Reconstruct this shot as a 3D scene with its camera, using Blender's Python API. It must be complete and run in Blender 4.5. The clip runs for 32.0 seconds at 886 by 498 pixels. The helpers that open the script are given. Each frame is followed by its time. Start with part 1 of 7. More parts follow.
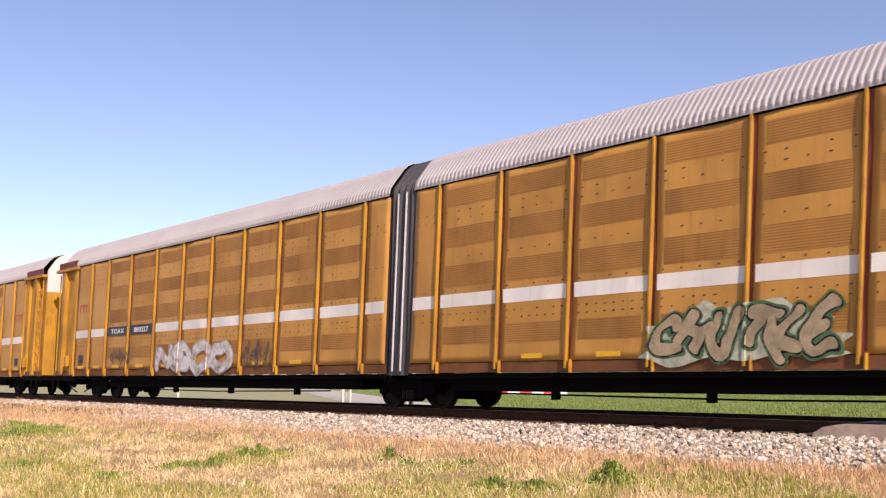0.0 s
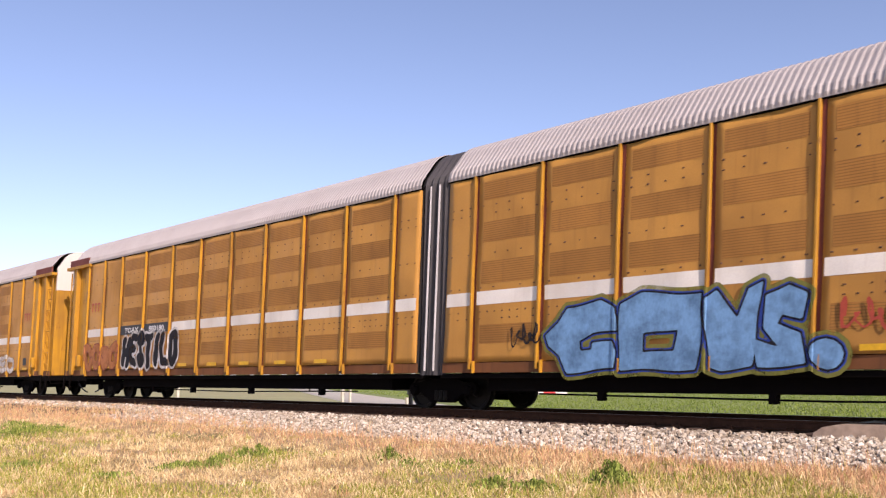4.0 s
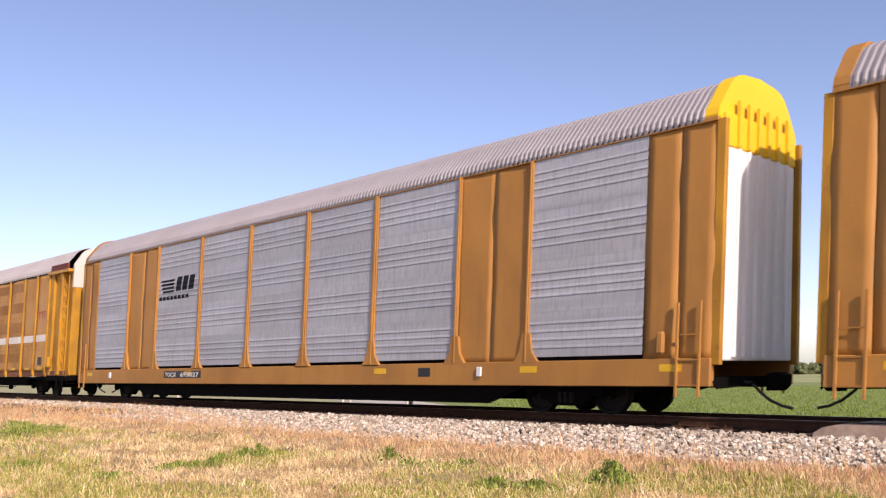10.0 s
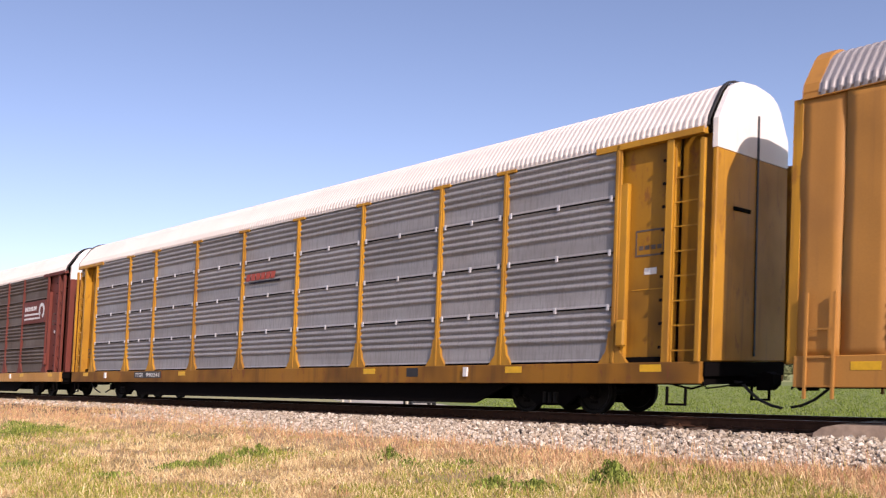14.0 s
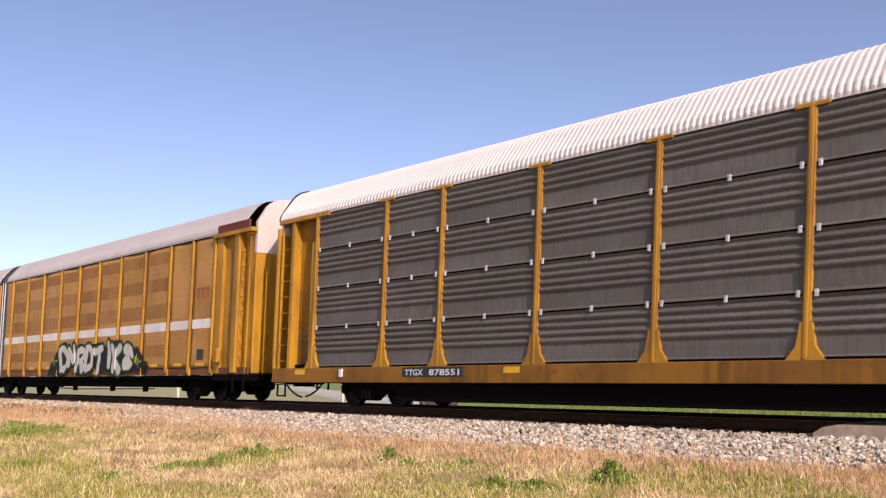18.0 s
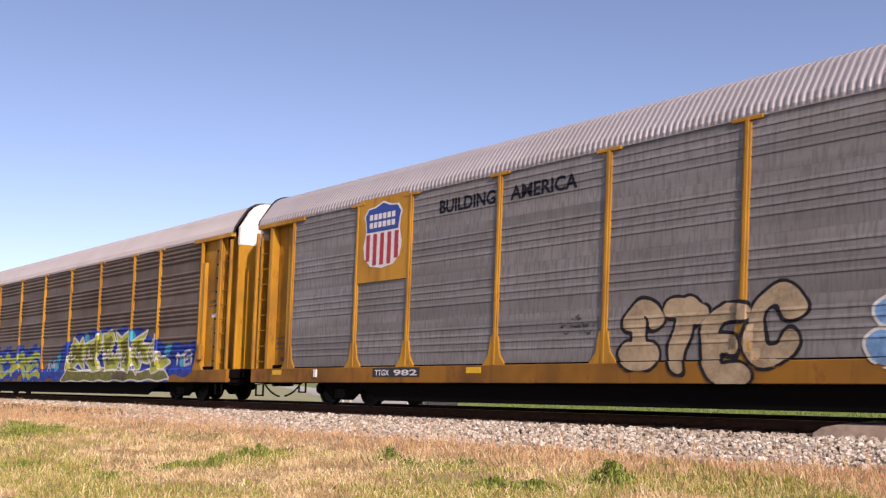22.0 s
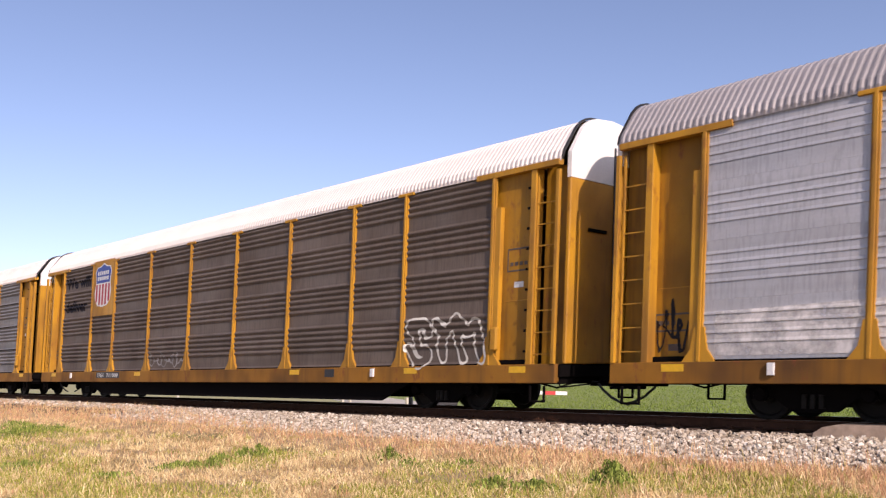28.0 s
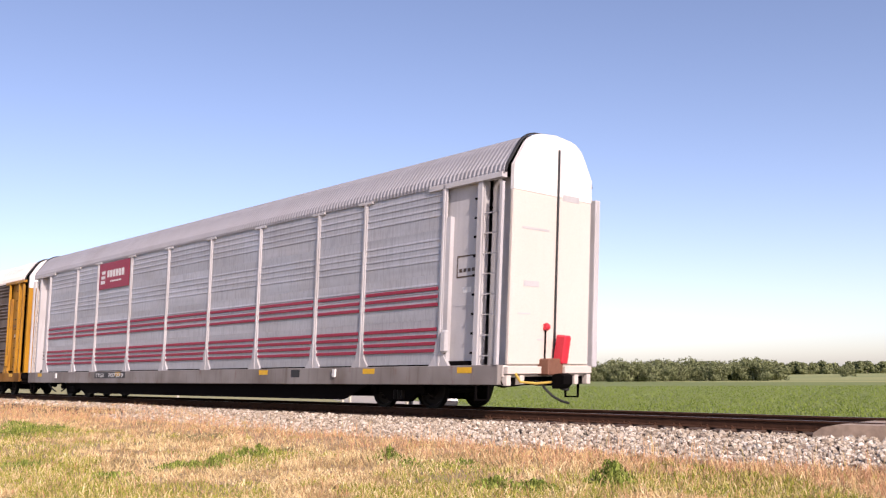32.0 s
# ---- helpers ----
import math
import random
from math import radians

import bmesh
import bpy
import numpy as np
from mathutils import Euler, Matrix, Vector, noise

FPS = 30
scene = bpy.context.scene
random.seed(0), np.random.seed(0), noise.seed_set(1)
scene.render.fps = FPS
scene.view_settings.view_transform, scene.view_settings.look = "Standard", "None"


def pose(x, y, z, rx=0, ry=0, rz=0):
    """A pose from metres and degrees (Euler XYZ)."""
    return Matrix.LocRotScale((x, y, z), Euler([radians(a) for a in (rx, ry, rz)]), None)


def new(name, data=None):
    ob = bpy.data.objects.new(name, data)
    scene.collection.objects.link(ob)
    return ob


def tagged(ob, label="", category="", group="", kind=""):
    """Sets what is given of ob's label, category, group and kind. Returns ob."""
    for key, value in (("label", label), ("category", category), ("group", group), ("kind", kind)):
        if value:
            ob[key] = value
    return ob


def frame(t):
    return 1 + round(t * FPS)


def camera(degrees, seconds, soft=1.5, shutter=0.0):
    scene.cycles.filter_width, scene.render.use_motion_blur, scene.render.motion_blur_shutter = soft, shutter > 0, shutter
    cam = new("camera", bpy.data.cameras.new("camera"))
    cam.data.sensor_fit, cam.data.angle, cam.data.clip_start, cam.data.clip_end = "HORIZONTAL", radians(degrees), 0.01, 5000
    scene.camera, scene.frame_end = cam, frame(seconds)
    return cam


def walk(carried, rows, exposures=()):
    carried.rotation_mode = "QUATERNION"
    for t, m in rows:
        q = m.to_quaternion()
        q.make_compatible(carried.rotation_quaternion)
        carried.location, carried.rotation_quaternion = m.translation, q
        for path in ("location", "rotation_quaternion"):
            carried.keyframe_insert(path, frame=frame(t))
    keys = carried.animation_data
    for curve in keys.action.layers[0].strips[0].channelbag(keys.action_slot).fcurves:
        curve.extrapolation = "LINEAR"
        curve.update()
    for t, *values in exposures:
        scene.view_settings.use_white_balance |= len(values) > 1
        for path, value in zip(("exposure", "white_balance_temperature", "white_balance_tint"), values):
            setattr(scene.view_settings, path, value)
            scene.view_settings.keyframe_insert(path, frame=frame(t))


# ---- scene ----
# World: X runs along the track (the train heads for -X), Y away from the camera, z = 0 at the rail heads.
cam = camera(52.47, 32.0, soft=1.25, shutter=1.1)
# the phone's sensor is read from the top row to the bottom row in 36 ms
scene.cycles.rolling_shutter_type = "TOP"
scene.cycles.rolling_shutter_duration = 0.03
CAM_POSE = pose(0.0, 0.0, 0.852, 97.79, 0.545, 46.44)
EXPOSURES = [(0.0, 0.36, 7100, 28.0), (10.5, 0.32, 7100, 28.0), (13.0, 0.26, 7100, 28.0), (19.0, 0.16, 7100, 28.0), (26.0, 0.14, 7100, 28.0), (28.5, 0.24, 7100, 28.0), (31.0, 0.30, 7100, 28.0), (32.0, 0.30, 7100, 28.0)]
walk(cam, [(0.0, CAM_POSE), (32.0, CAM_POSE)], exposures=EXPOSURES)

SPEED = 21.922          # metres a second
TRACK_Y = 15.47         # centre line of the track
RIDE = 0.03            # height of the car bodies' own zero over the rail heads
END_TIME = 32.0

# ---- light ----
SUN_AZ = radians(-19.0)     # from +X towards the camera's side
SUN_EL = radians(32.0)
sun_dir = Vector((math.cos(SUN_EL) * math.cos(SUN_AZ), math.cos(SUN_EL) * math.sin(SUN_AZ), math.sin(SUN_EL)))
sun_data = bpy.data.lights.new("sun", "SUN")
sun_data.energy, sun_data.angle, sun_data.color = 4.1, radians(0.55), (1.0, 0.95, 0.87)
sun_ob = new("sun", sun_data)
sun_ob.rotation_euler = sun_dir.to_track_quat("Z", "Y").to_euler()
world = bpy.data.worlds.new("sky")
scene.world = world
world.use_nodes = True
wt = world.node_tree
sky = wt.nodes.new("ShaderNodeTexSky")
sky.sky_type = "NISHITA"
sky.sun_disc = False
sky.sun_elevation = SUN_EL
sky.sun_rotation = radians(90.0) - SUN_AZ
sky.air_density, sky.dust_density, sky.ozone_density = 0.75, 0.9, 1.9
wt.links.new(sky.outputs[0], wt.nodes["Background"].inputs[0])
wt.nodes["Background"].inputs[1].default_value = 0.164


# ---- materials ----
def nodes_of(name):
    m = bpy.data.materials.new(name)
    m.use_nodes = True
    nt = m.node_tree
    return m, nt, nt.nodes["Principled BSDF"]


def nd(nt, kind, **inputs):
    n = nt.nodes.new(kind)
    for k, val in inputs.items():
        n.inputs[k.replace("_", " ")].default_value = val
    return n


def mix(nt, fac, a, b, mode="MIX"):
    n = nt.nodes.new("ShaderNodeMix")
    n.data_type, n.blend_type = "RGBA", mode
    for sock, val in ((n.inputs[0], fac), (n.inputs[6], a), (n.inputs[7], b)):
        if isinstance(val, bpy.types.NodeSocket):
            nt.links.new(val, sock)
        elif isinstance(val, (int, float)):
            sock.default_value = val
        else:
            sock.default_value = (*val, 1.0) if len(val) == 3 else val
    return n.outputs[2]


def ramp(nt, val, lo, hi, a=0.0, b=1.0):
    n = nt.nodes.new("ShaderNodeMapRange")
    nt.links.new(val, n.inputs[0])
    for i, x in enumerate((lo, hi, a, b)):
        n.inputs[i + 1].default_value = x
    return n.outputs[0]


def noise_at(nt, scale, stretch=(1, 1, 1), detail=4.0, rough=0.6, coord="Object", jitter=True):
    tc = nt.nodes.new("ShaderNodeTexCoord")
    mp = nt.nodes.new("ShaderNodeMapping")
    nt.links.new(tc.outputs[coord], mp.inputs[0])
    mp.inputs[3].default_value = stretch
    if jitter:
        oi = nt.nodes.new("ShaderNodeObjectInfo")
        mul = nt.nodes.new("ShaderNodeMath")
        mul.operation = "MULTIPLY"
        mul.inputs[1].default_value = 40.0
        nt.links.new(oi.outputs["Random"], mul.inputs[0])
        nt.links.new(mul.outputs[0], mp.inputs[1])
    n = nd(nt, "ShaderNodeTexNoise", Scale=scale, Detail=detail, Roughness=rough)
    nt.links.new(mp.outputs[0], n.inputs[0])
    return n.outputs[0]


def bump(nt, bsdf, height, strength, dist=0.01):
    b = nd(nt, "ShaderNodeBump", Strength=strength, Distance=dist)
    nt.links.new(height, b.inputs["Height"])
    nt.links.new(b.outputs[0], bsdf.inputs["Normal"])


def painted(name, col, dirt=(0.10, 0.07, 0.05), amount=0.5, rough=0.55, metal=0.0, streak=6.0, wave=0.0, vary=0.12, rust=0.0, bands=0.0, pins=0.0, slots=0.0):
    """Weathered sheet metal: broad stains, upright run-off streaks, fine grain, and a faint buckle in the sheet."""
    m, nt, b = nodes_of(name)
    big = noise_at(nt, 0.55, (1, 1, 0.8), 3.0)
    run = noise_at(nt, streak, (1.0, 1.0, 0.06), 3.0)
    fine = noise_at(nt, 34.0, (1, 1, 1), 3.0)
    c = mix(nt, ramp(nt, big, 0.42, 0.75, 0.0, amount), col, dirt)
    c = mix(nt, ramp(nt, run, 0.55, 0.8, 0.0, amount * 0.8), c, dirt)
    c = mix(nt, ramp(nt, fine, 0.35, 0.7, 0.0, 0.22), c, tuple(x * 0.6 for x in col))
    oi = nt.nodes.new("ShaderNodeObjectInfo")
    c = mix(nt, ramp(nt, oi.outputs["Random"], 0.0, 1.0, 0.0, vary), c, tuple(x * 0.45 for x in col))
    if bands:
        strip = noise_at(nt, 2.4, (0.03, 1.0, 1.0), 3.0, 0.55)
        c = mix(nt, ramp(nt, strip, 0.40, 0.66, 0.0, bands), c, tuple(x * 0.5 for x in col))
    if pins:
        pin = noise_at(nt, 22.0, (1.0, 1.0, 0.12), 2.0, 0.5)
        c = mix(nt, ramp(nt, pin, 0.48, 0.62, 0.0, pins), c, tuple(x * 0.4 for x in col))
    if slots:
        tc = nt.nodes.new("ShaderNodeTexCoord")
        wv = nd(nt, "ShaderNodeTexWave", Scale=6.6, Distortion=0.4)
        wv.bands_direction = "Z"
        nt.links.new(tc.outputs["Object"], wv.inputs[0])
        c = mix(nt, ramp(nt, wv.outputs["Fac"], 0.55, 0.9, 0.0, slots), c, tuple(x * 0.3 for x in col))
    if rust:
        spots = noise_at(nt, 3.5, (1, 1, 0.45), 6.0, 0.7)
        c = mix(nt, ramp(nt, spots, 0.58, 0.66, 0.0, rust), c, (0.16, 0.045, 0.02))
    nt.links.new(c, b.inputs["Base Color"])
    nt.links.new(ramp(nt, big, 0.3, 0.7, rough - 0.1, rough + 0.15), b.inputs["Roughness"])
    b.inputs["Metallic"].default_value = metal
    b.inputs["Specular IOR Level"].default_value = 0.3
    if wave:
        buckle = noise_at(nt, 1.0, (0.8, 1, 0.75), 2.0, 0.4)
        bb = nd(nt, "ShaderNodeBump", Strength=1.0, Distance=wave)
        nt.links.new(buckle, bb.inputs["Height"])
        b2 = nd(nt, "ShaderNodeBump", Strength=0.25, Distance=0.002)
        nt.links.new(fine, b2.inputs["Height"])
        nt.links.new(bb.outputs[0], b2.inputs["Normal"])
        nt.links.new(b2.outputs[0], b.inputs["Normal"])
    else:
        bump(nt, b, fine, 0.25, 0.002)
    return m


def plain(name, col, rough=0.6, metal=0.0, vary=0.25, scale=9.0, gloss=0.5):
    m, nt, b = nodes_of(name)
    n = noise_at(nt, scale, (1, 1, 1), 5.0)
    nt.links.new(mix(nt, ramp(nt, n, 0.3, 0.75, 0.0, 1.0), col, tuple(x * (1 - vary) for x in col)), b.inputs["Base Color"])
    b.inputs["Roughness"].default_value, b.inputs["Metallic"].default_value = rough, metal
    b.inputs["Specular IOR Level"].default_value = gloss
    bump(nt, b, n, 0.2, 0.004)
    return m


YELLOW = painted("amber_paint", (0.53, 0.26, 0.055), (0.21, 0.095, 0.03), 0.6, 0.5, wave=0.05)
YELLOW_DARK = painted("perforated_amber", (0.42, 0.19, 0.042), (0.16, 0.075, 0.026), 0.6, 0.6, wave=0.05, slots=0.5)
YELLOW_TRIM = painted("yellow_paint", (0.50, 0.245, 0.02), (0.16, 0.07, 0.022), 0.8, 0.5, wave=0.015, rust=0.45)
SILL_YELLOW = painted("grimy_yellow_sill", (0.30, 0.13, 0.013), (0.05, 0.025, 0.014), 1.0, 0.65, streak=2.5, rust=0.75)
END_YELLOW = painted("grimy_yellow_end", (0.37, 0.175, 0.012), (0.07, 0.03, 0.013), 0.9, 0.55, wave=0.015, rust=0.6)
RUSTY_TRIM = painted("rust_eaten_yellow", (0.50, 0.26, 0.025), (0.17, 0.06, 0.03), 0.8, 0.6, rust=1.0)
SILL_BROWN = painted("rust_brown_sill", (0.20, 0.075, 0.025), (0.05, 0.025, 0.015), 0.8, 0.65, rust=0.6)
SILL_GREY = painted("grimy_grey_sill", (0.27, 0.25, 0.235), (0.09, 0.06, 0.045), 0.8, 0.6, rust=0.35)
YELLOW_NEW = painted("bright_yellow_paint", (0.80, 0.50, 0.02), (0.5, 0.3, 0.05), 0.15, 0.5)
ORANGE = painted("orange_paint", (0.44, 0.205, 0.045), (0.19, 0.09, 0.04), 0.5, 0.55, wave=0.04)
BAND = painted("white_band", (0.78, 0.75, 0.68), (0.45, 0.35, 0.25), 0.45, 0.6, wave=0.1)
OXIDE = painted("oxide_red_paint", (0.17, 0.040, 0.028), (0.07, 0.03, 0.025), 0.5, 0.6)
GREY_PAINT = painted("grey_paint", (0.52, 0.515, 0.525), (0.2, 0.18, 0.17), 0.4, 0.55)
CREAM = painted("cream_white_paint", (0.62, 0.565, 0.51), (0.5, 0.42, 0.36), 0.2, 0.55)
WHITE = painted("white_paint", (0.82, 0.81, 0.79), (0.5, 0.46, 0.42), 0.2, 0.55)
ZINC_BRIGHT = painted("bright_zinc", (0.50, 0.51, 0.535), (0.39, 0.38, 0.38), 0.4, 0.5, 0.25, 9.0, bands=0.4, pins=0.28)
ZINC = painted("zinc", (0.275, 0.262, 0.252), (0.16, 0.135, 0.12), 0.55, 0.55, 0.25, 8.0, bands=0.65, pins=0.5)
ZINC_CLEAN = painted("clean_zinc", (0.365, 0.36, 0.365), (0.25, 0.225, 0.21), 0.45, 0.55, 0.25, 8.0, bands=0.5, pins=0.3)
ZINC_DULL = painted("dull_zinc", (0.185, 0.165, 0.147), (0.11, 0.088, 0.07), 0.55, 0.55, 0.25, 8.0, bands=0.5, pins=0.35)
ZINC_BROWN = painted("grimy_zinc", (0.175, 0.138, 0.113), (0.065, 0.042, 0.03), 0.6, 0.6, 0.2, 8.0, bands=0.5, pins=0.3)
ZINC_RUSTY = painted("rust_streaked_zinc", (0.54, 0.52, 0.515), (0.24, 0.17, 0.13), 0.45, 0.6, 0.15, 8.0, rust=0.55, bands=0.4, pins=0.3)
ROOF_ZINC = painted("zinc_roof", (0.33, 0.31, 0.315), (0.21, 0.195, 0.19), 0.35, 0.55, 0.15, 3.0)
ROOF_GREY = painted("grey_roof", (0.30, 0.30, 0.32), (0.19, 0.185, 0.185), 0.35, 0.5, 0.2, 3.0)
ROOF_PALE = painted("pale_roof", (0.40, 0.37, 0.36), (0.27, 0.24, 0.225), 0.35, 0.6, 0.1, 3.0)
ROOF_WHITE = painted("white_roof", (0.70, 0.645, 0.60), (0.48, 0.42, 0.38), 0.25, 0.6, 0.0, 3.0)
ROOF_RUST = painted("rusted_roof", (0.155, 0.055, 0.04), (0.08, 0.035, 0.03), 0.5, 0.75, 0.0, 3.0)
# grimy steel set near black to hold undercar shade; also colours shade strips
STEEL_AND_SHADE = plain("grimy_steel_and_shade", (0.005, 0.004, 0.004), 0.9, gloss=0.05)
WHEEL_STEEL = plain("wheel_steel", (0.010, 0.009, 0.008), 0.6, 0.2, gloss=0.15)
RUBBER = plain("black_rubber", (0.018, 0.017, 0.018), 0.6)
BLACK_PAINT = plain("black_paint", (0.02, 0.02, 0.022), 0.5)
WHITE_LETTER = plain("white_lettering", (0.72, 0.72, 0.70), 0.6)
RED_PAINT = plain("red_paint", (0.42, 0.03, 0.045), 0.5)
CRIMSON = plain("crimson_paint", (0.33, 0.022, 0.05), 0.5)
LOGO_RED = plain("logo_red", (0.42, 0.06, 0.03), 0.5)
BLUE_PAINT = plain("blue_paint", (0.025, 0.06, 0.30), 0.5)
BOLT = plain("rusty_bolt", (0.11, 0.05, 0.025), 0.8)
WEAR_DARK = plain("dark_marking", (0.10, 0.075, 0.06), 0.7)
LAMP_RED = plain("red_marker", (0.65, 0.03, 0.05), 0.35, 0.0, 0.1)
PLATE_YELLOW = plain("reflector_yellow", (0.75, 0.42, 0.015), 0.4)


# ---- small builders ----
MESHES = {}


def tri_mesh(name, verts, faces, mat=None, smooth=False):
    me = bpy.data.meshes.new(name)
    me.from_pydata([tuple(v) for v in verts], [], [tuple(f) for f in faces])
    if mat:
        me.materials.append(mat)
    if smooth:
        me.shade_smooth()
    me.update()
    return me


def box_mesh(name, sx, sy, sz, mat, cut=0.006):
    """A box with cut edges, centred on its origin; alike boxes share one mesh."""
    key = ("box", name, round(sx, 3), round(sy, 3), round(sz, 3), mat.name, cut)
    if key in MESHES:
        return MESHES[key]
    bm = bmesh.new()
    bmesh.ops.create_cube(bm, size=1.0, matrix=Matrix.Diagonal((sx, sy, sz, 1)))
    if cut:
        bmesh.ops.bevel(bm, geom=bm.edges[:], offset=min(cut, 0.3 * min(sx, sy, sz)), segments=1, affect="EDGES")
    me = bpy.data.meshes.new(name)
    bm.to_mesh(me)
    bm.free()
    me.materials.append(mat)
    MESHES[key] = me
    return me


def prism_mesh(name, outline, depth, mat, axis="y"):
    """An outline in (x, z) drawn out along y by depth, centred; or in (y, z) drawn out along x."""
    n = len(outline)
    if axis == "y":
        v = [(a, -depth / 2, b) for a, b in outline] + [(a, depth / 2, b) for a, b in outline]
    else:
        v = [(-depth / 2, a, b) for a, b in outline] + [(depth / 2, a, b) for a, b in outline]
    f = [tuple(range(n)), tuple(range(2 * n - 1, n - 1, -1))]
    f += [(i, i + n, (i + 1) % n + n, (i + 1) % n) for i in range(n)]
    me = tri_mesh(name, v, f, mat)
    bm = bmesh.new()
    bm.from_mesh(me)
    bmesh.ops.recalc_face_normals(bm, faces=bm.faces[:])
    bm.to_mesh(me)
    bm.free()
    return me


def lathe_mesh(name, profile, mat, seg=24):
    """A profile of (radius, y) turned about the y axis."""
    v, f = [], []
    for r, y in profile:
        v += [(r * math.cos(2 * math.pi * i / seg), y, r * math.sin(2 * math.pi * i / seg)) for i in range(seg)]
    for j in range(len(profile) - 1):
        for i in range(seg):
            k = (i + 1) % seg
            f.append((j * seg + i, j * seg + k, (j + 1) * seg + k, (j + 1) * seg + i))
    f.append(tuple(range(seg)))
    f.append(tuple(range(len(v) - 1, len(v) - seg - 1, -1)))
    me = tri_mesh(name, v, f, mat)
    bm = bmesh.new()
    bm.from_mesh(me)
    bmesh.ops.recalc_face_normals(bm, faces=bm.faces[:])
    bm.to_mesh(me)
    bm.free()
    return me


def tube_mesh(name, pts, r, mat, seg=6):
    """A round bar along a line of points."""
    pts = [Vector(p) for p in pts]
    v, f = [], []
    for i, p in enumerate(pts):
        d = (pts[min(i + 1, len(pts) - 1)] - pts[max(i - 1, 0)]).normalized()
        a = d.cross(Vector((0, 0, 1)) if abs(d.z) < 0.9 else Vector((1, 0, 0))).normalized()
        b = d.cross(a)
        v += [p + r * (math.cos(2 * math.pi * k / seg) * a + math.sin(2 * math.pi * k / seg) * b) for k in range(seg)]
    for i in range(len(pts) - 1):
        for k in range(seg):
            n = (k + 1) % seg
            f.append((i * seg + k, i * seg + n, (i + 1) * seg + n, (i + 1) * seg + k))
    f += [tuple(range(seg - 1, -1, -1)), tuple(range(len(v) - seg, len(v)))]
    return tri_mesh(name, v, f, mat)


def joined(name, pieces, mat=None):
    """Several meshes, each with its place, joined into one mesh of one piece."""
    v, f, mats, mi = [], [], [], []
    for me, m in pieces:
        base = len(v)
        v += [m @ p.co for p in me.vertices]
        mm = me.materials[0]
        if mm not in mats:
            mats.append(mm)
        for p in me.polygons:
            f.append(tuple(base + i for i in p.vertices))
            mi.append(mats.index(mm))
    out = tri_mesh(name, v, f)
    for mm in mats:
        out.materials.append(mm)
    out.polygons.foreach_set("material_index", mi)
    return out


def put(name, me, parent=None, at=(0, 0, 0), turn=(0, 0, 0), label=""):
    ob = new(name, me)
    ob.matrix_basis = pose(*at, *turn)
    if parent is not None:
        ob.parent = parent
    if label:
        ob["label"] = label
    return ob


def bar(name, parent, x0, x1, y0, y1, z0, z1, mat, cut=0.006, label=""):
    me = box_mesh(name, abs(x1 - x0), abs(y1 - y0), abs(z1 - z0), mat, cut)
    return put(name, me, parent, ((x0 + x1) / 2, (y0 + y1) / 2, (z0 + z1) / 2), label=label)


# ---- ground ----
PROFILE = [(-400, -1.16), (-40, -1.0), (-5, -0.86), (0, -0.80), (6, -0.66), (10, -0.54), (11.8, -0.46), (18.8, -0.46), (20, -0.66), (24, -0.85), (35, -1.40), (60, -1.72), (150, -2.50), (320, -3.95), (420, -4.3), (600, -4.3), (1000, -4.0), (2000, -6.0), (4500, -13.0)]


def ground_z(y):
    for (a, za), (b, zb) in zip(PROFILE, PROFILE[1:]):
        if y <= b:
            k = max(0.0, (y - a) / (b - a))
            return za + (zb - za) * k
    return PROFILE[-1][1]


def meadow_material():
    m, nt, b = nodes_of("meadow_soil")
    patch = noise_at(nt, 0.45, (1, 1, 1), 4.0, 0.6, "Object", False)
    fine = noise_at(nt, 22.0, (1, 1, 1), 5.0, 0.7, "Object", False)
    dry = mix(nt, ramp(nt, fine, 0.3, 0.7), (0.40, 0.29, 0.17), (0.22, 0.15, 0.085))
    green = mix(nt, ramp(nt, fine, 0.3, 0.7), (0.22, 0.20, 0.065), (0.12, 0.11, 0.04))
    near = mix(nt, ramp(nt, patch, 0.52, 0.68), dry, green)
    crop = mix(nt, ramp(nt, noise_at(nt, 0.02, (1, 3, 1), 4.0, 0.6, "Object", False), 0.35, 0.65), (0.16, 0.20, 0.045), (0.21, 0.25, 0.06))
    crop = mix(nt, ramp(nt, fine, 0.4, 0.7, 0.0, 0.5), crop, (0.07, 0.11, 0.03))
    tc = nt.nodes.new("ShaderNodeTexCoord")
    sep = nt.nodes.new("ShaderNodeSeparateXYZ")
    nt.links.new(tc.outputs["Object"], sep.inputs[0])
    c = mix(nt, ramp(nt, sep.outputs[1], 19.0, 21.0), near, crop)
    far = mix(nt, ramp(nt, noise_at(nt, 0.012, (0.4, 2, 1), 3.0, 0.6, "Object", False), 0.4, 0.6), (0.34, 0.33, 0.12), (0.20, 0.25, 0.08))
    c = mix(nt, ramp(nt, sep.outputs[1], 300.0, 330.0), c, far)
    nt.links.new(c, b.inputs["Base Color"])
    b.inputs["Roughness"].default_value = 0.95
    bump(nt, b, fine, 0.7, 0.03)
    return m


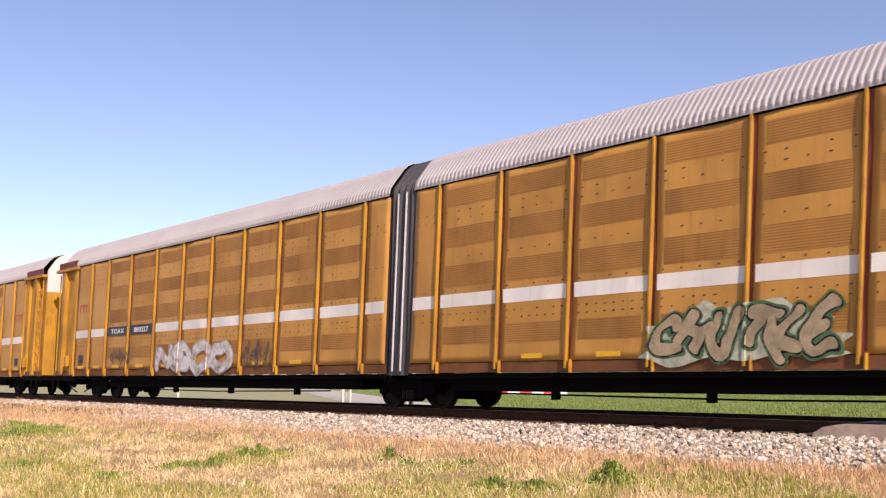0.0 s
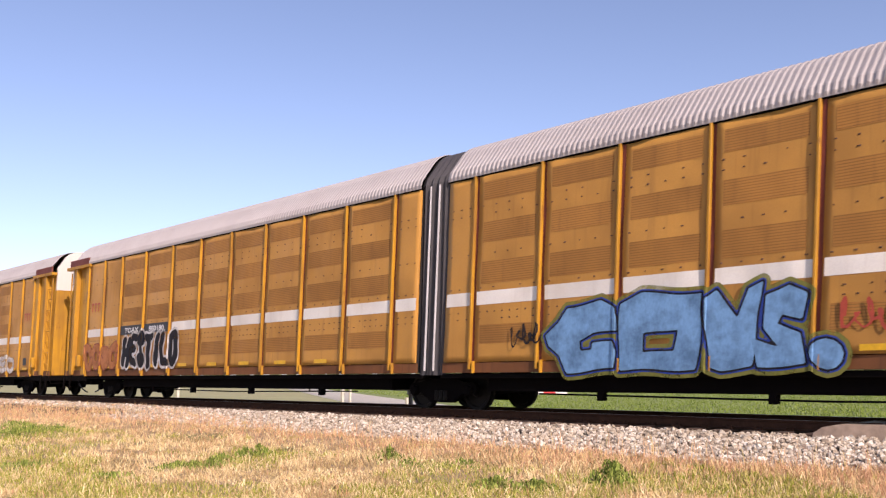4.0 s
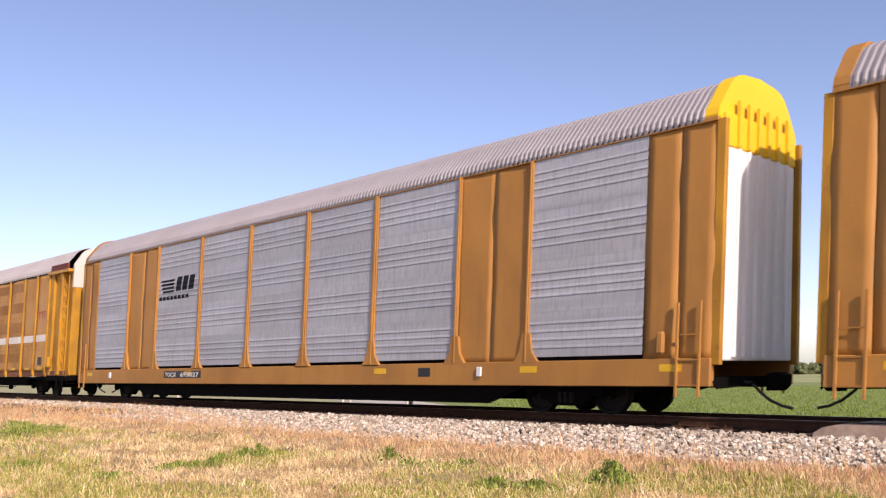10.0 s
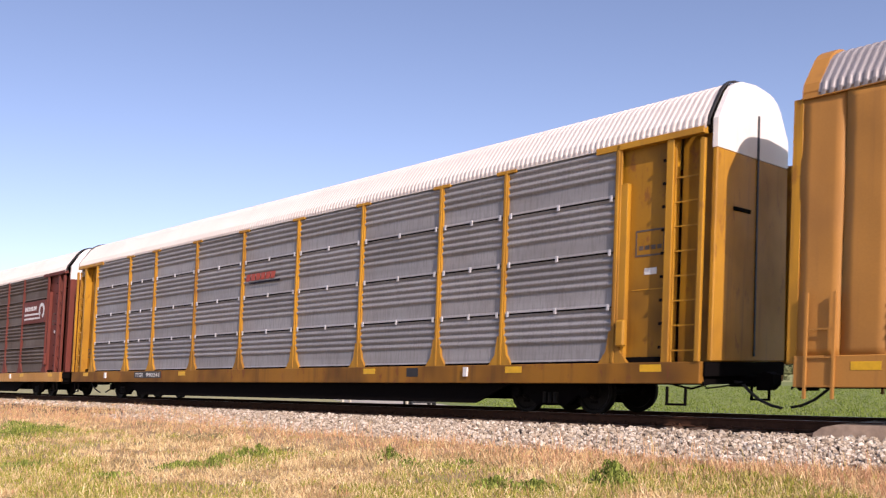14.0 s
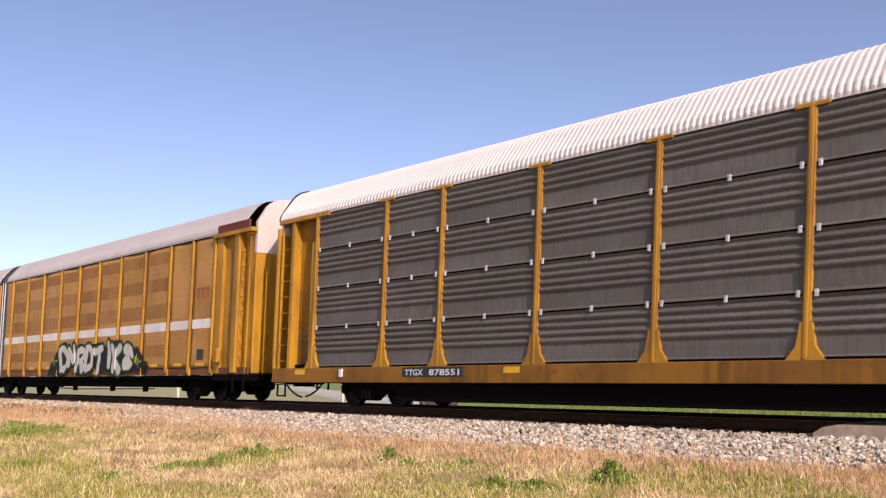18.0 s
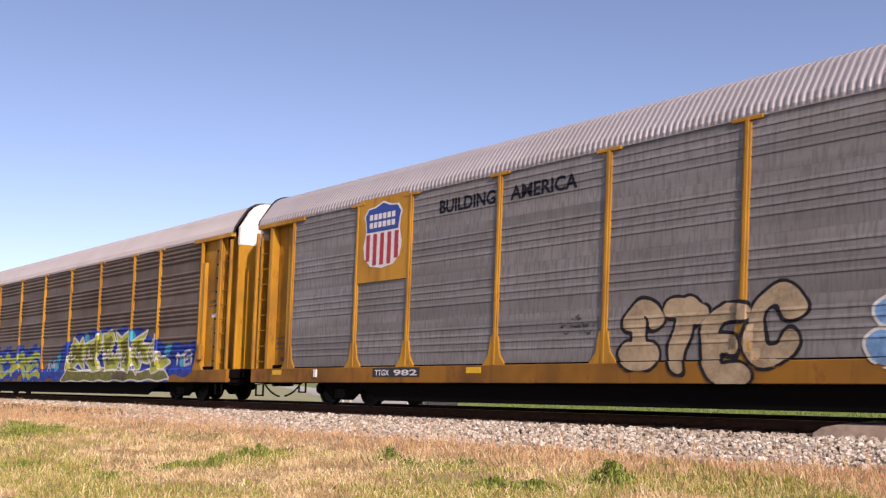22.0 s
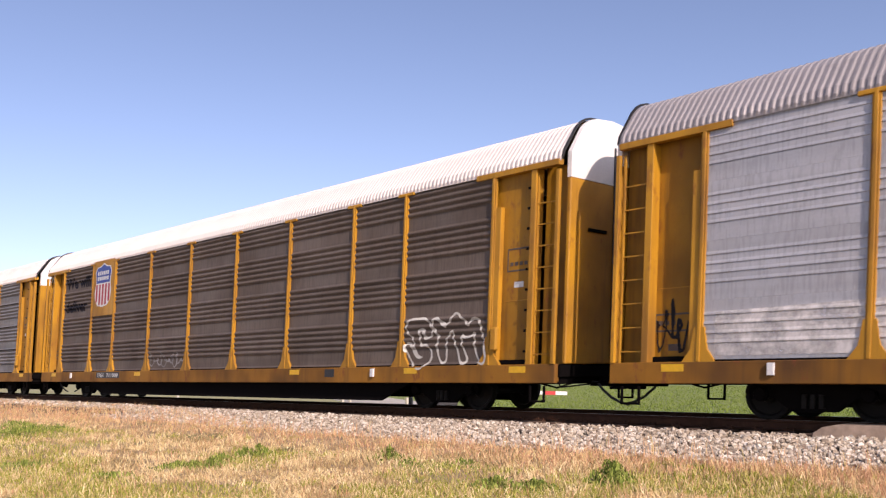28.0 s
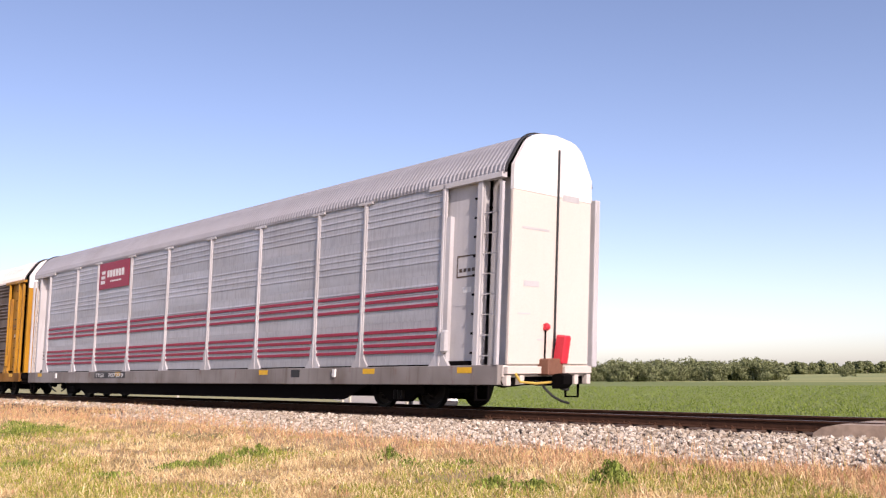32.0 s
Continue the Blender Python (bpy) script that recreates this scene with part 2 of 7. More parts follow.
def build_ground():
    ys = [-4500, -400, -120, -40, -20, -10, -5, -2] + [i * 0.5 for i in range(0, 49)] + [26, 28, 31, 35, 40, 46, 53, 60, 75, 100, 150, 220, 320, 370, 420, 500, 600, 800, 1000, 1500, 2000, 3000, 4500]
    xs = [-4500, -2500, -1200, -800, -400, -250, -150, -100, -80] + [-66 + i * 0.75 for i in range(0, 100)] + [15, 30, 60, 120, 250, 400, 800, 1200, 2500, 4500]
    v = []
    for y in ys:
        for x in xs:
            z = ground_z(y)
            if -70 < x < 12 and -3 < y < 12.2:
                z += 0.05 * noise.noise((x * 0.5, y * 0.5, 0)) + 0.025 * noise.noise((x * 1.7, y * 1.7, 3))
            v.append((x, y, z))
    n = len(xs)
    f = [(j * n + i, j * n + i + 1, (j + 1) * n + i + 1, (j + 1) * n + i) for j in range(len(ys) - 1) for i in range(n - 1)]
    me = tri_mesh("ground", v, f, meadow_material(), True)
    return tagged(new("ground", me), "dry grassy verge running into green farmland behind the railway", "ground", kind="structure")


build_ground()

GRAVEL = plain("pale_gravel", (0.52, 0.47, 0.38), 0.95, 0.0, 0.35, 3.0)
CONCRETE = plain("weathered_concrete", (0.46, 0.34, 0.25), 0.9, 0.0, 0.5, 5.0)


def build_road():
    """A pale farm road that comes down to the crossing at a slant."""
    line = [(-200, 133.7), (-140.5, 97.9), (-97, 71.8), (-68.3, 54.4), (-39.4, 37.0), (-25, 28.3), (-15, 22.3), (-8.6, 18.5)]
    v, f = [], []
    pts = []
    for (ax, ay), (bx, by) in zip(line, line[1:]):
        for k in range(8):
            pts.append((ax + (bx - ax) * k / 8, ay + (by - ay) * k / 8))
    pts.append(line[-1])
    for i, (x, y) in enumerate(pts):
        x2, y2 = pts[min(i + 1, len(pts) - 1)]
        x1, y1 = pts[max(i - 1, 0)]
        d = Vector((x2 - x1, y2 - y1, 0)).normalized()
        s = Vector((-d.y, d.x, 0))
        for k in (-3.1, -3.0, -1.0, 0.0, 1.0, 3.0, 3.1):
            p = Vector((x, y, 0)) + s * k
            v.append((p.x, p.y, ground_z(p.y) + (-0.1 if abs(k) > 3.05 else 0.05)))
    for i in range(len(pts) - 1):
        for k in range(6):
            f.append((i * 7 + k, i * 7 + k + 1, (i + 1) * 7 + k + 1, (i + 1) * 7 + k))
    return tagged(new("road", tri_mesh("road", v, f, GRAVEL, True)), "pale gravel farm road slanting down to the railway crossing", "road", kind="structure")


build_road()

# ---- track ----
RAIL_STEEL = plain("rusty_rail", (0.075, 0.036, 0.022), 0.85, 0.0, 0.4, 7.0, gloss=0.1)
RAIL_HEAD = plain("worn_rail_head", (0.24, 0.20, 0.175), 0.45, 0.6, 0.2, 5.0)
TIE_WOOD = plain("creosoted_timber", (0.085, 0.05, 0.033), 0.9, 0.0, 0.5, 6.0)


def stone_material():
    m, nt, b = nodes_of("crushed_limestone")
    geo = nt.nodes.new("ShaderNodeNewGeometry")
    cr = nt.nodes.new("ShaderNodeValToRGB")
    e = cr.color_ramp.elements
    e[0].position, e[0].color = 0.0, (0.15, 0.12, 0.095, 1)
    e[1].position, e[1].color = 1.0, (0.80, 0.74, 0.64, 1)
    for p, c in ((0.25, (0.36, 0.29, 0.205, 1)), (0.55, (0.47, 0.40, 0.30, 1)), (0.8, (0.60, 0.53, 0.43, 1))):
        x = e.new(p)
        x.color = c
    nt.links.new(geo.outputs["Random Per Island"], cr.inputs[0])
    n = noise_at(nt, 30.0, (1, 1, 1), 3.0, 0.6, "Object", False)
    nt.links.new(mix(nt, ramp(nt, n, 0.35, 0.7, 0.0, 0.5), cr.outputs[0], (0.22, 0.17, 0.13)), b.inputs["Base Color"])
    b.inputs["Roughness"].default_value = 0.9
    return m


STONE = stone_material()
# bed coloured darker than its stone, to carry the shade under the train
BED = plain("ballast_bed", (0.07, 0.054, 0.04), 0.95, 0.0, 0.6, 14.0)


def bed_z(y):
    """Top of the ballast at the distance |y| from the track's centre."""
    d = abs(y - TRACK_Y)
    if d < 1.34:
        return -0.245
    return max(-0.60, -0.228 - max(0.0, d - 1.45) * 0.112)


def build_ballast():
    ys = [TRACK_Y + d for d in (-4.2, -3.6, -3.0, -2.4, -1.45, -1.33, -1.31, 0, 1.31, 1.33, 1.45, 2.4, 3.0, 3.6, 4.2)]
    xs = [-900, -300, -100, 40, 300, 900]
    v = [(x, y, bed_z(y) - 0.03) for x in xs for y in ys]
    n = len(ys)
    f = [(i * n + j, i * n + j + 1, (i + 1) * n + j + 1, (i + 1) * n + j) for i in range(len(xs) - 1) for j in range(n - 1)]
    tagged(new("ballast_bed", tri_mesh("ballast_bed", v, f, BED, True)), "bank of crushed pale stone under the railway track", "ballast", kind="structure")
    # loose stones: many small broken blocks joined into one heap
    rng = np.random.default_rng(5)
    n = 52000
    x = 4.0 - 74.0 * rng.random(n) ** 1.45
    d = rng.random(n)
    y = TRACK_Y - 1.30 - d * 2.35
    back = rng.random(n) < 0.12
    y = np.where(back, TRACK_Y + 0.8 + rng.random(n) * 1.8, y)
    keep = ~((x > -6.5) & (y < TRACK_Y - 0.75) & (y > TRACK_Y - 1.38))
    keep &= ~((x < -24 - 6 * rng.random(n)) & (y < TRACK_Y - 1.75 - 0.5 * rng.random(n)))
    x, y, d = x[keep], y[keep], d[keep]
    n = len(x)
    thin = rng.random(n)
    z = np.array([bed_z(b) for b in y]) + rng.random(n) * 0.03
    z = np.maximum(z, np.array([ground_z(b) for b in y]) + 0.0)
    size = (0.020 + 0.030 * rng.random(n) ** 1.3) * (1 + 0.35 * (x < -30))
    base = np.array([(1, 0, 0), (-1, 0, 0), (0, 1, 0), (0, -1, 0), (0, 0, 1), (0, 0, -1), (.6, .6, .55), (-.6, .55, -.55), (.55, -.6, .5), (-.6, -.55, .55)])
    tris = np.array([(0, 6, 4), (6, 2, 4), (2, 1, 4), (1, 9, 4), (9, 3, 4), (3, 8, 4), (8, 0, 4), (0, 2, 6), (2, 7, 1), (7, 5, 1), (2, 5, 7), (0, 5, 2), (1, 5, 3), (1, 3, 9), (3, 5, 0), (3, 0, 8)])
    pts = base[None] * size[:, None, None] * (0.7 + 0.6 * rng.random((n, 10, 1))) * (0.7 + 0.6 * rng.random((n, 1, 3)))
    a = rng.random(n) * 6.283
    t = (rng.random(n) - 0.5) * 1.6
    c, s, ct, st = np.cos(a)[:, None], np.sin(a)[:, None], np.cos(t)[:, None], np.sin(t)[:, None]
    px, py, pz = pts[..., 0], pts[..., 1], pts[..., 2]
    px, pz = px * ct - pz * st, px * st + pz * ct
    px, py = px * c - py * s, px * s + py * c
    vv = np.stack([px + x[:, None], py + y[:, None], pz + z[:, None]], -1).reshape(-1, 3)
    ff = (tris[None] + 10 * np.arange(n)[:, None, None]).reshape(-1, 3)
    me = bpy.data.meshes.new("ballast_stones")
    me.from_pydata(vv.tolist(), [], ff.tolist())
    me.materials.append(STONE)
    tagged(new("ballast_stones", me), "loose broken limestone ballast in white, grey and tan", "ballast", kind="stuff")


build_ballast()

RAIL_OUT = [(-0.07, -0.17), (0.07, -0.17), (0.07, -0.158), (0.012, -0.14), (0.010, -0.045), (0.036, -0.032), (0.036, -0.004), (0.030, 0.0),
            (-0.030, 0.0), (-0.036, -0.004), (-0.036, -0.032), (-0.010, -0.045), (-0.012, -0.14), (-0.07, -0.158)]


def build_track():
    track = tagged(new("railway_track"), "single railway track with rusty rails on timber sleepers", "railway track", kind="structure")
    for side in (-1, 1):
        me = prism_mesh("rail", RAIL_OUT, 1800.0, RAIL_STEEL, "x")
        rail = put("rail", me, track, (0, TRACK_Y + side * 0.753, 0))
        top = box_mesh("rail_head", 1800.0, 0.058, 0.004, RAIL_HEAD, 0)
        put("rail_head", top, rail, (0, 0, 0.0005), label="worn bright running surface")
    rng = random.Random(3)
    tie = box_mesh("sleeper", 0.23, 2.6, 0.18, TIE_WOOD, 0.012)
    plate = box_mesh("tie_plate", 0.19, 0.36, 0.02, RAIL_STEEL, 0.003)
    spike = box_mesh("spike", 0.03, 0.04, 0.05, RAIL_STEEL, 0.004)
    for i in range(130):
        x = 3.0 - i * 0.53 + rng.uniform(-0.03, 0.03)
        t = put("sleeper", tie, track, (x, TRACK_Y + rng.uniform(-0.04, 0.04), -0.262), (0, 0, rng.uniform(-0.8, 0.8)))
        if i < 70:
            put("tie_plate", plate, t, (0, -0.753, 0.1))
            put("spike", spike, t, (0.06, -0.855, 0.12))
            put("spike", spike, t, (-0.06, -0.86, 0.125))
    v, f = [], []
    cube = [(-.115, -1.3, -.09), (.115, -1.3, -.09), (.115, 1.3, -.09), (-.115, 1.3, -.09), (-.115, -1.3, .09), (.115, -1.3, .09), (.115, 1.3, .09), (-.115, 1.3, .09)]
    quads = [(0, 3, 2, 1), (4, 5, 6, 7), (0, 1, 5, 4), (1, 2, 6, 5), (2, 3, 7, 6), (3, 0, 4, 7)]
    for x in [3.53 + i * 0.53 for i in range(400)] + [-66.4 - i * 0.53 for i in range(400)]:
        b = len(v)
        v += [(x + a, TRACK_Y + c, -0.285 + d) for a, c, d in cube]
        f += [tuple(b + k for k in q) for q in quads]
    far = put("far_sleepers", tri_mesh("far_sleepers", v, f, TIE_WOOD), track)
    tagged(far, "", "", kind="stuff")


build_track()


def build_crossing():
    """Worn slab beside the near rail where the road crosses, with a rounded, broken end."""
    pad = tagged(new("crossing_slab"), "worn tan concrete crossing slab beside the rail with a rounded end", "crossing slab", kind="structure")
    out = [(-6.48, -0.30), (-6.42, -0.15), (-6.28, -0.06), (-6.05, -0.012), (-4.5, 0.0), (4.0, 0.0), (4.0, -0.3)]
    put("slab", prism_mesh("slab", out, 0.44, CONCRETE), pad, (0, TRACK_Y - 1.13, 0))
    put("slab", prism_mesh("slab", [(-6.3, -0.3), (-6.25, -0.04), (4.0, -0.02), (4.0, -0.3)], 1.3, CONCRETE), pad, (0, TRACK_Y, 0))
    put("slab", prism_mesh("slab", out, 1.2, CONCRETE), pad, (0, TRACK_Y + 1.5, 0))


build_crossing()


# ---- lettering and sprayed paint ----
def text_shape(word, height, thick=0.0, squeeze=1.0, lean=0.0):
    """Letters in the x-z plane, facing the camera's side; origin at lower left. Returns points, faces, width."""
    cu = bpy.data.curves.new("lettering", "FONT")
    cu.body, cu.size, cu.offset, cu.shear, cu.resolution_u = word, height * 1.38, thick, lean, 3
    ob = bpy.data.objects.new("lettering", cu)
    me = bpy.data.meshes.new_from_object(ob)
    pts = [(p.co.x * squeeze, p.co.y) for p in me.vertices]
    faces = [tuple(p.vertices) for p in me.polygons]
    bpy.data.objects.remove(ob)
    bpy.data.curves.remove(cu)
    bpy.data.meshes.remove(me)
    w = max((p[0] for p in pts), default=0.0)
    return pts, faces, w


def flat_mesh(name, pts, faces, mat, lift=0.0, skin=None, levels=(), cuts=()):
    """Paint on a wall: (x, z) shapes laid on the surface skin(z), cut at the levels where the sheet bends."""
    bm = bmesh.new()
    vs = [bm.verts.new((x, 0, z)) for x, z in pts]
    for f in faces:
        try:
            bm.faces.new([vs[i] for i in f])
        except ValueError:
            pass
    if skin:
        lo, hi = min(p[1] for p in pts), max(p[1] for p in pts)
        for z in levels:
            if lo < z < hi:
                bmesh.ops.bisect_plane(bm, geom=bm.verts[:] + bm.edges[:] + bm.faces[:], plane_co=(0, 0, z), plane_no=(0, 0, 1))
        lo, hi = min(p[0] for p in pts), max(p[0] for p in pts)
        for x in cuts:
            if lo < x < hi:
                bmesh.ops.bisect_plane(bm, geom=bm.verts[:] + bm.edges[:] + bm.faces[:], plane_co=(x, 0, 0), plane_no=(1, 0, 0))
        for v in bm.verts:
            v.co.y = skin(v.co.x, v.co.z) - lift
    else:
        for v in bm.verts:
            v.co.y = -lift
    for f in bm.faces:
        f.normal_update()
        if f.normal.y > 0:
            f.normal_flip()
    me = bpy.data.meshes.new(name)
    bm.to_mesh(me)
    bm.free()
    me.materials.append(mat)
    return me


STROKES = {"A": "ucy qs", "B": "uabdinlk lnsxvu", "C": "jdbfpvxt", "D": "uabdjtxvu", "E": "eauy kn", "F": "eau kn", "G": "jdbfpvxtonm", "H": "au ey ko", "I": "cw", "K": "au ek ky", "L": "auy",
           "M": "uamey", "N": "uaye", "O": "cdjtxvpfbc", "P": "uadjnk", "Q": "cdjtxvpfbc sy", "R": "uadjnk my", "S": "jdbfhrtxvp", "T": "ae cw", "U": "apvxte", "V": "awe", "W": "avmxe", "X": "ay eu",
           "Y": "am em mw", "Z": "aeuy", "n": "ukbdjy", ".": "vx"}


def smooth_line(pts, rounds=2):
    """Corners of an open line rounded off."""
    for _ in range(rounds):
        out = [pts[0]]
        for (x, z), (a, b) in zip(pts, pts[1:]):
            out += [(0.75 * x + 0.25 * a, 0.75 * z + 0.25 * b), (0.25 * x + 0.75 * a, 0.25 * z + 0.75 * b)]
        pts = out + [pts[-1]]
    return pts


def distance_to(segs, X, Z):
    best = np.full(X.shape, 9.0)
    for ax, az, bx, bz in segs:
        dx, dz = bx - ax, bz - az
        k = np.clip(((X - ax) * dx + (Z - az) * dz) / max(1e-9, dx * dx + dz * dz), 0, 1)
        best = np.minimum(best, np.hypot(X - ax - k * dx, Z - az - k * dz))
    return best


def paint_mesh(name, xs, zs, val, mat, lift, surf, breaks):
    """Sprayed paint: the part of a grid where val > 0, laid on the surface surf(x, z)."""
    V, F = [], []

    def poly(pts):
        b = len(V)
        V.extend((x, surf(x, z) - lift, z) for x, z in pts)
        F.append(tuple(range(b, b + len(pts))))

    inside = val > 0
    for j in range(len(zs) - 1):
        z0, z1 = zs[j], zs[j + 1]
        lo, hi = inside[j], inside[j + 1]
        full = lo[:-1] & lo[1:] & hi[:-1] & hi[1:]
        some = (lo[:-1] | lo[1:] | hi[:-1] | hi[1:]) & ~full
        i = 0
        idx = np.nonzero(full)[0]
        start = None
        for i in idx:
            if start is None:
                start = last = i
            elif i == last + 1 and i not in breaks:
                last = i
            else:
                poly([(xs[start], z0), (xs[last + 1], z0), (xs[last + 1], z1), (xs[start], z1)])
                start = last = i
        if start is not None:
            poly([(xs[start], z0), (xs[last + 1], z0), (xs[last + 1], z1), (xs[start], z1)])
        for i in np.nonzero(some)[0]:
            ring = [(xs[i], z0, val[j, i]), (xs[i + 1], z0, val[j, i + 1]), (xs[i + 1], z1, val[j + 1, i + 1]), (xs[i], z1, val[j + 1, i])]
            pts = []
            for (ax, az, av), (bx, bz, bv) in zip(ring, ring[1:] + ring[:1]):
                if av > 0:
                    pts.append((ax, az))
                if (av > 0) != (bv > 0):
                    k = av / (av - bv)
                    pts.append((ax + (bx - ax) * k, az + (bz - az) * k))
            if len(pts) > 2:
                poly(pts)
    return tri_mesh(name, V, F, mat) if F else None


def spray_grid(x0, x1, z0, z1, levels, cuts, step=0.045):
    cs = sorted(c for c in cuts if x0 < c < x1)
    xs = [x for x in np.arange(x0, x1 + step, step) if all(abs(x - c) > 0.008 for c in cs)] + cs
    xs = np.array(sorted(xs))
    zs = np.array([z for z in levels if z0 - 0.03 < z < z1 + 0.03]) if len(levels) else np.arange(z0, z1 + step, step)
    return xs, zs, set(int(np.argmin(abs(xs - c))) for c in cs)


def sprayed(parent, word, x, z, w, h, fill, line, back=None, seed=1, fat=0.10, skin=None, levels=(), cuts=(), y=0.0, wild=1.0, rim=None, rim_w=0.05, cloud=None, shade=None):
    """A sprayed word: fat, uneven strokes with an outline, and a cloud of colour behind."""
    rng = random.Random(seed)
    surf = skin if skin else (lambda a, c: y)
    step = w / len(word)
    hw = min(0.30 * step, h * (0.085 + 0.75 * fat))
    letters = []
    for i, ch in enumerate(word):
        lean, turn = rng.uniform(-0.14, 0.14) * wild, rng.uniform(-0.10, 0.10) * wild
        kx, kz = rng.uniform(0.9, 1.1), rng.uniform(0.86, 1.06)
        dx, dz = rng.uniform(-0.03, 0.03) * h * wild, rng.uniform(-0.05, 0.05) * h * wild
        bw, bh = max(0.1, step * 1.06 - 2 * hw) * kx, (h - 2 * hw) * kz
        segs = []
        for run in STROKES.get(ch, "").split():
            pts = []
            for c in run:
                k = ord(c) - 97
                px = ((k % 5) / 4 - 0.5 + rng.uniform(-0.06, 0.06) * wild) * bw
                pz = (0.5 - (k // 5) / 4 + rng.uniform(-0.05, 0.05) * wild) * bh
                px += lean * pz
                pts.append((x + (i + 0.5) * step + dx + px * math.cos(turn) - pz * math.sin(turn), z + h / 2 + dz + px * math.sin(turn) + pz * math.cos(turn)))
            pts = smooth_line(pts, 2)
            segs += [(*a, *b) for a, b in zip(pts, pts[1:])]
        letters.append(segs)
    edge = rim_w * h * 0.9
    m = hw + 2.4 * edge + 0.3 * h
    floor = 0.56 if cloud is None else cloud
    xs, zs, breaks = spray_grid(x - m * 0.5, x + w + m * 0.5, max(floor, z - 0.25 * h), z + 1.3 * h, levels, cuts)
    X, Z = np.meshgrid(xs, zs)
    a, b = seed * 1.7, seed * 0.9
    Xw = X + 0.035 * h * wild * np.sin(5.1 * Z / h + a) + 0.02 * h * np.sin(11.0 * Z / h + 6.0 * X / h + b)
    Zw = Z + 0.04 * h * wild * np.sin(3.7 * X / h + b) + 0.02 * h * np.sin(9.0 * X / h + a)
    each = [distance_to(segs, Xw, Zw) for segs in letters]
    D = np.min(each, axis=0)
    puff = 1.0 + 0.22 * np.sin(4.3 * X / h + a) * np.sin(5.2 * Z / h + b)
    if cloud is not None and back is not None:
        rough = 0.09 * h * (np.sin(7.0 * X / h + a) + np.sin(4.1 * X / h - 6.0 * Z / h + b) + 0.6 * np.sin(15.0 * X / h + 9.0 * Z / h))
        me = paint_mesh("graffiti", xs, zs, hw + 0.30 * h + rough - D, back, 0.006, surf, breaks)
        put("graffiti", me, parent, label="sprayed cloud of colour behind the lettering")
    for i, d in enumerate(each):
        others = [e for j, e in enumerate(each) if j != i]
        own = (np.min(others, axis=0) - d) if others else np.full(d.shape, 1.0)
        layers = [(hw * puff + 2.1 * edge - d, rim)] if rim else []
        layers.append((np.minimum(hw * puff + edge - d, d - hw * puff + 0.012), line))
        if fill is not None:
            layers.append((hw * puff - d, fill))
        for k, (val, mat) in enumerate(layers):
            me = paint_mesh("graffiti", xs, zs, np.minimum(val, own), mat, 0.009 + 0.003 * k, surf, breaks)
            if me:
                put("graffiti", me, parent, label="sprayed graffiti letter")


def painted_shape(parent, rings, layers, seed=1, lift=0.006, wobble=0.02, skin=None, levels=(), cuts=(), label="sprayed graffiti letter"):
    """Sprayed paint with straight or spiky edges: rings inside one another leave holes; layers of (growth, paint) from the back to the front."""
    px, pz = [p[0] for r in rings for p in r], [p[1] for r in rings for p in r]
    g = max(0.0, max(k for k, _ in layers))
    xs, zs, breaks = spray_grid(min(px) - g - 0.1, max(px) + g + 0.1, max(0.58, min(pz) - g - 0.05), min(5.0, max(pz) + g + 0.05), levels, cuts, 0.04)
    X, Z = np.meshgrid(xs, zs)
    X2, Z2 = X + wobble * np.sin(5.3 * Z + seed), Z + wobble * np.sin(4.7 * X + 2 * seed)
    edges = [e for r in rings for e in zip(r, r[1:] + r[:1])]
    d = distance_to([(*a, *b) for a, b in edges], X2, Z2)
    odd = np.zeros(X2.shape, bool)
    for (ax, az), (bx, bz) in edges:
        if az != bz:
            odd ^= ((az > Z2) != (bz > Z2)) & (X2 < ax + (Z2 - az) * (bx - ax) / (bz - az))
    body = np.where(odd, d, -d)
    for k, (grow, mat) in enumerate(layers):
        me = paint_mesh("graffiti", xs, zs, body + grow, mat, lift + 0.003 * k, skin, breaks)
        if me:
            put("graffiti", me, parent, label=label)


def scribble(parent, x, z, w, h, mat, seed=1, width=0.035, skin=None, levels=(), cuts=(), y=0.0, turns=9):
    """A thin sprayed tag that cannot be read: one looping line."""
    rng = random.Random(seed)
    pts = []
    n = turns * 9
    for i in range(n):
        k = i / (n - 1)
        a = k * turns * 2 * math.pi
        pts.append((x + w * k + 0.45 * w / turns * math.cos(a) * rng.uniform(0.6, 1.4), z + h / 2 + 0.5 * h * math.sin(a + 0.5 * math.sin(k * 9)) * (0.55 + 0.45 * math.sin(k * 17 + seed))))
    xs, zs, breaks = spray_grid(x - 0.2, x + w + 0.2, max(0.7, z - 0.05), z + h + 0.05, levels, cuts, 0.03)
    X, Z = np.meshgrid(xs, zs)
    val = width * 0.6 * (1.0 + 0.3 * np.sin(9 * X)) - distance_to([(*a, *b) for a, b in zip(pts, pts[1:])], X, Z)
    me = paint_mesh("tag", xs, zs, val, mat, 0.012, skin if skin else (lambda a, c: y), breaks)
    if me:
        put("graffiti", me, parent, label="thin sprayed tag")


def lettering(parent, word, x, z, height, mat, y, squeeze=1.0, thick=0.008, name="lettering", label="", width=None, skin=None, levels=(), cuts=(), lean=0.0, lift=0.006):
    pts, faces, w = text_shape(word, height, thick, 1.0, lean)
    k = squeeze if width is None else width / max(w, 0.01)
    pts = [(x + px * k, z + pz) for px, pz in pts]
    surf = skin if skin else (lambda a, c: y)
    put(name, flat_mesh(name, pts, faces, mat, lift, surf, levels, cuts), parent, label=label)


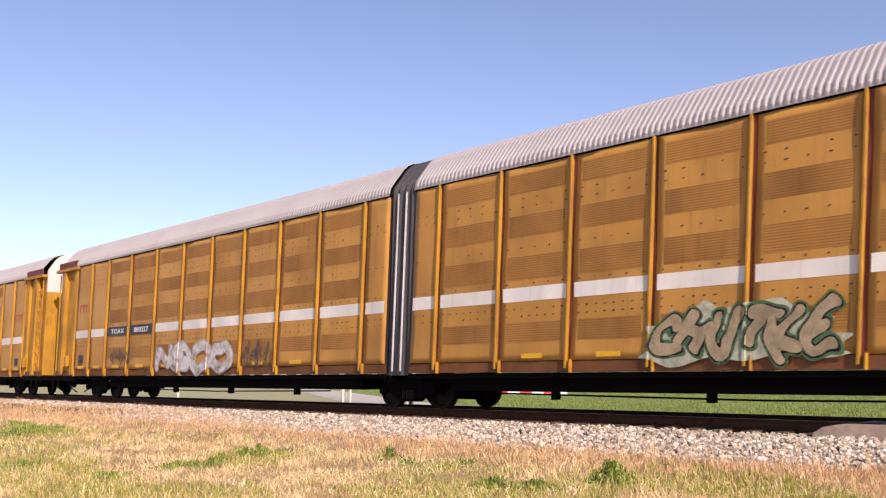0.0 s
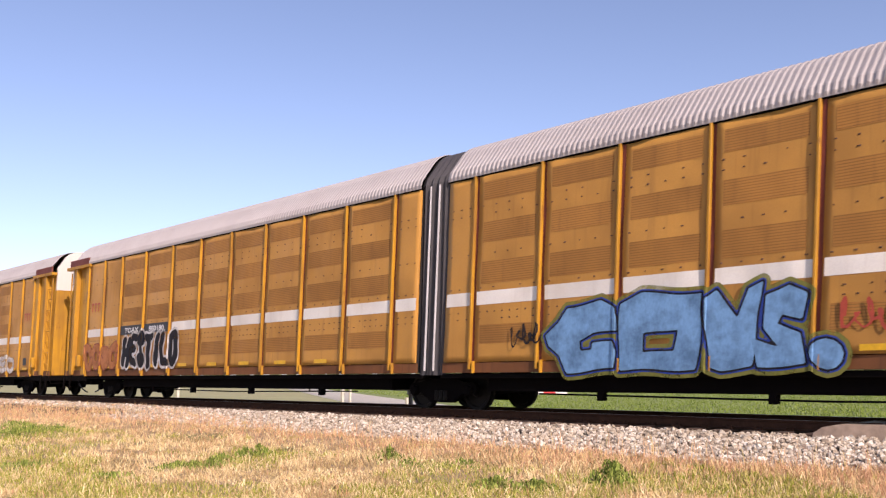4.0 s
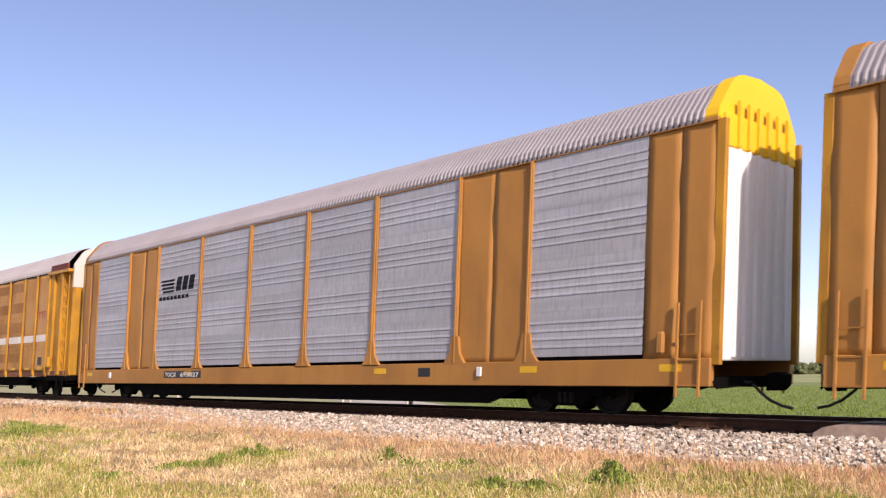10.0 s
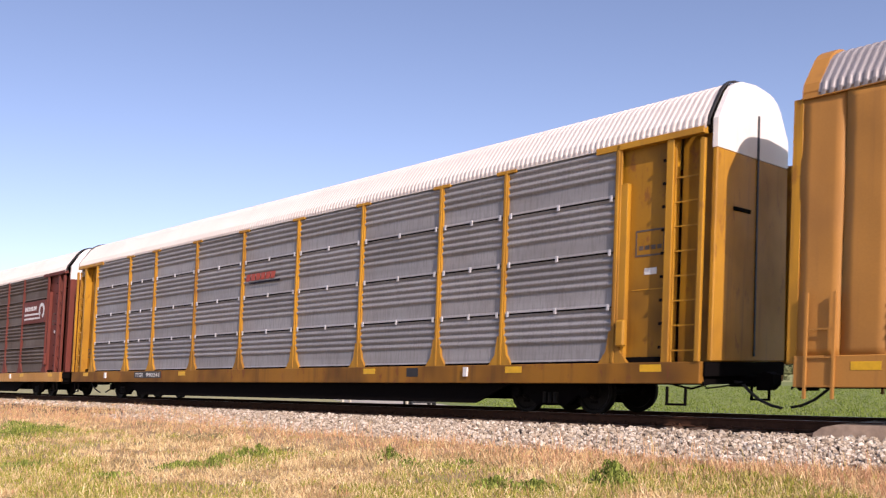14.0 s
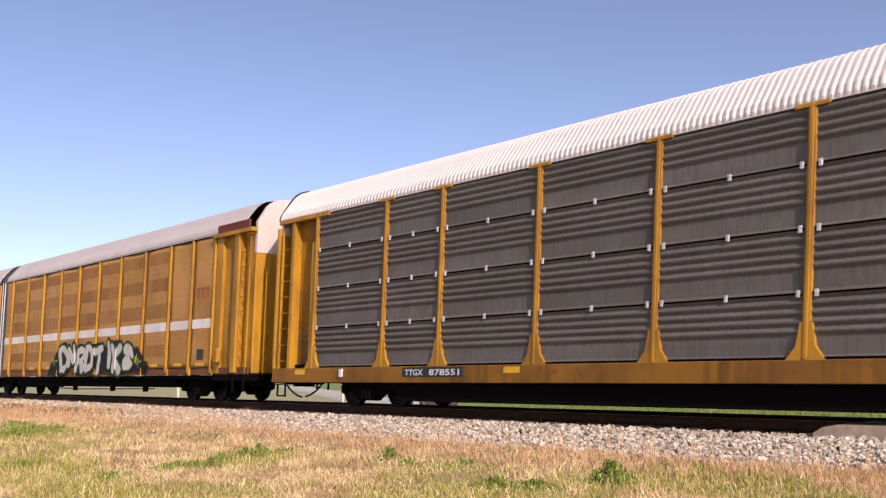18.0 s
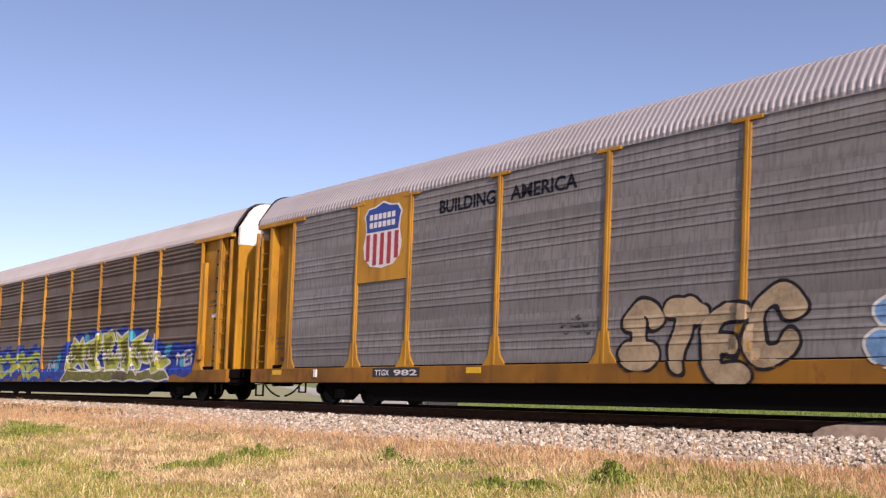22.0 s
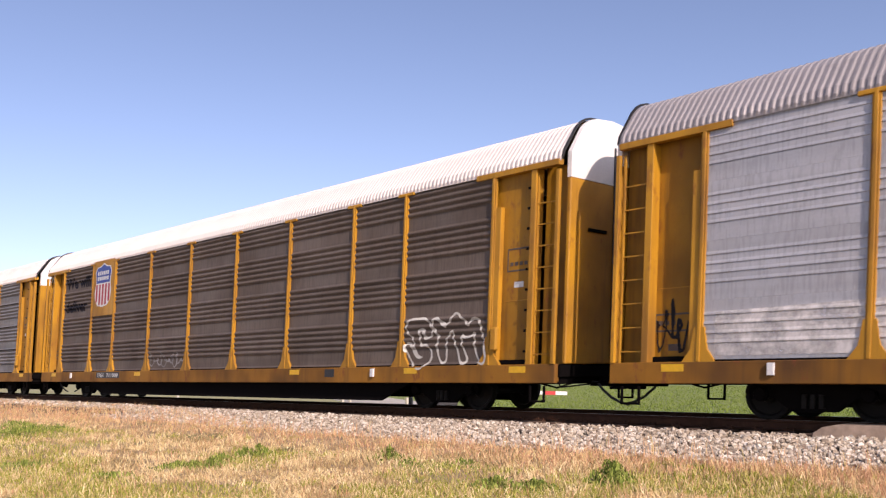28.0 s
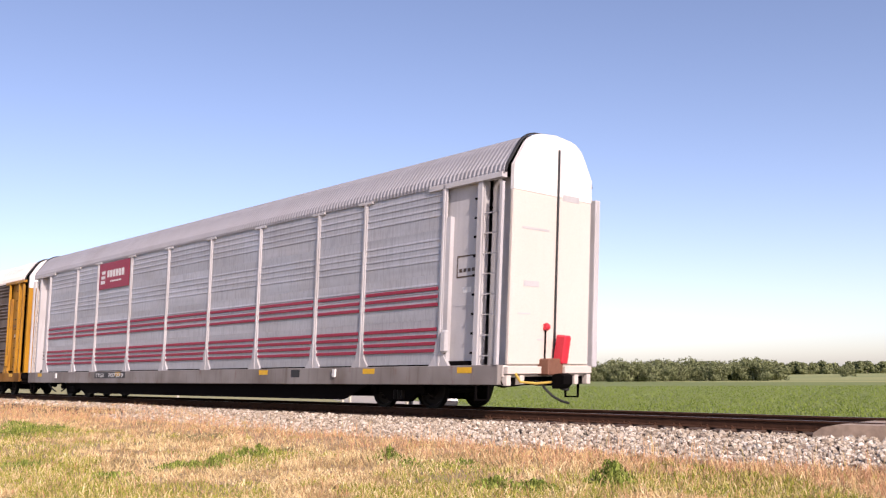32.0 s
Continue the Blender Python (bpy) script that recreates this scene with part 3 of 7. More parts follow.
def patch(parent, name, x0, x1, z0, z1, mat, y, label="", thick=0.006):
    return bar(name, parent, x0, x1, y - thick, y, z0, z1, mat, 0.0015, label)


# ---- shared running gear ----
WHEELSETS = []
WHEEL_R = 0.43


def wheelset_mesh():
    if "wheelset" in MESHES:
        return MESHES["wheelset"]
    prof = [(0.09, -0.075), (0.12, -0.075), (0.16, -0.02), (0.34, -0.015), (0.37, -0.05), (WHEEL_R, -0.05), (WHEEL_R + 0.001, 0.045), (WHEEL_R + 0.026, 0.055), (WHEEL_R + 0.026, 0.08), (0.37, 0.08), (0.34, 0.03), (0.16, 0.03), (0.12, 0.075), (0.09, 0.075)]
    near = lathe_mesh("wheel", prof, WHEEL_STEEL, 28)
    axle = lathe_mesh("axle", [(0.08, -1.05), (0.08, 1.05)], WHEEL_STEEL, 12)
    hole = box_mesh("hub_mark", 0.05, 0.02, 0.16, STEEL_AND_SHADE, 0.004)
    MESHES["wheelset"] = joined("wheelset", [(near, Matrix.Translation((0, -0.76, 0))), (near, pose(0, 0.76, 0, 0, 0, 180)), (axle, Matrix()), (hole, Matrix.Translation((0.2, -0.79, 0)))])
    return MESHES["wheelset"]


def sideframe_mesh():
    if "sideframe" in MESHES:
        return MESHES["sideframe"]
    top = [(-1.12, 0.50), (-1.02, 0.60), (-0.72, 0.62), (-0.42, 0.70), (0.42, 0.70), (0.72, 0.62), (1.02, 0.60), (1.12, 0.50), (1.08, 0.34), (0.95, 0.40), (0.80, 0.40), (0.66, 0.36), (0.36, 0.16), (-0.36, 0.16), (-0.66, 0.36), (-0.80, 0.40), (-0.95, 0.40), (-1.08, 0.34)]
    MESHES["sideframe"] = prism_mesh("side_frame", top, 0.13, STEEL_AND_SHADE)
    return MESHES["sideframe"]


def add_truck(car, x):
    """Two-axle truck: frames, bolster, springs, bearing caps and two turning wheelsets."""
    truck = put("truck", box_mesh("bolster", 0.42, 2.1, 0.24, STEEL_AND_SHADE), car, (x, 0, 0.52 - RIDE), label="grimy black two-axle truck")
    for s in (-1, 1):
        fr = put("side_frame", sideframe_mesh(), truck, (0, s * 1.0, -0.52))
        for k in (-0.14, 0.0, 0.14):
            sp = lathe_mesh("spring", [(0.055, -0.11), (0.055, 0.11)], WHEEL_STEEL, 8) if "spring" not in MESHES else MESHES["spring"]
            MESHES["spring"] = sp
            put("spring", sp, truck, (k, s * 1.075, -0.20), (90, 0, 0))
        for k in (-0.89, 0.89):
            cap = MESHES.get("cap") or lathe_mesh("bearing_cap", [(0.10, -0.06), (0.12, -0.03), (0.12, 0.06)], STEEL_AND_SHADE, 12)
            MESHES["cap"] = cap
            put("bearing_cap", cap, truck, (k, s * 1.10, WHEEL_R - 0.52), (0, 0, 0 if s < 0 else 180))
    for k in (-0.89, 0.89):
        w = put("wheelset", wheelset_mesh(), truck, (k, 0, WHEEL_R - 0.52), label="turning steel wheels on an axle")
        WHEELSETS.append((w, k))
    return truck


def add_coupler(car, x, side):
    """Drawbar with knuckle, hanging air hoses, cut lever and step irons at one end of a car."""
    if "coupler" not in MESHES:
        shank = box_mesh("coupler", 0.75, 0.16, 0.2, STEEL_AND_SHADE, 0.02)
        head = prism_mesh("knuckle", [(-0.12, -0.16), (0.1, -0.16), (0.2, -0.06), (0.2, 0.12), (0.06, 0.17), (-0.12, 0.14)], 0.3, STEEL_AND_SHADE)
        MESHES["coupler"] = joined("coupler", [(shank, Matrix()), (head, Matrix.Translation((0.32, 0, 0)))])
        MESHES["hose"] = tube_mesh("air_hose", [(-0.2, -0.3, 0.12), (0.0, -0.3, 0.1), (0.15, -0.3, -0.05), (0.32, -0.25, -0.2), (0.52, -0.2, -0.3), (0.72, -0.2, -0.34)], 0.028, RUBBER)
        MESHES["lever"] = tube_mesh("cut_lever", [(-0.1, -1.45, 0.1), (0.05, -1.42, -0.12), (0.15, -1.2, -0.1), (0.2, -0.6, -0.06), (0.25, -0.1, 0.0)], 0.016, STEEL_AND_SHADE)
        MESHES["pipe"] = tube_mesh("brake_pipe", [(-2.2, -0.55, 0.1), (-1.2, -0.58, 0.06), (-0.7, -0.5, -0.05), (-0.2, -0.35, 0.1)], 0.022, STEEL_AND_SHADE)
    turn = (0, 0, 0) if side > 0 else (0, 0, 180)
    c = put("coupler", MESHES["coupler"], car, (x + side * 0.12, 0, 0.60), turn)
    put("air_hose", MESHES["hose"], c, (0, 0, -0.12))
    lv = put("cut_lever", MESHES["lever"] if side > 0 else flipped("lever"), c, (-0.1, 0, 0.02))
    if side < 0:
        lv.matrix_basis = pose(-0.1, 0, 0.02, 0, 0, 0)
    put("brake_pipe", MESHES["pipe"], c, (-0.2, 0, -0.08))
    return c


def flipped(key):
    """The same piece for the other hand."""
    if key + "_f" not in MESHES:
        me = MESHES[key]
        v = [(p.co.x, -p.co.y, p.co.z) for p in me.vertices]
        f = [tuple(reversed(p.vertices)) for p in me.polygons]
        MESHES[key + "_f"] = tri_mesh(me.name, v, f, me.materials[0])
    return MESHES[key + "_f"]


# one slope of the roof from the eave inwards: a long straight pitch that rounds over to the crown
ROOF_SLOPE = ((0.04, 0.16), (0.42, 0.72), (0.56, 0.86), (0.72, 0.95), (0.90, 1.0))


def roof_mesh(length, ze, rise, mat, pitch=0.127, depth=0.018, half=1.53):
    key = ("roof", round(length, 2), ze, rise, mat.name)
    if key in MESHES:
        return MESHES[key]
    arc = [(-half, -0.05), (-half, 0.02)] + [(-half + a, 0.02 + b * (rise - 0.07)) for a, b in ROOF_SLOPE]
    arc += [(0.0, rise)]
    arc += [(-y, z) for y, z in arc[-2::-1]]
    n = int(length / pitch)
    p = length / n
    xs, ds = [], []
    for i in range(n):
        for k, d in ((0.0, 0.0), (0.32, 0.0), (0.5, depth), (0.82, depth)):
            xs.append(-length / 2 + (i + k) * p)
            ds.append(d)
    xs.append(length / 2)
    ds.append(0.0)
    v = []
    for x, d in zip(xs, ds):
        for y, z in arc:
            k = 1 if z > 0.0 else 0
            ny, nz = (y / half) ** 3, 0.9
            v.append((x, y + (d * ny if k else 0), ze + z + (d * nz if k else 0)))
    m = len(arc)
    f = [(i * m + j, (i + 1) * m + j, (i + 1) * m + j + 1, i * m + j + 1) for i in range(len(xs) - 1) for j in range(m - 1)]
    MESHES[key] = tri_mesh("roof", v, f, mat)
    return MESHES[key]


def end_outline(half, z0, ze, rise, split=None, upper=False):
    pts = [(-half, ze + 0.02)] + [(-half + a, ze + 0.02 + b * (rise - 0.07)) for a, b in ROOF_SLOPE]
    pts += [(0, ze + rise)] + [(-y, z) for y, z in pts[::-1]]
    return pts


def ladder(car, x, y, z0, z1, mat, width=0.42, axis="x", name="ladder"):
    """A ladder of two stiles and rungs, flat against the side (axis x) or the end (axis y)."""
    key = (name, round(z1 - z0, 2), mat.name, width, axis)
    if key not in MESHES:
        h = z1 - z0
        pieces = []
        stile = box_mesh("stile", 0.045, 0.045, h, mat, 0.004)
        for s in (-1, 1):
            m = Matrix.Translation((s * width / 2, 0, h / 2) if axis == "x" else (0, s * width / 2, h / 2))
            pieces.append((stile, m))
        rung = box_mesh("rung", width if axis == "x" else 0.025, 0.025 if axis == "x" else width, 0.025, mat, 0)
        for i in range(int(h / 0.44)):
            pieces.append((rung, Matrix.Translation((0, 0, 0.2 + i * 0.44))))
        MESHES[key] = joined(name, pieces)
    return put(name, MESHES[key], car, (x, y, z0))


# ---- auto racks ----
RACK_L = 27.43
RACK_POSTS = [-11.88, -9.03, -7.05, -4.21, -1.40, 1.40, 4.21, 7.05, 9.03, 11.88]
SHEET_P = 1.03 / 7
SHEET_A = 0.024
YS = -1.50              # plane of the near side sheets
LEVELS = [0.97 + SHEET_P * k / 6 for k in range(0, 170)]


def wavy(z):
    """Surface of the corrugated side sheets at a height."""
    k = (z - 0.97) / SHEET_P
    if 0.5 < k % 7.0 < 2.5:
        return YS + SHEET_A         # a flat strip low on every sheet
    k = k % 1.0
    tab = (1.0, 0.62, -0.45, -1.0, -0.45, 0.62, 1.0)
    i = int(k * 6)
    u = k * 6 - i
    return YS - SHEET_A * (tab[i] * (1 - u) + tab[min(i + 1, 6)] * u)


RIB_PROFILE = ((-0.034, 0.0), (-0.026, 0.014), (-0.006, 0.012), (0.03, 0.0))
RIBS = [0.985 + 1.03 * r + 0.315 + 0.16 * k for r in range(-1, 4) for k in range(4)]
LEVELS_R = sorted(set([round(c + d, 4) for c in RIBS for d, _ in RIB_PROFILE] + [round(c + d, 4) for c in RIBS for d in (0.08, 0.105)] + [round(0.985 + 1.03 * r + d, 4) for r in range(0, 5) for d in (-0.14, -0.08, 0.0, 0.06, 0.12, 0.18, 0.24)]))


def ribbed(z):
    """Surface of flat sheets with groups of four pressed ribs."""
    for c in RIBS:
        d = z - c
        if -0.034 < d < 0.03:
            for (a, va), (b, vb) in zip(RIB_PROFILE, RIB_PROFILE[1:]):
                if d <= b:
                    return YS - va - (vb - va) * (d - a) / (b - a)
    return YS


def on_rack(surf):
    """Paint that follows sheets, posts and sill of a conventional rack."""
    def skin(x, z):
        if z < 0.968:
            return -1.552
        for p in RACK_POSTS:
            d = abs(x - p)
            if d < 0.0725:
                return -1.562
            if z < 1.55 and d < 0.36 - 0.8 * min(0.22, z - 0.95) - 0.16 * max(0.0, z - 1.17):
                return -1.553
        return surf(z) - 0.001
    cuts = [p + k for p in RACK_POSTS for k in (-0.34, -0.2, -0.08, -0.072, 0.072, 0.08, 0.2, 0.34)]
    lv = [z for z in (LEVELS_R if surf is ribbed else LEVELS) if z > 0.98]
    return dict(skin=skin, levels=[0.58, 0.66, 0.74, 0.82, 0.90, 0.966, 0.974] + lv, cuts=cuts)


def on_sheet(surf):
    return dict(skin=lambda x, z: surf(z) - 0.001, levels=[z for z in (LEVELS_R if surf is ribbed else LEVELS) if z > 0.98])


AM_POSTS = [1.35, 3.25, 5.14, 7.02, 8.90, 10.75, 12.63, 14.60, 16.48, 17.98, 19.40]


def on_long():
    """Paint that follows sheets and posts of an articulated unit."""
    def skin(x, z):
        return -1.552 if any(-0.072 < x - s * p < -0.018 for p in AM_POSTS for s in (-1, 1)) else -1.527
    return dict(skin=skin, cuts=[s * p + k for p in AM_POSTS for s in (-1, 1) for k in (-0.076, -0.070, -0.020, -0.014)])


def sheet_mesh(w, z0, z1, mat, surf, side=-1):
    key = ("sheet", round(w, 3), round(z0, 3), round(z1, 3), mat.name, surf is wavy, side)
    if key in MESHES:
        return MESHES[key]
    zs = [z0] + [z for z in (LEVELS_R if surf is ribbed else LEVELS) if z0 + 0.003 < z < z1 - 0.003] + [z1]
    v, f = [], []
    for z in zs:
        y = surf(z)
        for x in (-w / 2, w / 2):
            v.append((x, -side * y if side > 0 else y, z))
    n = len(zs)
    f = [(2 * i, 2 * i + 1, 2 * i + 3, 2 * i + 2) for i in range(n - 1)]
    b = len(v)
    for z in (z0, z1):
        for x in (-w / 2, w / 2):
            v.append((x, (YS + 0.04) * (1 if side < 0 else -1), z))
    f += [(0, b, b + 1, 1), (2 * n - 2, 2 * n - 1, b + 3, b + 2)]
    MESHES[key] = tri_mesh("side_sheet", v, f, mat)
    return MESHES[key]


def post_mesh(z0, z1, mat, flare=True, cap=True, w=0.14):
    key = ("post", z0, z1, mat.name, flare, cap, w)
    if key in MESHES:
        return MESHES[key]
    pieces = [(box_mesh("post_shaft", w, 0.06, z1 - z0, mat, 0.008), Matrix.Translation((0, 0, (z0 + z1) / 2)))]
    pieces.append((box_mesh("post_web", w * 0.45, 0.03, z1 - z0 - 0.02, mat, 0.006), Matrix.Translation((0, -0.04, (z0 + z1) / 2))))
    if flare:
        out = [(-0.34, z0 - 0.02), (0.34, z0 - 0.02), (0.16, z0 + 0.22), (0.10, z0 + 0.6), (-0.10, z0 + 0.6), (-0.16, z0 + 0.22)]
        pieces.append((prism_mesh("foot", out, 0.09, mat), Matrix.Translation((0, 0.005, 0))))
    if cap:
        pieces.append((box_mesh("cap", 0.56, 0.10, 0.075, mat, 0.01), Matrix.Translation((0, 0.0, z1 - 0.045))))
    MESHES[key] = joined("side_post", pieces)
    return MESHES[key]




def car_body_base(car, L, sill_mat, z_sill=(0.66, 0.96), gear=10.05, deep=True):
    """Side sills, deck, centre sill, trucks and couplers."""
    for s in (-1, 1):
        bar("side_sill", car, -L / 2, L / 2, s * 1.55, s * 1.40, z_sill[0], z_sill[1], sill_mat, 0.012)
    bar("deck", car, -L / 2 + 0.02, L / 2 - 0.02, -1.40, 1.40, z_sill[0] - 0.02, z_sill[0] + 0.16, STEEL_AND_SHADE)
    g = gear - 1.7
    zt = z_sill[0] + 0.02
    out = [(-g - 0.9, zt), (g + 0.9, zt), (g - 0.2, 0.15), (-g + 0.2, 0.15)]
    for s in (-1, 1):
        put("underframe_beam", prism_mesh("underframe_beam", out, 0.08, STEEL_AND_SHADE), car, (0, s * 1.32, 0), label="black underframe girder")
    for s in (-1, 1):
        add_truck(car, s * gear)
        add_coupler(car, s * (L / 2), s)


def end_walls(car, L, z0, ze, rise, low, high, split=4.70, half=1.44, x_in=-0.06, seal=None, bars=True):
    """Tall end doors, white above and painted below, and seam strips."""
    for s in (-1, 1):
        x = s * (L / 2 - x_in)
        e = put("end_door", box_mesh("end_door", 0.10, 2 * half, split - z0, low, 0.02), car, (x, 0, (z0 + split) / 2))
        out = [(-half, split), *[(max(-half, min(half, y)), z - 0.02) for y, z in end_outline(half + 0.08, z0, ze, rise)], (half, split)]
        put("end_hood", prism_mesh("end_hood", out, 0.10, high, "x"), car, (x, 0, 0), label="bright hood of the end door")
        rim = [(y, z) for y, z in end_outline(1.535, z0, ze, rise + 0.012)]
        arch = rim + [(y * 0.975, z - 0.035) for y, z in rim[::-1]]
        me = MESHES.get(("hood_seal", ze, rise)) or prism_mesh("hood_seal", arch, 0.05, RUBBER, "x")
        MESHES[("hood_seal", ze, rise)] = me
        put("hood_seal", me, car, (s * (L / 2 - 0.015), 0, 0), label="black rubber seal round the hood")
        if bars:
            put("door_seam", box_mesh("door_seam", 0.03, 0.06, ze - z0 + 0.35, BLACK_PAINT, 0.004), e, (s * 0.055, 0.12, 0.45), label="black seal strip down the doors")
        if bars:
            put("door_bar", box_mesh("door_bar", 0.04, 0.62, 0.07, STEEL_AND_SHADE, 0.006), e, (s * 0.06, -0.45, 0.85))


def rack_car(label, sheets, trim, roof, sill=None, surf=wavy, hood=None, low=None, pale=None, caps=True, seams=True, post_from=None, clips=None, low_sill=0.58):
    """A conventional three-deck auto rack: nine bays of sheets between flared posts, end bays with ladders, ribbed roof."""
    car = tagged(new("auto_rack_car"), label, "train car", "train of auto racks")
    sill = sill or (SILL_YELLOW if trim in (YELLOW_TRIM, RUSTY_TRIM) else trim)
    low = low or trim
    hood = hood or WHITE
    car_body_base(car, RACK_L, sill, (low_sill, 0.96))
    bays = list(zip(RACK_POSTS, RACK_POSTS[1:]))
    zl = [0.985, 2.0, 3.03, 4.06, 5.05]
    for i, (a, b) in enumerate(bays):
        w = b - a - 0.05
        for j, (z0, z1) in enumerate(zip(zl, zl[1:])):
            gap = 0.018 if seams else 0.001
            m = sheets[j] if isinstance(sheets, (list, tuple)) else sheets
            put("side_sheet", sheet_mesh(w, z0 + gap, z1 - gap, m, surf), car, ((a + b) / 2, 0, 0))
            if clips and j:
                put("clip", box_mesh("clip", 0.06, 0.03, 0.12, clips, 0.005), car, ((a + b) / 2, YS - 0.03, z0))
                put("clip", box_mesh("clip", 0.06, 0.03, 0.12, clips, 0.005), car, (a + 0.15, YS - 0.03, z0))
                put("clip", box_mesh("clip", 0.06, 0.03, 0.12, clips, 0.005), car, (b - 0.15, YS - 0.03, z0))
    bar("foot_gap", car, -11.9, 11.9, YS - 0.028, YS + 0.03, 0.955, 0.99, STEEL_AND_SHADE, 0.004, "dark joint line at the foot of the side sheets")
    # added black backing puts shade into the slots behind the sheets; then the far side
    bar("inner_side", car, -11.9, 11.9, YS + 0.045, YS + 0.06, 0.96, 5.06, STEEL_AND_SHADE, 0)
    far_m = sheets[0] if isinstance(sheets, (list, tuple)) else sheets
    bar("far_side", car, -11.9, 11.9, 1.46, 1.50, 0.96, 5.06, far_m, 0, label="far side sheeting")
    for x in RACK_POSTS:
        put("side_post", post_mesh(0.95, 5.06, trim, True, caps and abs(x) < 11.9), car, (x, YS - 0.005, 0))
        put("side_post", post_mesh(0.95, 5.06, trim, False, False), car, (x, 1.50, 0), (0, 0, 180))
    put("roof", roof_mesh(RACK_L - 0.04, 5.07, 0.97, roof), car)
    # black bars paint in the shadow line below the overhanging roof
    bar("eave_rail", car, -RACK_L / 2 + 0.2, RACK_L / 2 - 0.2, -1.50, -1.42, 5.045, 5.09, STEEL_AND_SHADE, 0.01, "black strip standing in for the shade under the roof edge")
    bar("eave_rail", car, -RACK_L / 2 + 0.2, RACK_L / 2 - 0.2, 1.44, 1.50, 5.03, 5.10, STEEL_AND_SHADE, 0)
    for s in (-1, 1):
        e = s * RACK_L / 2
        for q in (-1, 1):
            deep = 0.0 if s > 0 else 0.12
            bar("end_panel", car, e - s * 0.78, e - s * 1.94, q * (1.34 - deep), q * (1.40 - deep), 0.96, 5.05, END_YELLOW if trim is YELLOW_TRIM else trim)
            bar("end_panel", car, e - s * 0.03, e - s * 0.68, q * 1.12, q * 1.16, 0.96, 5.02, END_YELLOW if trim is YELLOW_TRIM else trim)
            bar("panel_post", car, e - s * 1.62, e - s * 1.78, q * 1.40, q * 1.52, 0.96, 4.3, trim)
            bar("corner_post", car, e - s * 0.66, e - s * 0.80, q * 1.28, q * 1.53, 0.96, 5.0, trim)
            bar("corner_post", car, e - s * 0.02, e - s * 0.10, q * 1.50, q * 1.58, 0.96, 4.85, trim)
            if q > 0:
                bar("corner_post", car, e - s * 0.30, e + s * 0.13, 1.52, 1.70, 0.90, 4.80, trim, 0.02)
            bar("header_beam", car, e - s * 0.06, e - s * 2.35, q * 1.40, q * 1.56, 4.95, 5.07, trim)
            ladder(car, e - s * 0.40, q * 1.46, 0.96, 4.85, trim, 0.50)
            bar("step_iron", car, e - s * 0.25, e - s * 0.30, q * 1.50, q * 1.54, 0.22, 0.53, STEEL_AND_SHADE)
            bar("step_iron", car, e - s * 0.62, e - s * 0.67, q * 1.50, q * 1.54, 0.22, 0.53, STEEL_AND_SHADE)
            bar("step_iron", car, e - s * 0.25, e - s * 0.67, q * 1.50, q * 1.54, 0.20, 0.24, STEEL_AND_SHADE)
    end_walls(car, RACK_L, 0.96, 5.07, 1.02, low, hood, half=1.36, bars=low is not CREAM)
    for s in (-1, 1):
        # black instead of the trim colour paints in the deep shade between cars
        bar("end_sill", car, s * (RACK_L / 2), s * (RACK_L / 2 + 0.06), -1.45, 1.45, 0.70, 0.95, low if low is CREAM else STEEL_AND_SHADE, 0.01)
    # stencilled frames, data plates and weld seams on the end panels
    for s, zf, w, h in ((1, 2.9, 0.62, 0.46), (-1, 1.5, 0.80, 0.30)):
        c = s * (RACK_L / 2 - 1.18)
        yp = -1.40 if s > 0 else -1.28
        for a, b, z0, z1 in ((-w / 2, w / 2, zf, zf + 0.035), (-w / 2, w / 2, zf + h, zf + h + 0.035), (-w / 2, -w / 2 + 0.03, zf + 0.036, zf + h - 0.001), (w / 2 - 0.03, w / 2, zf + 0.036, zf + h - 0.001)):
            patch(car, "stencil", c + a, c + b, z0, z1, WEAR_DARK, yp - 0.001, "dark stencilled frame")
        for k in range(4):
            patch(car, "stencil", c - w / 2 + 0.08 + k * 0.13, c - w / 2 + 0.17 + k * 0.13, zf + 0.12, zf + 0.2, WEAR_DARK, yp - 0.001, "small dark stencil bars")
        patch(car, "data_plate", c - 0.1, c + 0.16, zf - 0.34, zf - 0.22, WHITE_LETTER if s > 0 else WEAR_DARK, yp - 0.001, "small plate")
        bar("weld_seam", car, c - 0.36, c + 0.36, yp - 0.008, yp, 2.28, 2.30, trim, 0)
        bar("panel_foot", car, c - 0.5, c + 0.5, yp - 0.07, yp, 0.96, 1.06, STEEL_AND_SHADE, 0.01, "dark slot at the foot of the end panel")
    for k in range(9):
        bar("ladder_clip", car, RACK_L / 2 - 0.80, RACK_L / 2 - 0.86, -1.545, -1.50, 1.2 + 0.42 * k, 1.25 + 0.42 * k, STEEL_AND_SHADE, 0)
    bar("brake_wheel", car, RACK_L / 2 - 1.75, RACK_L / 2 - 1.55, -1.62, -1.50, 1.25, 1.75, trim, 0.04, "hand brake housing")
    return car


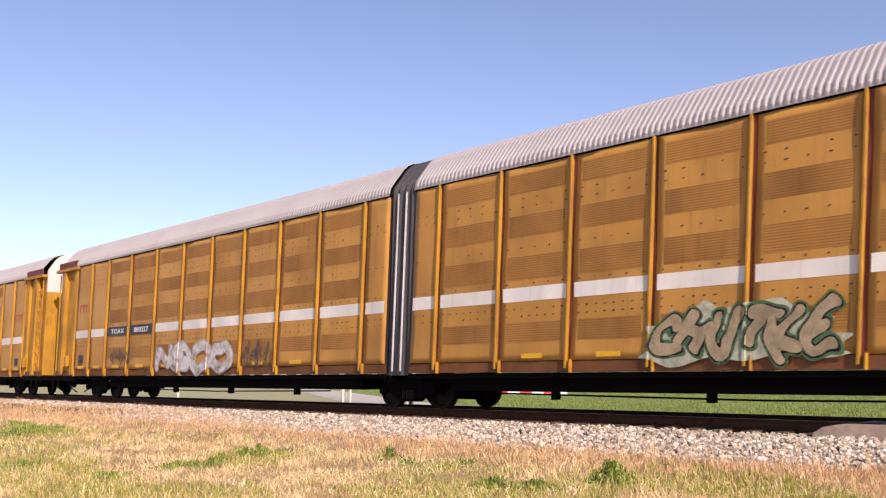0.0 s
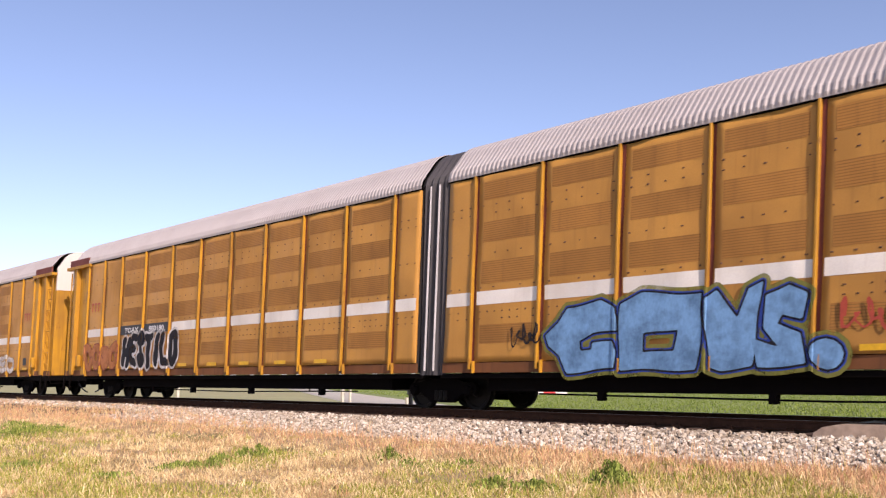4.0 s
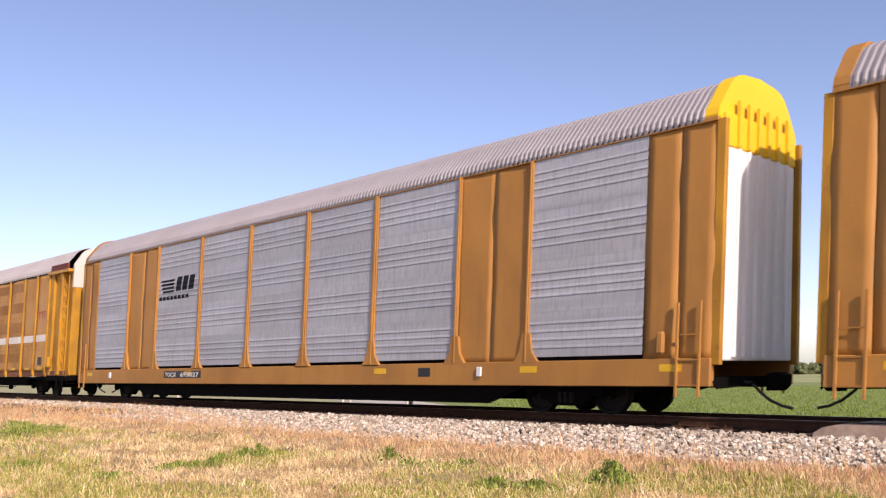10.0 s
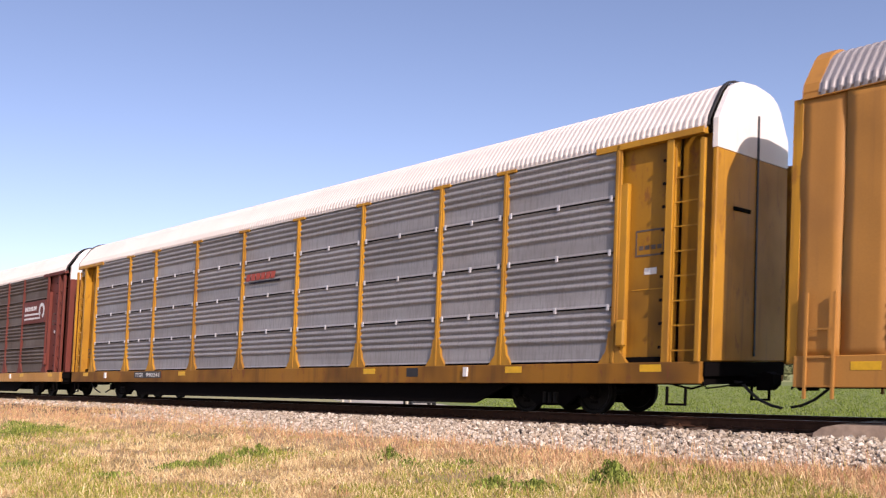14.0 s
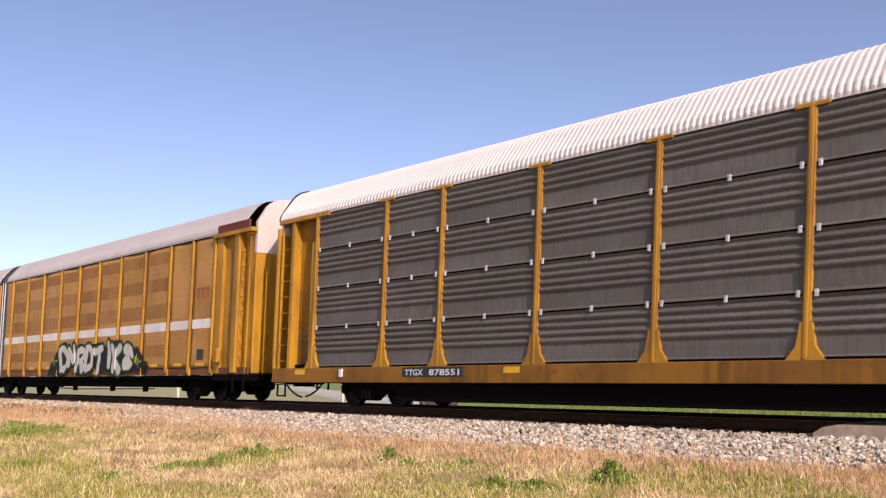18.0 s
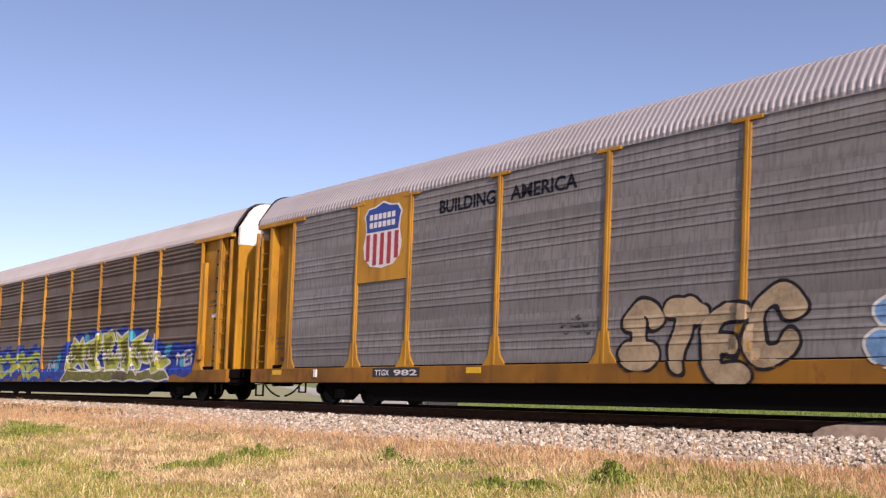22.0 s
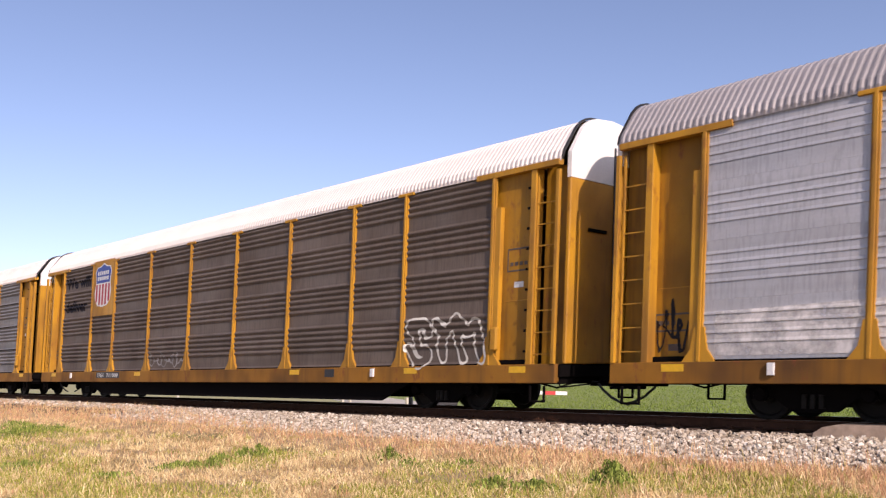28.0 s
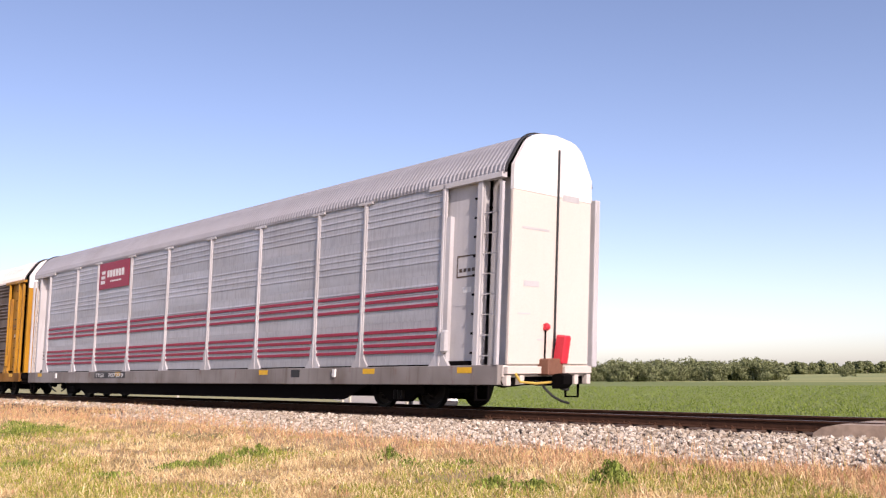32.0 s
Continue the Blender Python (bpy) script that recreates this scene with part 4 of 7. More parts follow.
def sill_marks(car, mark, number, x=None, plate=True, w=2.0, lift=0.0):
    """Black plate with the car's mark on the side sill, and small coloured placards."""
    x = -8.4 if x is None else x
    y = -1.55 - lift
    if plate:
        patch(car, "number_plate", x, x + w, 0.715, 0.935, BLACK_PAINT, y)
    lettering(car, mark, x + 0.10, 0.755, 0.135, WHITE_LETTER, y - 0.006, width=0.62 * w / 2.0, thick=0.004)
    lettering(car, number, x + 0.92 * w / 2.0, 0.755, 0.135, WHITE_LETTER, y - 0.006, width=0.98 * w / 2.0, thick=0.004)
    for px in (-12.6, -5.0, 4.5, 9.2, 12.5):
        patch(car, "placard", px, px + 0.45, 0.79, 0.92, PLATE_YELLOW, y, "yellow reflector placard")
    patch(car, "placard", 6.1, 6.5, 0.72, 0.92, BLACK_PAINT, y, "small black data plate")
    for px in (-10.6, 8.0):
        bar("pull_loop", car, px, px + 0.12, -1.60, -1.55, 0.72, 0.92, WHITE_LETTER)


def panel_car(label, sheets, trim, roof, split_hood, mark, number):
    """An auto rack with wide painted bays between ribbed sheets, plain square corners and a hooded end."""
    car = tagged(new("auto_rack_car"), label, "train car", "train of auto racks")
    L = 27.0
    h = L / 2
    car_body_base(car, L, trim, (0.53, 1.02))
    bays = [(-h + 1.40, -h + 4.05), (-h + 6.30, -h + 9.08), (-h + 9.28, -h + 11.96), (-h + 12.16, -h + 14.84), (-h + 15.04, -h + 17.72), (-h + 17.92, -h + 20.70), (-h + 22.85, -h + 25.60)]
    for a, b in bays:
        for z0, z1 in ((1.10, 2.0), (2.0, 3.03), (3.03, 4.06), (4.06, 5.12)):
            put("side_sheet", sheet_mesh(b - a, z0, z1 - 0.002, sheets, ribbed), car, ((a + b) / 2, 0, 0))
    for x in (-h + 9.18, -h + 12.06, -h + 14.94, -h + 17.82):
        put("side_post", post_mesh(1.0, 5.15, trim, True, False, 0.16), car, (x, YS - 0.01, 0))
    for a, b in ((-h, -h + 1.40), (-h + 4.05, -h + 6.30), (h - 6.30, h - 4.15), (h - 1.40, h)):
        mid = (a + b) / 2
        for k, (x0, x1) in enumerate(((a, mid - 0.008), (mid + 0.008, b))):
            put("painted_bay", buckled_mesh("painted_bay", x1 - x0, 1.0, 5.14, trim, int(abs(a) + k) % 5), car, ((x0 + x1) / 2, 0, 0))
    for x in (-h + 4.08, -h + 6.26, h - 6.26, h - 4.18):
        put("side_post", post_mesh(1.0, 5.15, trim, True, False, 0.10), car, (x, YS - 0.012, 0))
    bar("top_rail", car, -h, h, YS - 0.03, YS + 0.06, 5.12, 5.20, trim)
    # added black sheet that makes the gaps between the bays read as shade
    bar("inner_side", car, -h + 0.1, h - 0.1, YS + 0.05, YS + 0.06, 0.97, 5.12, STEEL_AND_SHADE, 0)
    bar("far_side", car, -h + 0.1, h - 0.1, 1.46, 1.50, 0.97, 5.15, trim, 0, label="far side sheeting")
    put("roof", roof_mesh(L - 0.52, 5.19, 0.90, roof), car)
    for s in (-1, 1):
        out = [(-1.5, 5.15), *[(y * 1.0, z + 0.03) for y, z in end_outline(1.52, 1, 5.19, 0.94)], (1.5, 5.15)]
        put("roof_cap", prism_mesh("roof_cap", out, 0.26, split_hood if s > 0 else trim, "x"), car, (s * (h - 0.13), 0, 0))
        e = put("end_door", box_mesh("end_door", 0.10, 2.6, 3.72, WHITE, 0.02), car, (s * (h + 0.02), 0, 2.83), label="white lower end doors")
        for k in (-0.98, -0.62, -0.25, 0.12, 0.5, 0.9):
            bar("door_rib", e, -0.02 + s * 0.06, 0.05 + s * 0.06, k, k + 0.09, -1.8, 1.85, WHITE)
        bar("end_hood", car, s * (h - 0.03), s * (h + 0.07), -1.36, 1.36, 4.70, 5.3, split_hood, 0.02)
        for k in (-0.98, -0.62, -0.25, 0.12, 0.5, 0.9):
            bar("hood_rib", car, s * (h + 0.06), s * (h + 0.13), k, k + 0.09, 4.72, 5.55, split_hood)
        for q in (-1, 1):
            bar("corner_post", car, s * (h - 0.02), s * (h + 0.14), q * 1.38, q * 1.50, 0.9, 5.15, YELLOW_TRIM)
            ladder(car, s * (h - 0.42), q * 1.57, 0.35, 2.0, trim, 0.44)
        bar("brake_wheel", car, s * (h - 1.05), s * (h - 0.9), -1.62, -1.52, 1.1, 1.5, trim, 0.03, "hand brake housing") if s > 0 else None
    sill_marks(car, mark, number, x=-6.4, w=2.45)
    return car




def buckle(x, z, kind):
    """How far a side sheet is pressed in at a point, in metres."""
    u, w = x + 0.7 * z, z - 0.7 * x
    n = noise.noise((u * 0.75 + 17.0 * kind, w * 0.42, 3.1 * kind)) + 0.45 * noise.noise((u * 1.7, w * 1.0 + 9.0 * kind, 5.0))
    return 0.024 + 0.024 * max(-1.0, min(1.0, n * 1.3))


def buckled_mesh(name, w, z0, z1, mat, kind, lift=0.0, off=0.0):
    """A sheet of buckled metal; kind picks one of a few shapes. Only the wide sheets have rims turned in."""
    key = ("buckled", name, round(w, 3), z0, z1, mat.name, kind, round(off, 2))
    if key in MESHES:
        return MESHES[key]
    nx, nz = max(2, int(w / 0.14)), max(2, int((z1 - z0) / 0.14))
    v, f = [], []
    for k in range(nz + 1):
        for i in range(nx + 1):
            x, z = -w / 2 + w * i / nx, z0 + (z1 - z0) * k / nz
            v.append((x, -1.517 - lift + buckle(x + off, z, kind), z))
    n = nx + 1
    f = [(k * n + i, k * n + i + 1, (k + 1) * n + i + 1, (k + 1) * n + i) for k in range(nz) for i in range(nx)]
    flat = len(f)
    if not lift:
        ring = list(range(n)) + [k * n + nx for k in range(1, nz + 1)] + [nz * n + i for i in range(nx - 1, -1, -1)] + [k * n for k in range(nz - 1, 0, -1)]
        base = len(v)
        v += [(v[q][0], -1.46, v[q][2]) for q in ring]
        m = len(ring)
        f += [(ring[q], base + q, base + (q + 1) % m, ring[(q + 1) % m]) for q in range(m)]
    me = tri_mesh(name, v, f, mat)
    me.polygons.foreach_set("use_smooth", [q < flat for q in range(len(f))])
    MESHES[key] = me
    return me


def bolt_rows_mesh(w, kind):
    """Rows of small dark bolt heads over one side sheet, in one mesh."""
    key = ("bolts", round(w, 3), kind)
    if key in MESHES:
        return MESHES[key]
    rng = random.Random(kind)
    v, f = [], []
    for z in (1.95, 2.10, 2.62, 3.36, 4.22, 4.40):
        n = max(3, int(w / (0.21 if z < 2.2 else 0.34)))
        for i in range(n):
            if rng.random() < 0.22:
                continue
            x = -w / 2 + 0.14 + (w - 0.28) * i / (n - 1)
            y = -1.517 + buckle(x, z, kind)
            a, h = rng.uniform(0.014, 0.03), rng.uniform(0.010, 0.016)
            b = len(v)
            v += [(x - a, y, z - h), (x + a, y, z - h), (x + a, y, z + h), (x - a, y, z + h), (x - 0.6 * a, y - 0.012, z - 0.6 * h), (x + 0.6 * a, y - 0.012, z - 0.6 * h), (x + 0.6 * a, y - 0.012, z + 0.6 * h), (x - 0.6 * a, y - 0.012, z + 0.6 * h)]
            f += [(b + 4, b + 5, b + 6, b + 7), (b, b + 1, b + 5, b + 4), (b + 1, b + 2, b + 6, b + 5), (b + 2, b + 3, b + 7, b + 6), (b + 3, b, b + 4, b + 7)]
    MESHES[key] = tri_mesh("bolt_rows", v, f, BOLT)
    return MESHES[key]


def long_unit(label, rear, mark="TOAX", number="880023", plate=True):
    """One half of a two-part articulated auto rack. The joint is on the -x side for the rear half, on the +x side for the front half."""
    car = tagged(new("articulated_rack_unit"), label, "train car", "train of auto racks")
    q = 1 if rear else -1          # towards the coupler end
    x_joint, x_end = 0.42, 21.45
    ze, rise = 5.14, 0.94
    for s in (-1, 1):
        bar("lower_side", car, q * x_joint, q * x_end, s * 1.475, s * 1.42, 0.80, 1.02, SILL_BROWN, 0.006)
    bar("deck", car, q * 0.3, q * x_end, -1.42, 1.42, 0.68, 0.78, STEEL_AND_SHADE)
    bar("deep_underframe", car, q * 1.6, q * 16.6, -1.2, 1.2, 0.40, 0.70, STEEL_AND_SHADE, 0.01)
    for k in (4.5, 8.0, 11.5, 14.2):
        bar("hanger", car, q * k, q * (k + 0.14), -1.2, -1.05, 0.24, 0.42, STEEL_AND_SHADE)
    put("brake_pipe", tube_mesh("brake_pipe", [(q * 3.0, -1.15, 0.36), (q * 9.0, -1.15, 0.30), (q * 15.0, -1.15, 0.35)], 0.02, STEEL_AND_SHADE), car)
    posts = AM_POSTS
    edges = [x_joint] + posts
    perf = ((4.52, 4.92), (3.60, 4.04), (2.70, 3.18))
    for i, (a, b) in enumerate(zip(edges, edges[1:])):
        w = b - a
        mid = q * (a + b) / 2
        kind = (i * 3 + (1 if rear else 0)) % 5
        put("side_sheet", buckled_mesh("side_sheet", w - 0.12, 1.03, 5.06, YELLOW, kind), car, (mid + 0.005, 0, 0))
        if w > 1.7 and i < 9:
            for z0, z1 in perf + ((1.42, 1.82),):
                put("vent_panel", buckled_mesh("vent_panel", w - 0.42, z0, z1, YELLOW_DARK, kind, 0.005), car, (mid + 0.005, 0, 0))
        put("bolt_rows", bolt_rows_mesh(w - 0.12, kind), car, (mid + 0.005, 0, 0), label="rows of dark bolt heads")["kind"] = "stuff"
        left = plate and ((not rear and i in (7, 8)))
        if not left:
            put("white_band", buckled_mesh("white_band", w - 0.18, 2.25, 2.54, BAND, kind, 0.005), car, (mid + 0.005, 0, 0))
        if i > 1:
            patch(car, "placard", mid - 0.25, mid + 0.3, 1.08, 1.18, PLATE_YELLOW, -1.516, "yellow reflector placard")
    for p in posts:
        put("side_post", box_mesh("side_post", 0.05, 0.14, 4.22, YELLOW_TRIM, 0.008), car, (q * p - 0.045, -1.48, 2.98))
        # the recess's shade is coloured in with a strip of dark red
        put("post_slot", box_mesh("post_slot", 0.075, 0.03, 4.20, OXIDE, 0), car, (q * p + 0.018, -1.455, 2.98), label="dark red strip standing in for the shaded slot beside the post")
        put("post_foot", box_mesh("post_foot", 0.035, 0.10, 0.26, YELLOW_TRIM, 0.006), car, (q * p + 0.07, -1.50, 0.92))
        put("side_post", box_mesh("side_post", 0.12, 0.11, 4.22, YELLOW_TRIM, 0.012), car, (q * p, 1.565, 2.98))
    # added black sheet behind the posts, giving their slots a shaded depth
    bar("inner_side", car, q * x_joint, q * 19.4, -1.40, -1.37, 0.9, 5.1, STEEL_AND_SHADE, 0)
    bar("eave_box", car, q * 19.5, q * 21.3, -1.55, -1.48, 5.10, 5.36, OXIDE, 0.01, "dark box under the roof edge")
    bar("far_side", car, q * x_joint, q * 20.0, 1.48, 1.52, 1.0, 5.1, YELLOW, 0, label="far side sheeting")
    # shadow under the roof edge, laid in as a black bar
    bar("eave_rail", car, q * x_joint, q * (x_end - 0.4), -1.49, -1.42, 5.07, 5.135, STEEL_AND_SHADE, 0.008)
    mid = q * (x_joint + x_end) / 2
    put("roof", roof_mesh(x_end - x_joint - 0.5, ze, rise, ROOF_PALE), car, (mid - q * 0.22, 0, 0))
    # joint face
    out = [(-1.46, 0.8), *[(y * 0.97, z - 0.03) for y, z in end_outline(1.5, 1, ze, rise)], (1.46, 0.8)]
    put("joint_wall", prism_mesh("joint_wall", out, 0.06, RUBBER, "x"), car, (q * (x_joint + 0.03), 0, 0))
    # coupler end
    bar("end_panel", car, q * 19.4, q * 20.6, -1.40, -1.34, 0.80, 5.0, YELLOW_TRIM)
    bar("end_panel", car, q * 19.4, q * 20.6, 1.34, 1.40, 0.80, 5.0, YELLOW_TRIM)
    for s in (-1, 1):
        bar("end_panel", car, q * 20.62, q * 21.40, s * 1.27, s * 1.31, 0.80, 5.0, YELLOW_TRIM)
    bar("panel_post", car, q * 19.42, q * 19.80, -1.50, -1.38, 0.85, 5.0, YELLOW_TRIM)
    for s in (-1, 1):
        bar("corner_post", car, q * 20.55, q * 20.80, s * 1.30, s * 1.56, 0.85, 5.0, YELLOW_TRIM, 0.02)
        bar("header_beam", car, q * 19.3, q * 21.5, s * 1.38, s * 1.60, 4.98, 5.1, YELLOW_TRIM)
        ladder(car, q * 21.05, s * 1.46, 0.7, 4.88, YELLOW_TRIM, 0.46)
        bar("step_iron", car, q * 20.7, q * 20.76, s * 1.50, s * 1.55, 0.30, 0.80, STEEL_AND_SHADE)
        bar("step_iron", car, q * 21.3, q * 21.36, s * 1.50, s * 1.55, 0.30, 0.80, STEEL_AND_SHADE)
    bar("end_sill", car, q * 19.4, q * 21.45, -1.5, 1.5, 0.62, 0.82, STEEL_AND_SHADE)
    bar("brake_wheel", car, q * 19.75, q * 20.0, -1.66, -1.50, 1.15, 1.6, YELLOW_TRIM, 0.05, "hand brake housing")
    low = put("end_door", box_mesh("end_door", 0.10, 2.7, 3.55, YELLOW_TRIM, 0.03), car, (q * 21.4, 0, 2.6))
    out = [(-1.35, 4.36), *[(max(-1.35, min(1.35, y)), z - 0.02) for y, z in end_outline(1.46, 1, ze, rise)], (1.35, 4.36)]
    put("end_hood", prism_mesh("end_hood", out, 0.12, CREAM, "x"), car, (q * 21.4, 0, 0), label="cream hood of the end door")
    add_truck(car, q * 17.9)
    add_coupler(car, q * 21.55, q)
    if not rear:
        add_truck(car, 0.0)
        me = MESHES.get("bellows")
        if not me:
            rows, pts = [], end_outline(1.50, 1, ze, rise - 0.01)
            for k in range(9):
                x = -0.44 + k * 0.11
                g = 1.0 if k % 2 else 0.95
                rows.append([(x, y * g, (z if z > 4 else z)) for y, z in [(-1.44, 0.75)] + pts + [(1.44, 0.75)]])
            n = len(rows[0])
            v = [p for r in rows for p in r]
            f = [(i * n + j, (i + 1) * n + j, (i + 1) * n + j + 1, i * n + j + 1) for i in range(8) for j in range(n - 1)]
            me = MESHES["bellows"] = tri_mesh("bellows", v, f, plain("greyed_rubber", (0.055, 0.05, 0.052), 0.7))
        put("bellows", me, car, label="black folded rubber bellows at the joint")
        for k in (-0.16, 0.13):
            bar("bellows_strip", car, k, k + 0.025, -1.52, -1.47, 0.85, 5.1, GREY_PAINT, label="pale edge strip on the bellows")
    if plate and not rear:
        for i, word in ((8, mark), (7, number)):
            a, b = edges[i], edges[i + 1]
            x0 = -b + 0.12
            patch(car, "number_plate", x0, x0 + (b - a) - 0.22, 2.24, 2.56, BLACK_PAINT, -1.516)
            lettering(car, word, x0 + 0.35, 2.31, 0.17, WHITE_LETTER, -1.523, width=min(1.1, (b - a) - 0.6), thick=0.006)
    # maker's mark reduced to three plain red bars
    cx = (posts[9] + posts[10]) / 2 if rear else -(posts[9] + posts[10]) / 2
    for k in (-0.36, -0.08, 0.2):
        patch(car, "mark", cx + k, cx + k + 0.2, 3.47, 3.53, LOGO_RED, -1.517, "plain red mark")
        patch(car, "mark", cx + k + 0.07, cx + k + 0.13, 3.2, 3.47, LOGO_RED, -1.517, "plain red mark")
    patch(car, "data_plate", cx - 0.2, cx + 0.2, 1.28, 1.6, BLACK_PAINT, -1.517, "black data plate")
    return car


# ---- spray colours ----
def spray(name, col, rough=0.7, solid=0.55):
    """Sprayed paint, thin and cloudy: the sheet shows through where it is weak."""
    m, nt, b = nodes_of(name)
    n = noise_at(nt, 2.6, (1, 1, 1), 4.0, 0.65)
    f = noise_at(nt, 26.0, (1, 1, 0.4), 3.0, 0.6)
    c = mix(nt, ramp(nt, f, 0.35, 0.7, 0.0, 0.45), col, tuple(x * 0.62 for x in col))
    nt.links.new(c, b.inputs["Base Color"])
    b.inputs["Roughness"].default_value = rough
    b.inputs["Specular IOR Level"].default_value = 0.2
    nt.links.new(ramp(nt, n, 0.34, 0.60, solid, 1.0), b.inputs["Alpha"])
    return m


SP_WHITE = spray("spray_white", (0.62, 0.60, 0.58), 0.7, 0.3)
SP_BONE = spray("spray_bone_white", (0.62, 0.60, 0.54), 0.7, 0.8)
SP_PINK = spray("spray_pale_pink", (0.56, 0.46, 0.42), 0.7)
SP_GREY = spray("spray_grey", (0.36, 0.34, 0.33), 0.7)
SP_DARK = spray("spray_dark_grey", (0.09, 0.085, 0.085), 0.7)
SP_SILVER = spray("spray_silver", (0.42, 0.42, 0.43), 0.5)
SP_BLACK = spray("spray_black", (0.014, 0.014, 0.018), 0.7, 0.85)
SP_BLUE = spray("spray_sky_blue", (0.16, 0.34, 0.58), 0.6)
SP_DEEP = spray("spray_deep_blue", (0.02, 0.06, 0.34), 0.6)
SP_CYAN = spray("spray_turquoise", (0.05, 0.40, 0.52), 0.6)
SP_LIME = spray("spray_lime", (0.40, 0.44, 0.06), 0.6)
SP_OLIVE = spray("spray_olive", (0.17, 0.17, 0.04), 0.65)
SP_GREEN = spray("spray_green", (0.07, 0.15, 0.06), 0.65)
SP_SAGE = spray("spray_sage", (0.46, 0.48, 0.36), 0.7)
SP_RED = spray("spray_brick_red", (0.27, 0.075, 0.06), 0.65)
SP_ROSE = spray("spray_rose", (0.60, 0.455, 0.40), 0.7)
SP_ORANGE = spray("spray_orange", (0.44, 0.17, 0.07), 0.65)
SP_YELLOW = spray("spray_yellow", (0.62, 0.46, 0.10), 0.65)
SP_MINT = spray("spray_thin_green", (0.30, 0.46, 0.33), 0.7, 0.1)
SP_HAZE = spray("spray_thin_rose", (0.62, 0.44, 0.50), 0.7, 0.1)
SP_WASH = spray("spray_faded_white", (0.50, 0.43, 0.33), 0.7, 0.0)
SP_TAN = spray("spray_tan", (0.42, 0.32, 0.2), 0.7)

TRAIN = []      # (car, place of its origin along the track at the end of the clip)


def joins(car, s):
    TRAIN.append((car, s - 0.28 if s < 340 else s))
    return car


LONG = on_long()
DRAPE, DRAPE_R = on_rack(wavy), on_rack(ribbed)
FLAT, FLAT_R = on_sheet(wavy), on_sheet(ribbed)


def pair(s, number="880023", plate=True):
    f = joins(long_unit("amber articulated auto rack half with pale ribbed roof and white band", False, "TOAX", number, plate), s - 0.15)
    r = joins(long_unit("amber articulated auto rack half with white band and laddered end", True), s - 0.15)
    return f, r


f, r = pair(762.3, plate=False)

f, r = pair(717.77, "880227")
sprayed(f, "NSCO", -12.4, 0.9, 4.9, 0.95, SP_WHITE, SP_GREY, seed=2, **LONG)
scribble(f, -6.9, 0.95, 1.5, 0.85, WEAR_DARK, 4, **LONG)
scribble(f, -15.9, 1.2, 1.6, 0.6, WEAR_DARK, 5, **LONG)
painted_shape(r, [[(6.7, 1.0), (7.15, 1.2), (6.95, 1.55), (7.3, 1.6), (7.5, 1.95), (7.75, 1.75), (8.1, 1.98), (8.45, 1.80), (8.9, 1.98), (9.5, 1.92), (9.8, 1.72), (10.4, 1.66), (10.2, 1.45), (10.65, 1.33), (10.3, 1.18), (10.6, 1.04), (9.6, 1.03), (8.2, 0.98), (7.4, 0.90)]], [(0.0, SP_SAGE)], 5, 0.006, 0.05, **LONG, label="sprayed pale cloud with spiky edges")
sprayed(r, "CHUTKE", 7.15, 1.02, 3.3, 0.78, SP_TAN, SP_BLACK, seed=7, **LONG, fat=0.05, wild=2.6, rim=SP_GREEN, rim_w=0.045)
sprayed(r, "SK", 12.8, 1.05, 1.7, 0.85, SP_GREY, SP_BLUE, seed=8, **LONG)
sprayed(r, "O", 14.8, 1.05, 1.3, 0.7, SP_ORANGE, SP_RED, seed=9, **LONG)

f, r = pair(673.55, "880023")
for k, (x, w) in enumerate(((-19.0, 1.2), (-17.6, 1.4), (-16.2, 1.5), (-14.2, 1.6), (-12.2, 2.2))):
    scribble(f, x, 0.95, w, 0.85, SILL_BROWN, 20 + k, 0.03, **LONG, turns=5)
sprayed(r, "FNNK", 0.45, 0.95, 3.8, 1.2, SP_BLACK, SP_GREY, seed=11, **LONG, fat=0.045, wild=1.8, rim=SP_BLACK, rim_w=0.03)
sprayed(r, "GEEC", 6.0, 0.92, 4.5, 1.2, SP_WHITE, SP_BLACK, seed=12, **LONG, fat=0.10, wild=0.7, rim_w=0.04)
scribble(r, 5.2, 1.7, 0.7, 0.35, SP_BLACK, 19, **LONG, turns=4)
sprayed(r, "CEO", 14.4, 1.0, 3.1, 0.7, SP_WHITE, SP_TAN, seed=13, **LONG, fat=0.07)

